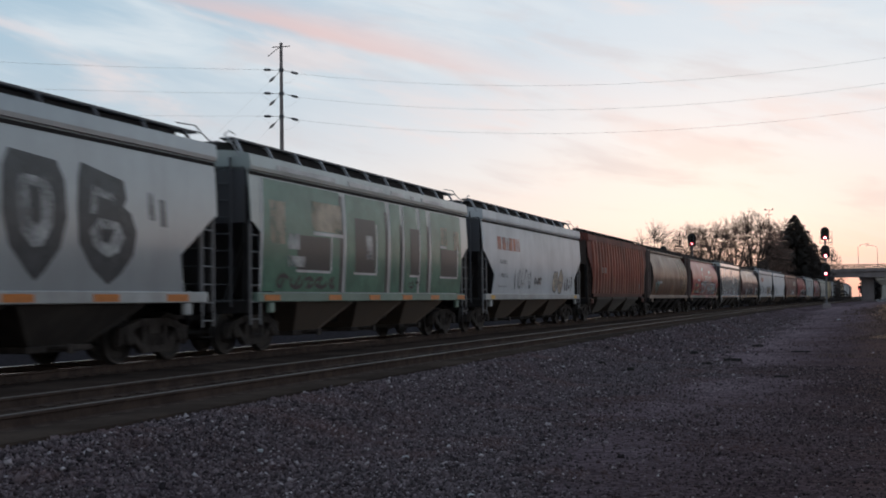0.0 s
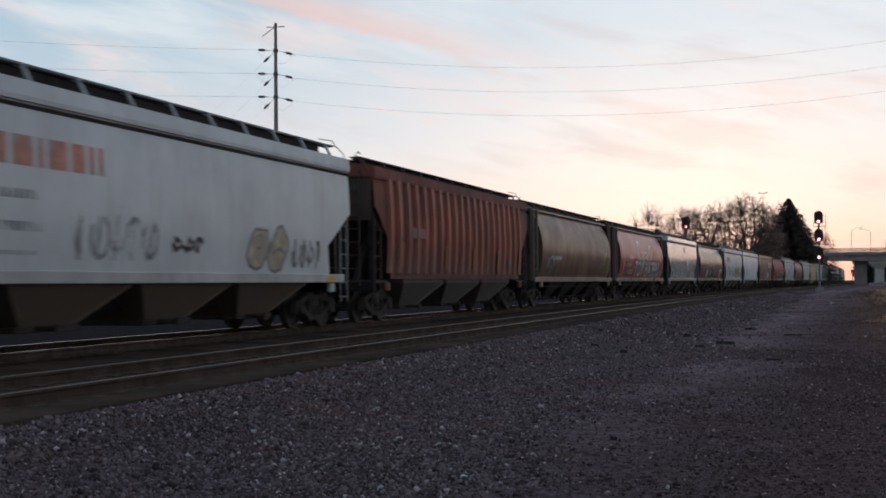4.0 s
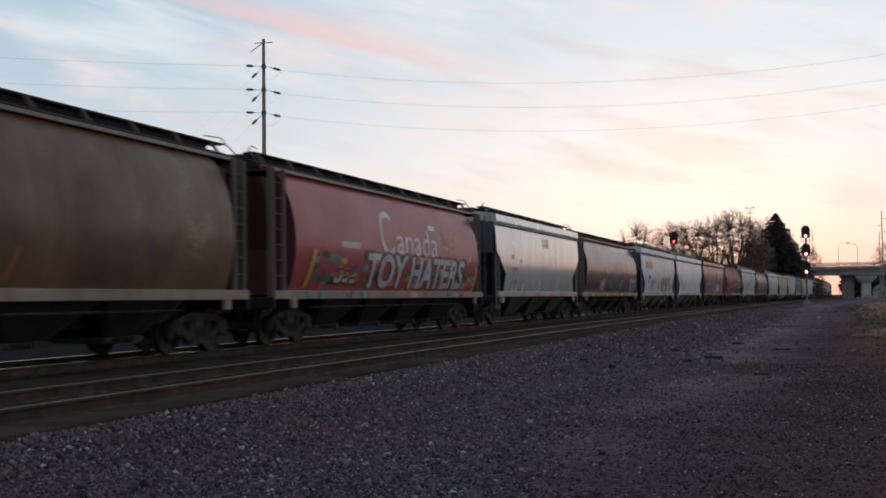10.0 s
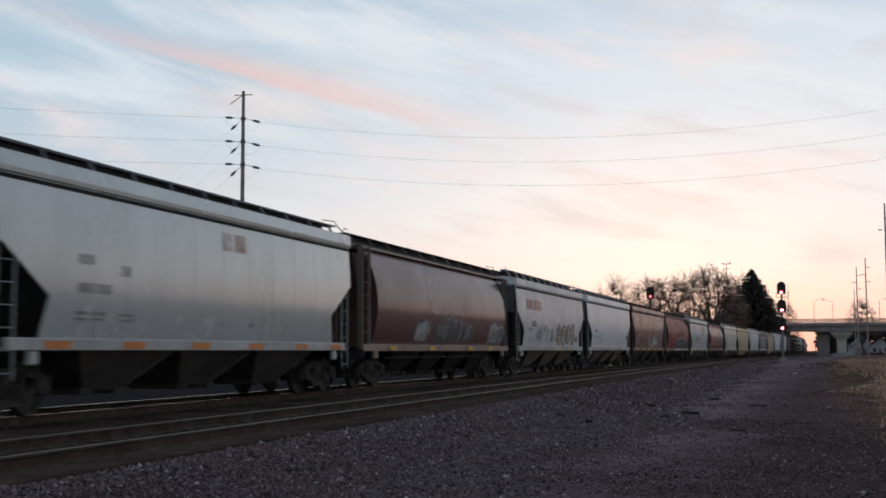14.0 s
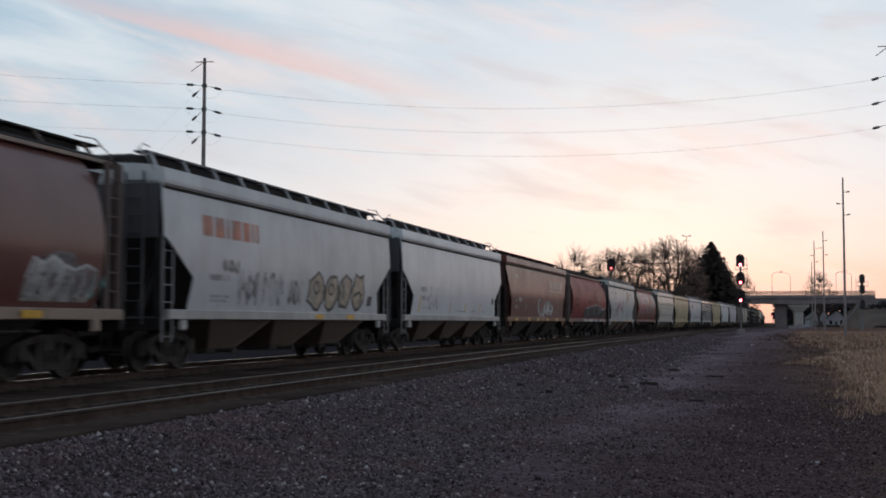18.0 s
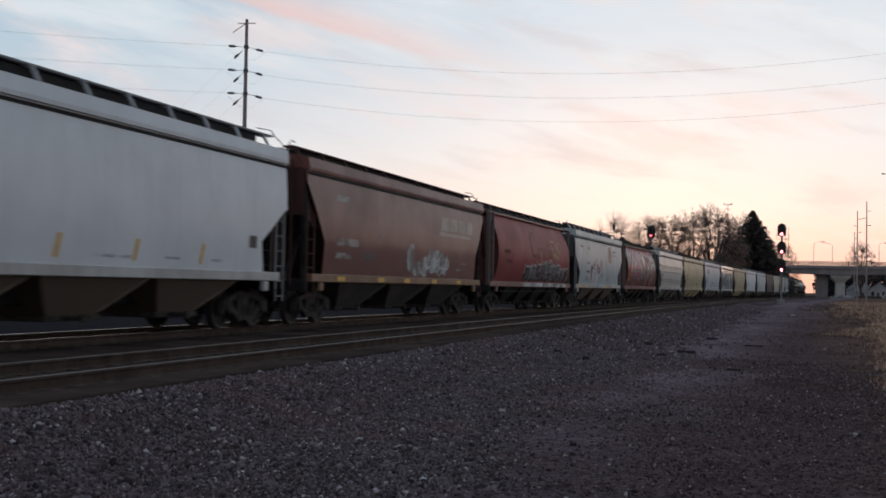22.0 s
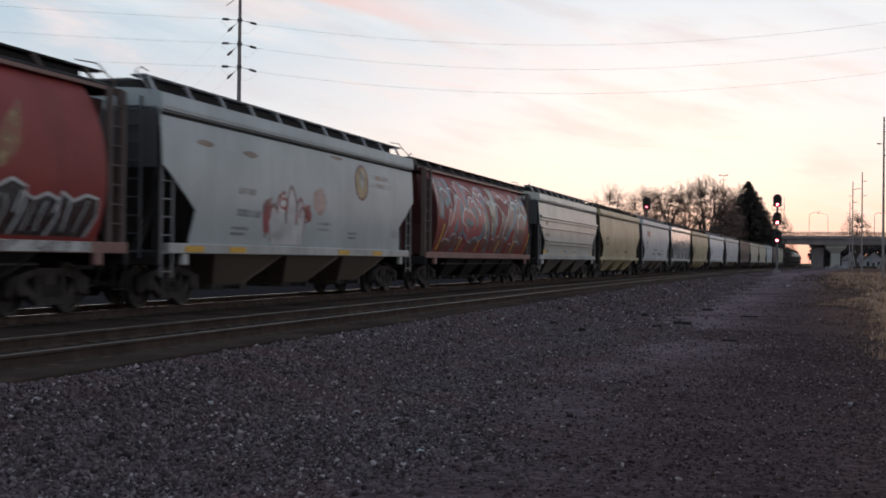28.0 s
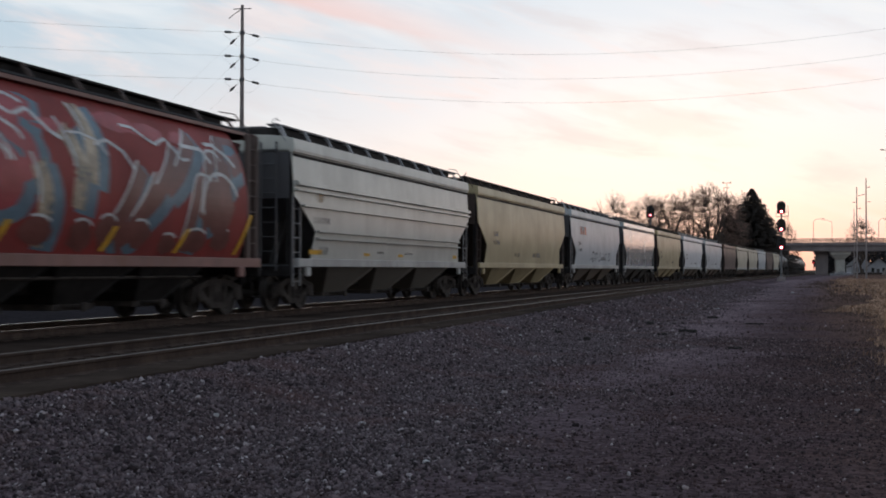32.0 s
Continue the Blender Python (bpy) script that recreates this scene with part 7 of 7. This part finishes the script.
far_brush("far_woods", 30, 80, 326, 6, (5.5, 7.6, 8.4, 7.4, 8.0, 7.0), 3, 2800, "scrub on the road embankment")


def embankment():
    rows = []
    for x, h in ((25, 0.0), (27, 3.5), (30, 6.6), (60, 7.6), (140, 6.4), (260, 3.0)):
        rows.append([(x, 308, -0.4), (x, 316, h * 0.35), (x, 331, h), (x, 350, h), (x, 374, -0.4)])
    tagged(part("embankment", Shape().loft(rows), MAT["bank_grass"]), "dark grassy road embankment leading up to the bridge", "embankment", kind="structure")


embankment()


def house(x, y, w, d, wall, ridge, turn):
    h = thing("house", "small white gabled house seen under the bridge", "house", "houses beyond the bridge", pose(x, y, -0.05, 0, 0, turn))
    part("wall", Shape().slab([(-w / 2, 0), (w / 2, 0), (w / 2, wall), (0, ridge), (-w / 2, wall)], -d / 2, d / 2, 1), MAT["white_siding"], h)
    for s in (-1, 1):
        part("roof", Shape().add([(s * (w / 2 + 0.4), -d / 2 - 0.4, wall - 0.25), (0, -d / 2 - 0.4, ridge + 0.15), (0, d / 2 + 0.4, ridge + 0.15), (s * (w / 2 + 0.4), d / 2 + 0.4, wall - 0.25),
                                  (s * (w / 2 + 0.4), -d / 2 - 0.4, wall - 0.05), (0, -d / 2 - 0.4, ridge + 0.35), (0, d / 2 + 0.4, ridge + 0.35), (s * (w / 2 + 0.4), d / 2 + 0.4, wall - 0.05)],
                                 [(0, 1, 2, 3), (4, 7, 6, 5), (0, 4, 5, 1), (1, 5, 6, 2), (2, 6, 7, 3), (3, 7, 4, 0)]), MAT["roof_tile"], h)
    for a in (-0.25, 0.25):
        part("window", Shape().box(a * w - 0.45, a * w + 0.45, -d / 2 - 0.06, -d / 2 + 0.02, 1.0, 2.4, 0.02), MAT["dark_lens"], h)
    part("door", Shape().box(-0.45, 0.45, -d / 2 - 0.05, -d / 2 + 0.02, 0.0, 2.05, 0.02), MAT["roof_tile"], h)


house(*bearing(-3.15, 440), 7.5, 9, 3.0, 6.0, 8)
house(*bearing(-3.95, 436), 7.0, 9, 2.8, 5.4, -6)

# heap of pale rubble by the pier and a red beacon beyond the bridge
hx, hy = bearing(-2.35, 322)
sh, rng = Shape(), random.Random(77)
for k in range(26):
    c = Vector((rng.uniform(-2.6, 2.6), rng.uniform(-1, 1), 0))
    c.z = max(0.1, 0.75 - abs(c.x) * 0.3) * rng.uniform(0.3, 1)
    pts = [c + Vector((a, b, d)) * rng.uniform(0.2, 0.42) for a in (-1, 1) for b in (-1, 1) for d in (-1, 1)]
    sh.add(pts, [(0, 1, 3, 2), (4, 6, 7, 5), (0, 4, 5, 1), (2, 3, 7, 6), (0, 2, 6, 4), (1, 5, 7, 3)])
tagged(part("rubble_heap", sh, MAT["white_siding"]), "low heap of pale rubble at the foot of the pier", "rubble", kind="stuff").matrix_basis = pose(hx, hy, 0.3)
bx, by = bearing(-1.13, 440)
signal_mast(bx, by, (4.6,), "distant railway signal under the bridge showing red", z_base=0.0, lamp="dim_lamp")


# ---------------------------------------------------------------- loose stone, grass and litter
def stones(name, count, y0, y1, u0, u1, size, seed, material, label, flat=0.7, pick=None):
    """Broken stones strewn over a stretch of ground, all in one mesh."""
    rng = np.random.default_rng(seed)
    y = rng.uniform(y0, y1, count)
    u = rng.uniform(u0, u1, count)
    x = u + NEAR_X + y * y * BEND / 2
    if pick is not None:
        keep = pick(x, y, u, rng)
        x, y, u = x[keep], y[keep], u[keep]
    n = len(x)
    z = np.array([ground_z(a, b) for a, b in zip(x, y)])
    r = size * rng.lognormal(0, 0.35, n)
    corner = np.array([(a, b, c) for a in (-1, 1) for b in (-1, 1) for c in (-1, 1)], float)
    v = corner[None] * rng.uniform(0.3, 1.0, (n, 8, 3)) * rng.uniform(0.6, 1.45, (n, 1, 3))
    v[:, :, 2] *= flat
    q = rng.normal(size=(n, 4))
    q /= np.linalg.norm(q, axis=1)[:, None]
    w, a, b, c = q.T
    rot = np.stack([1 - 2 * (b * b + c * c), 2 * (a * b - w * c), 2 * (a * c + w * b), 2 * (a * b + w * c), 1 - 2 * (a * a + c * c), 2 * (b * c - w * a),
                    2 * (a * c - w * b), 2 * (b * c + w * a), 1 - 2 * (a * a + b * b)], 1).reshape(n, 3, 3)
    v = np.einsum("nij,nkj->nki", rot, v) * r[:, None, None] * 0.62
    v += np.stack([x, y, z + r * 0.18], 1)[:, None, :]
    quad_f = np.array([(0, 1, 3, 2), (4, 6, 7, 5), (0, 4, 5, 1), (2, 3, 7, 6), (0, 2, 6, 4), (1, 5, 7, 3)])
    f = (np.arange(n) * 8)[:, None, None] + quad_f[None]
    me = bpy.data.meshes.new(name)
    me.vertices.add(n * 8)
    me.vertices.foreach_set("co", v.reshape(-1))
    me.loops.add(n * 24)
    me.loops.foreach_set("vertex_index", f.reshape(-1))
    me.polygons.add(n * 6)
    me.polygons.foreach_set("loop_start", np.arange(n * 6) * 4)
    me.update(calc_edges=True)
    me.materials.append(material)
    return tagged(new(name, me), label, "gravel", kind="stuff")


def stone_material(name, lo, hi, pale):
    m, nt, b = nodes_of(name)
    geo = nt.nodes.new("ShaderNodeNewGeometry")
    rnd = geo.outputs["Random Per Island"]
    grain = link_noise(nt, 60.0, 3, 0.6)
    c = mixed(nt, rnd, lo, hi)
    c = mixed(nt, ramped(nt, link_noise(nt, 0.5, 4, 0.6), 0.52, 0.68, 0.0, 0.5), c, (hi[0] * 0.85, hi[1] * 0.62, hi[2] * 0.56))
    c = mixed(nt, ramped(nt, rnd, 0.95, 0.99), c, pale)
    c = mixed(nt, ramped(nt, grain, 0.4, 0.7, 0, 0.4), c, lo)
    nt.links.new(c, b.inputs["Base Color"])
    b.inputs["Roughness"].default_value = 0.85
    b.inputs["Specular IOR Level"].default_value = 0.05
    return m


def strewn(x, y, u, r):
    """Thin on the worn path, in drifts elsewhere, and fewer far off."""
    drift = np.array([0.55 + 0.9 * noise.noise((a * 0.35, b * 0.22, 4)) for a, b in zip(x, y)])
    path = 1 - 0.75 * np.exp(-((u - 5.9 + 0.4 * np.sin(y * 0.21)) / 1.1) ** 2)
    return r.uniform(0, 1, len(y)) < np.clip(drift, 0.12, 1) * path * np.clip((125 - y) / 85, 0, 1)


def sloped(x, y, u, r):
    """Thick on the slope, thinning unevenly towards the path."""
    edge = np.array([4.6 + 1.5 * noise.noise((a * 0.4, b * 0.25, 9)) + 0.8 * noise.noise((a * 1.3, b * 1.1, 2)) for a, b in zip(x, y)])
    return r.uniform(0, 1, len(y)) < np.clip(1 - (u - edge) / 1.6, 0.03, 1) * np.clip((118 - y) / 60, 0, 1)


BALLAST = stone_material("broken_stone", (0.028, 0.022, 0.024), (0.215, 0.168, 0.180), (0.42, 0.37, 0.38))
CHIPS = stone_material("dark_chippings", (0.025, 0.018, 0.019), (0.140, 0.099, 0.103), (0.36, 0.30, 0.30))
stones("ballast_stones", 150000, 5.5, 32, 1.45, 7.4, 0.0215, 1, BALLAST, "grey crushed stone on the slope beside the track", pick=sloped)
stones("ballast_stones", 32000, 32, 110, 1.45, 6.8, 0.038, 2, BALLAST, "grey crushed stone further along the track slope", pick=sloped)
stones("gravel_chips", 125000, 5.0, 30, 4.2, 13.5, 0.0165, 3, CHIPS, "dark gravel chippings strewn over the ground", pick=strewn)
stones("gravel_chips", 34000, 26, 120, 4.2, 13.0, 0.021, 4, CHIPS, "dark gravel further from the camera", pick=strewn)


def grass_material(name="dry_grass", lo=(0.24, 0.140, 0.092), hi=(0.62, 0.40, 0.275)):
    m, nt, b = nodes_of(name)
    rnd = nt.nodes.new("ShaderNodeNewGeometry").outputs["Random Per Island"]
    c = mixed(nt, rnd, lo, hi)
    c = mixed(nt, ramped(nt, link_noise(nt, 0.5, 4, 0.6), 0.42, 0.62, 0.0, 0.6), c, lo)
    nt.links.new(c, b.inputs["Base Color"])
    b.inputs["Roughness"].default_value = 0.9
    return m


def dry_grass(name, count, area, height, seed, label, tuft=7, shift=0.0, ragged=1.3, material=None):
    """Dead grass in tufts: bent thin blades."""
    rng = np.random.default_rng(seed)
    sh = Shape()
    made = 0
    while made < count:
        x, y = rng.uniform(area[0], area[1]), rng.uniform(area[2], area[3])
        edge = noise.noise((x * 0.35, y * 0.22, 7)) * 1.6 + noise.noise((x * 1.1, y * 0.9, 2)) * 0.6
        u = x + NEAR_X * -1 - y * y * BEND / 2
        border = 10.35 + 0.9 * (1 - ease(14, 22, y)) + edge * ragged + 1.5 * math.exp(-((y - 62) / 10.0) ** 2) + shift
        if u < border + abs(rng.normal()) * 0.9:
            made += 0.2
            continue
        z = ground_z(x, y)
        for k in range(tuft):
            h = height * rng.uniform(0.5, 1.15) * (0.6 + 0.4 * min(1, u - border))
            a = rng.uniform(0, 6.283)
            bx, by = x + rng.normal() * 0.10, y + rng.normal() * 0.10
            lean = rng.uniform(0.25, 1.3) * h
            dx, dy = math.cos(a) * lean, math.sin(a) * lean
            w = 0.005 + 0.00014 * y
            sx, sy = -math.sin(a) * w, math.cos(a) * w
            sh.add([(bx - sx, by - sy, z - 0.02), (bx + sx, by + sy, z - 0.02), (bx + dx * 0.4 + sx * 0.7, by + dy * 0.4 + sy * 0.7, z + h * 0.6),
                    (bx + dx * 0.4 - sx * 0.7, by + dy * 0.4 - sy * 0.7, z + h * 0.6), (bx + dx, by + dy, z + h * 0.95)], [(0, 1, 2, 3), (3, 2, 4)])
            made += 1
    me = bpy.data.meshes.new(name)
    me.from_pydata(sh.v, [], sh.f)
    me.materials.append(material or GRASS)
    return tagged(new(name, me), label, "grass", kind="stuff")


GRASS = grass_material()
dry_grass("dry_grass", 64000, (0.6, 9.0, 14, 62), 0.17, 1, "tufts of tan dead grass beside the dirt")
dry_grass("dry_grass", 24000, (1.0, 26.0, 62, 150), 0.26, 2, "far stretch of tan dead grass", 6)


WEEDS = grass_material("dead_weeds", (0.050, 0.033, 0.027), (0.17, 0.105, 0.080))
dry_grass("dead_weeds", 13000, (-1.5, 8.0, 12, 60), 0.10, 5, "low brown dead weeds along the edge of the grass", 6, -1.1, 2.2, WEEDS)
dry_grass("dead_weeds", 9000, (-4.0, 14.0, 60, 130), 0.16, 6, "far brown dead weeds beside the gravel", 6, -2.2, 2.2, WEEDS)


def at_ground(az, el):
    d = (EYE_H - 0.06) / math.tan(radians(-el))
    x, y = bearing(az, d)
    return x, y, ground_z(x, y)


# scraps of old tie and clods on the gravel
OLD_WOOD = surface("old_tie_wood", (0.035, 0.028, 0.025), (0.018, 0.015, 0.014), 0.9, 4.0, 40.0)
for az, el, L, w, rot in ((4.56, -2.86, 0.62, 0.16, 70), (1.5, -2.45, 0.75, 0.12, 85), (3.4, -2.2, 0.5, 0.14, 80), (6.3, -2.55, 0.3, 0.2, 20), (5.75, -3.0, 0.28, 0.16, 120), (10.65, -3.2, 0.26, 0.16, 40), (9.3, -3.3, 0.22, 0.18, 10), (2.4, -3.6, 0.4, 0.1, 95)):
    x, y, z = at_ground(az, el)
    sh, rng = Shape(), random.Random(int(az * 100))
    n, L = 7, L * 0.72
    ring = [(0.5 * w * rng.uniform(0.7, 1.1), 0.0), (0.4 * w, 0.5 * w), (-0.4 * w, 0.55 * w), (-0.5 * w, 0.0)]
    sh.loft([[(a * rng.uniform(0.8, 1.1), L * (k / n - 0.5), b * rng.uniform(0.7, 1.15)) for a, b in ring] for k in range(n + 1)])
    tagged(part("wood_scrap", sh, OLD_WOOD), "dark broken piece of old wooden tie on the gravel", "wood scrap", "scraps of old tie").matrix_basis = pose(x, y, z - 0.015, 0, 0, rot)

PALE = plain("pale_litter", (0.42, 0.41, 0.42), 0.8)
for k, (az, el) in enumerate(((12.52, -3.51), (3.2, -1.8), (-0.2, -1.15), (20.09, -7.12), (5.4, -1.55), (17.0, -9.0), (27.0, -7.4), (-3.0, -6.1))):
    x, y, z = at_ground(az, el)
    rng = random.Random(k)
    s = 0.022 + 0.0011 * y
    sh = Shape().add([(a * s * rng.uniform(0.6, 1), b * s * rng.uniform(0.6, 1), c * s * 0.5 * rng.uniform(0.5, 1)) for a in (-1, 1) for b in (-1, 1) for c in (-1, 1)],
                     [(0, 1, 3, 2), (4, 6, 7, 5), (0, 4, 5, 1), (2, 3, 7, 6), (0, 2, 6, 4), (1, 5, 7, 3)])
    tagged(part("pale_stone", sh, PALE), "single pale stone lying on the dark gravel", "stone", "pale stones").matrix_basis = pose(x, y, z + s * 0.25, 0, 0, k * 50)

# branch track that swings off to the right in the distance
def build_branch():
    br = thing("railway_track", "far branch track that curves away from the main line", "railway track", "tracks")
    pts = []
    for k in range(41):
        t = k / 40
        y = 470 - 290 * t
        x = -8.54 + y * y * BEND / 2 + 8.0 + 4 + 70 * t ** 2.2
        pts.append((x - 12 * (1 - t) ** 1.0, y))
    for off, w, z0, z1, mat, name in ((0, 3.2, -0.1, 0.32, MAT["bed"], "ballast_bed"), (-0.75, 0.07, 0.32, 0.5, MAT["rail_side"], "rail"), (0.75, 0.07, 0.32, 0.5, MAT["rail_side"], "rail")):
        rings = []
        for i, (x, y) in enumerate(pts):
            a, b = pts[max(0, i - 1)], pts[min(40, i + 1)]
            d = Vector((b[0] - a[0], b[1] - a[1])).normalized()
            nx, ny = -d.y, d.x
            zz = ground_z(x, y)
            rings.append([(x + nx * (off + s * w / 2), y + ny * (off + s * w / 2), zz + z) for s, z in ((-1, z0), (1, z0), (1, z1), (-1, z1))])
        part(name, Shape().loft(rings), mat, br)


build_branch()


motions()
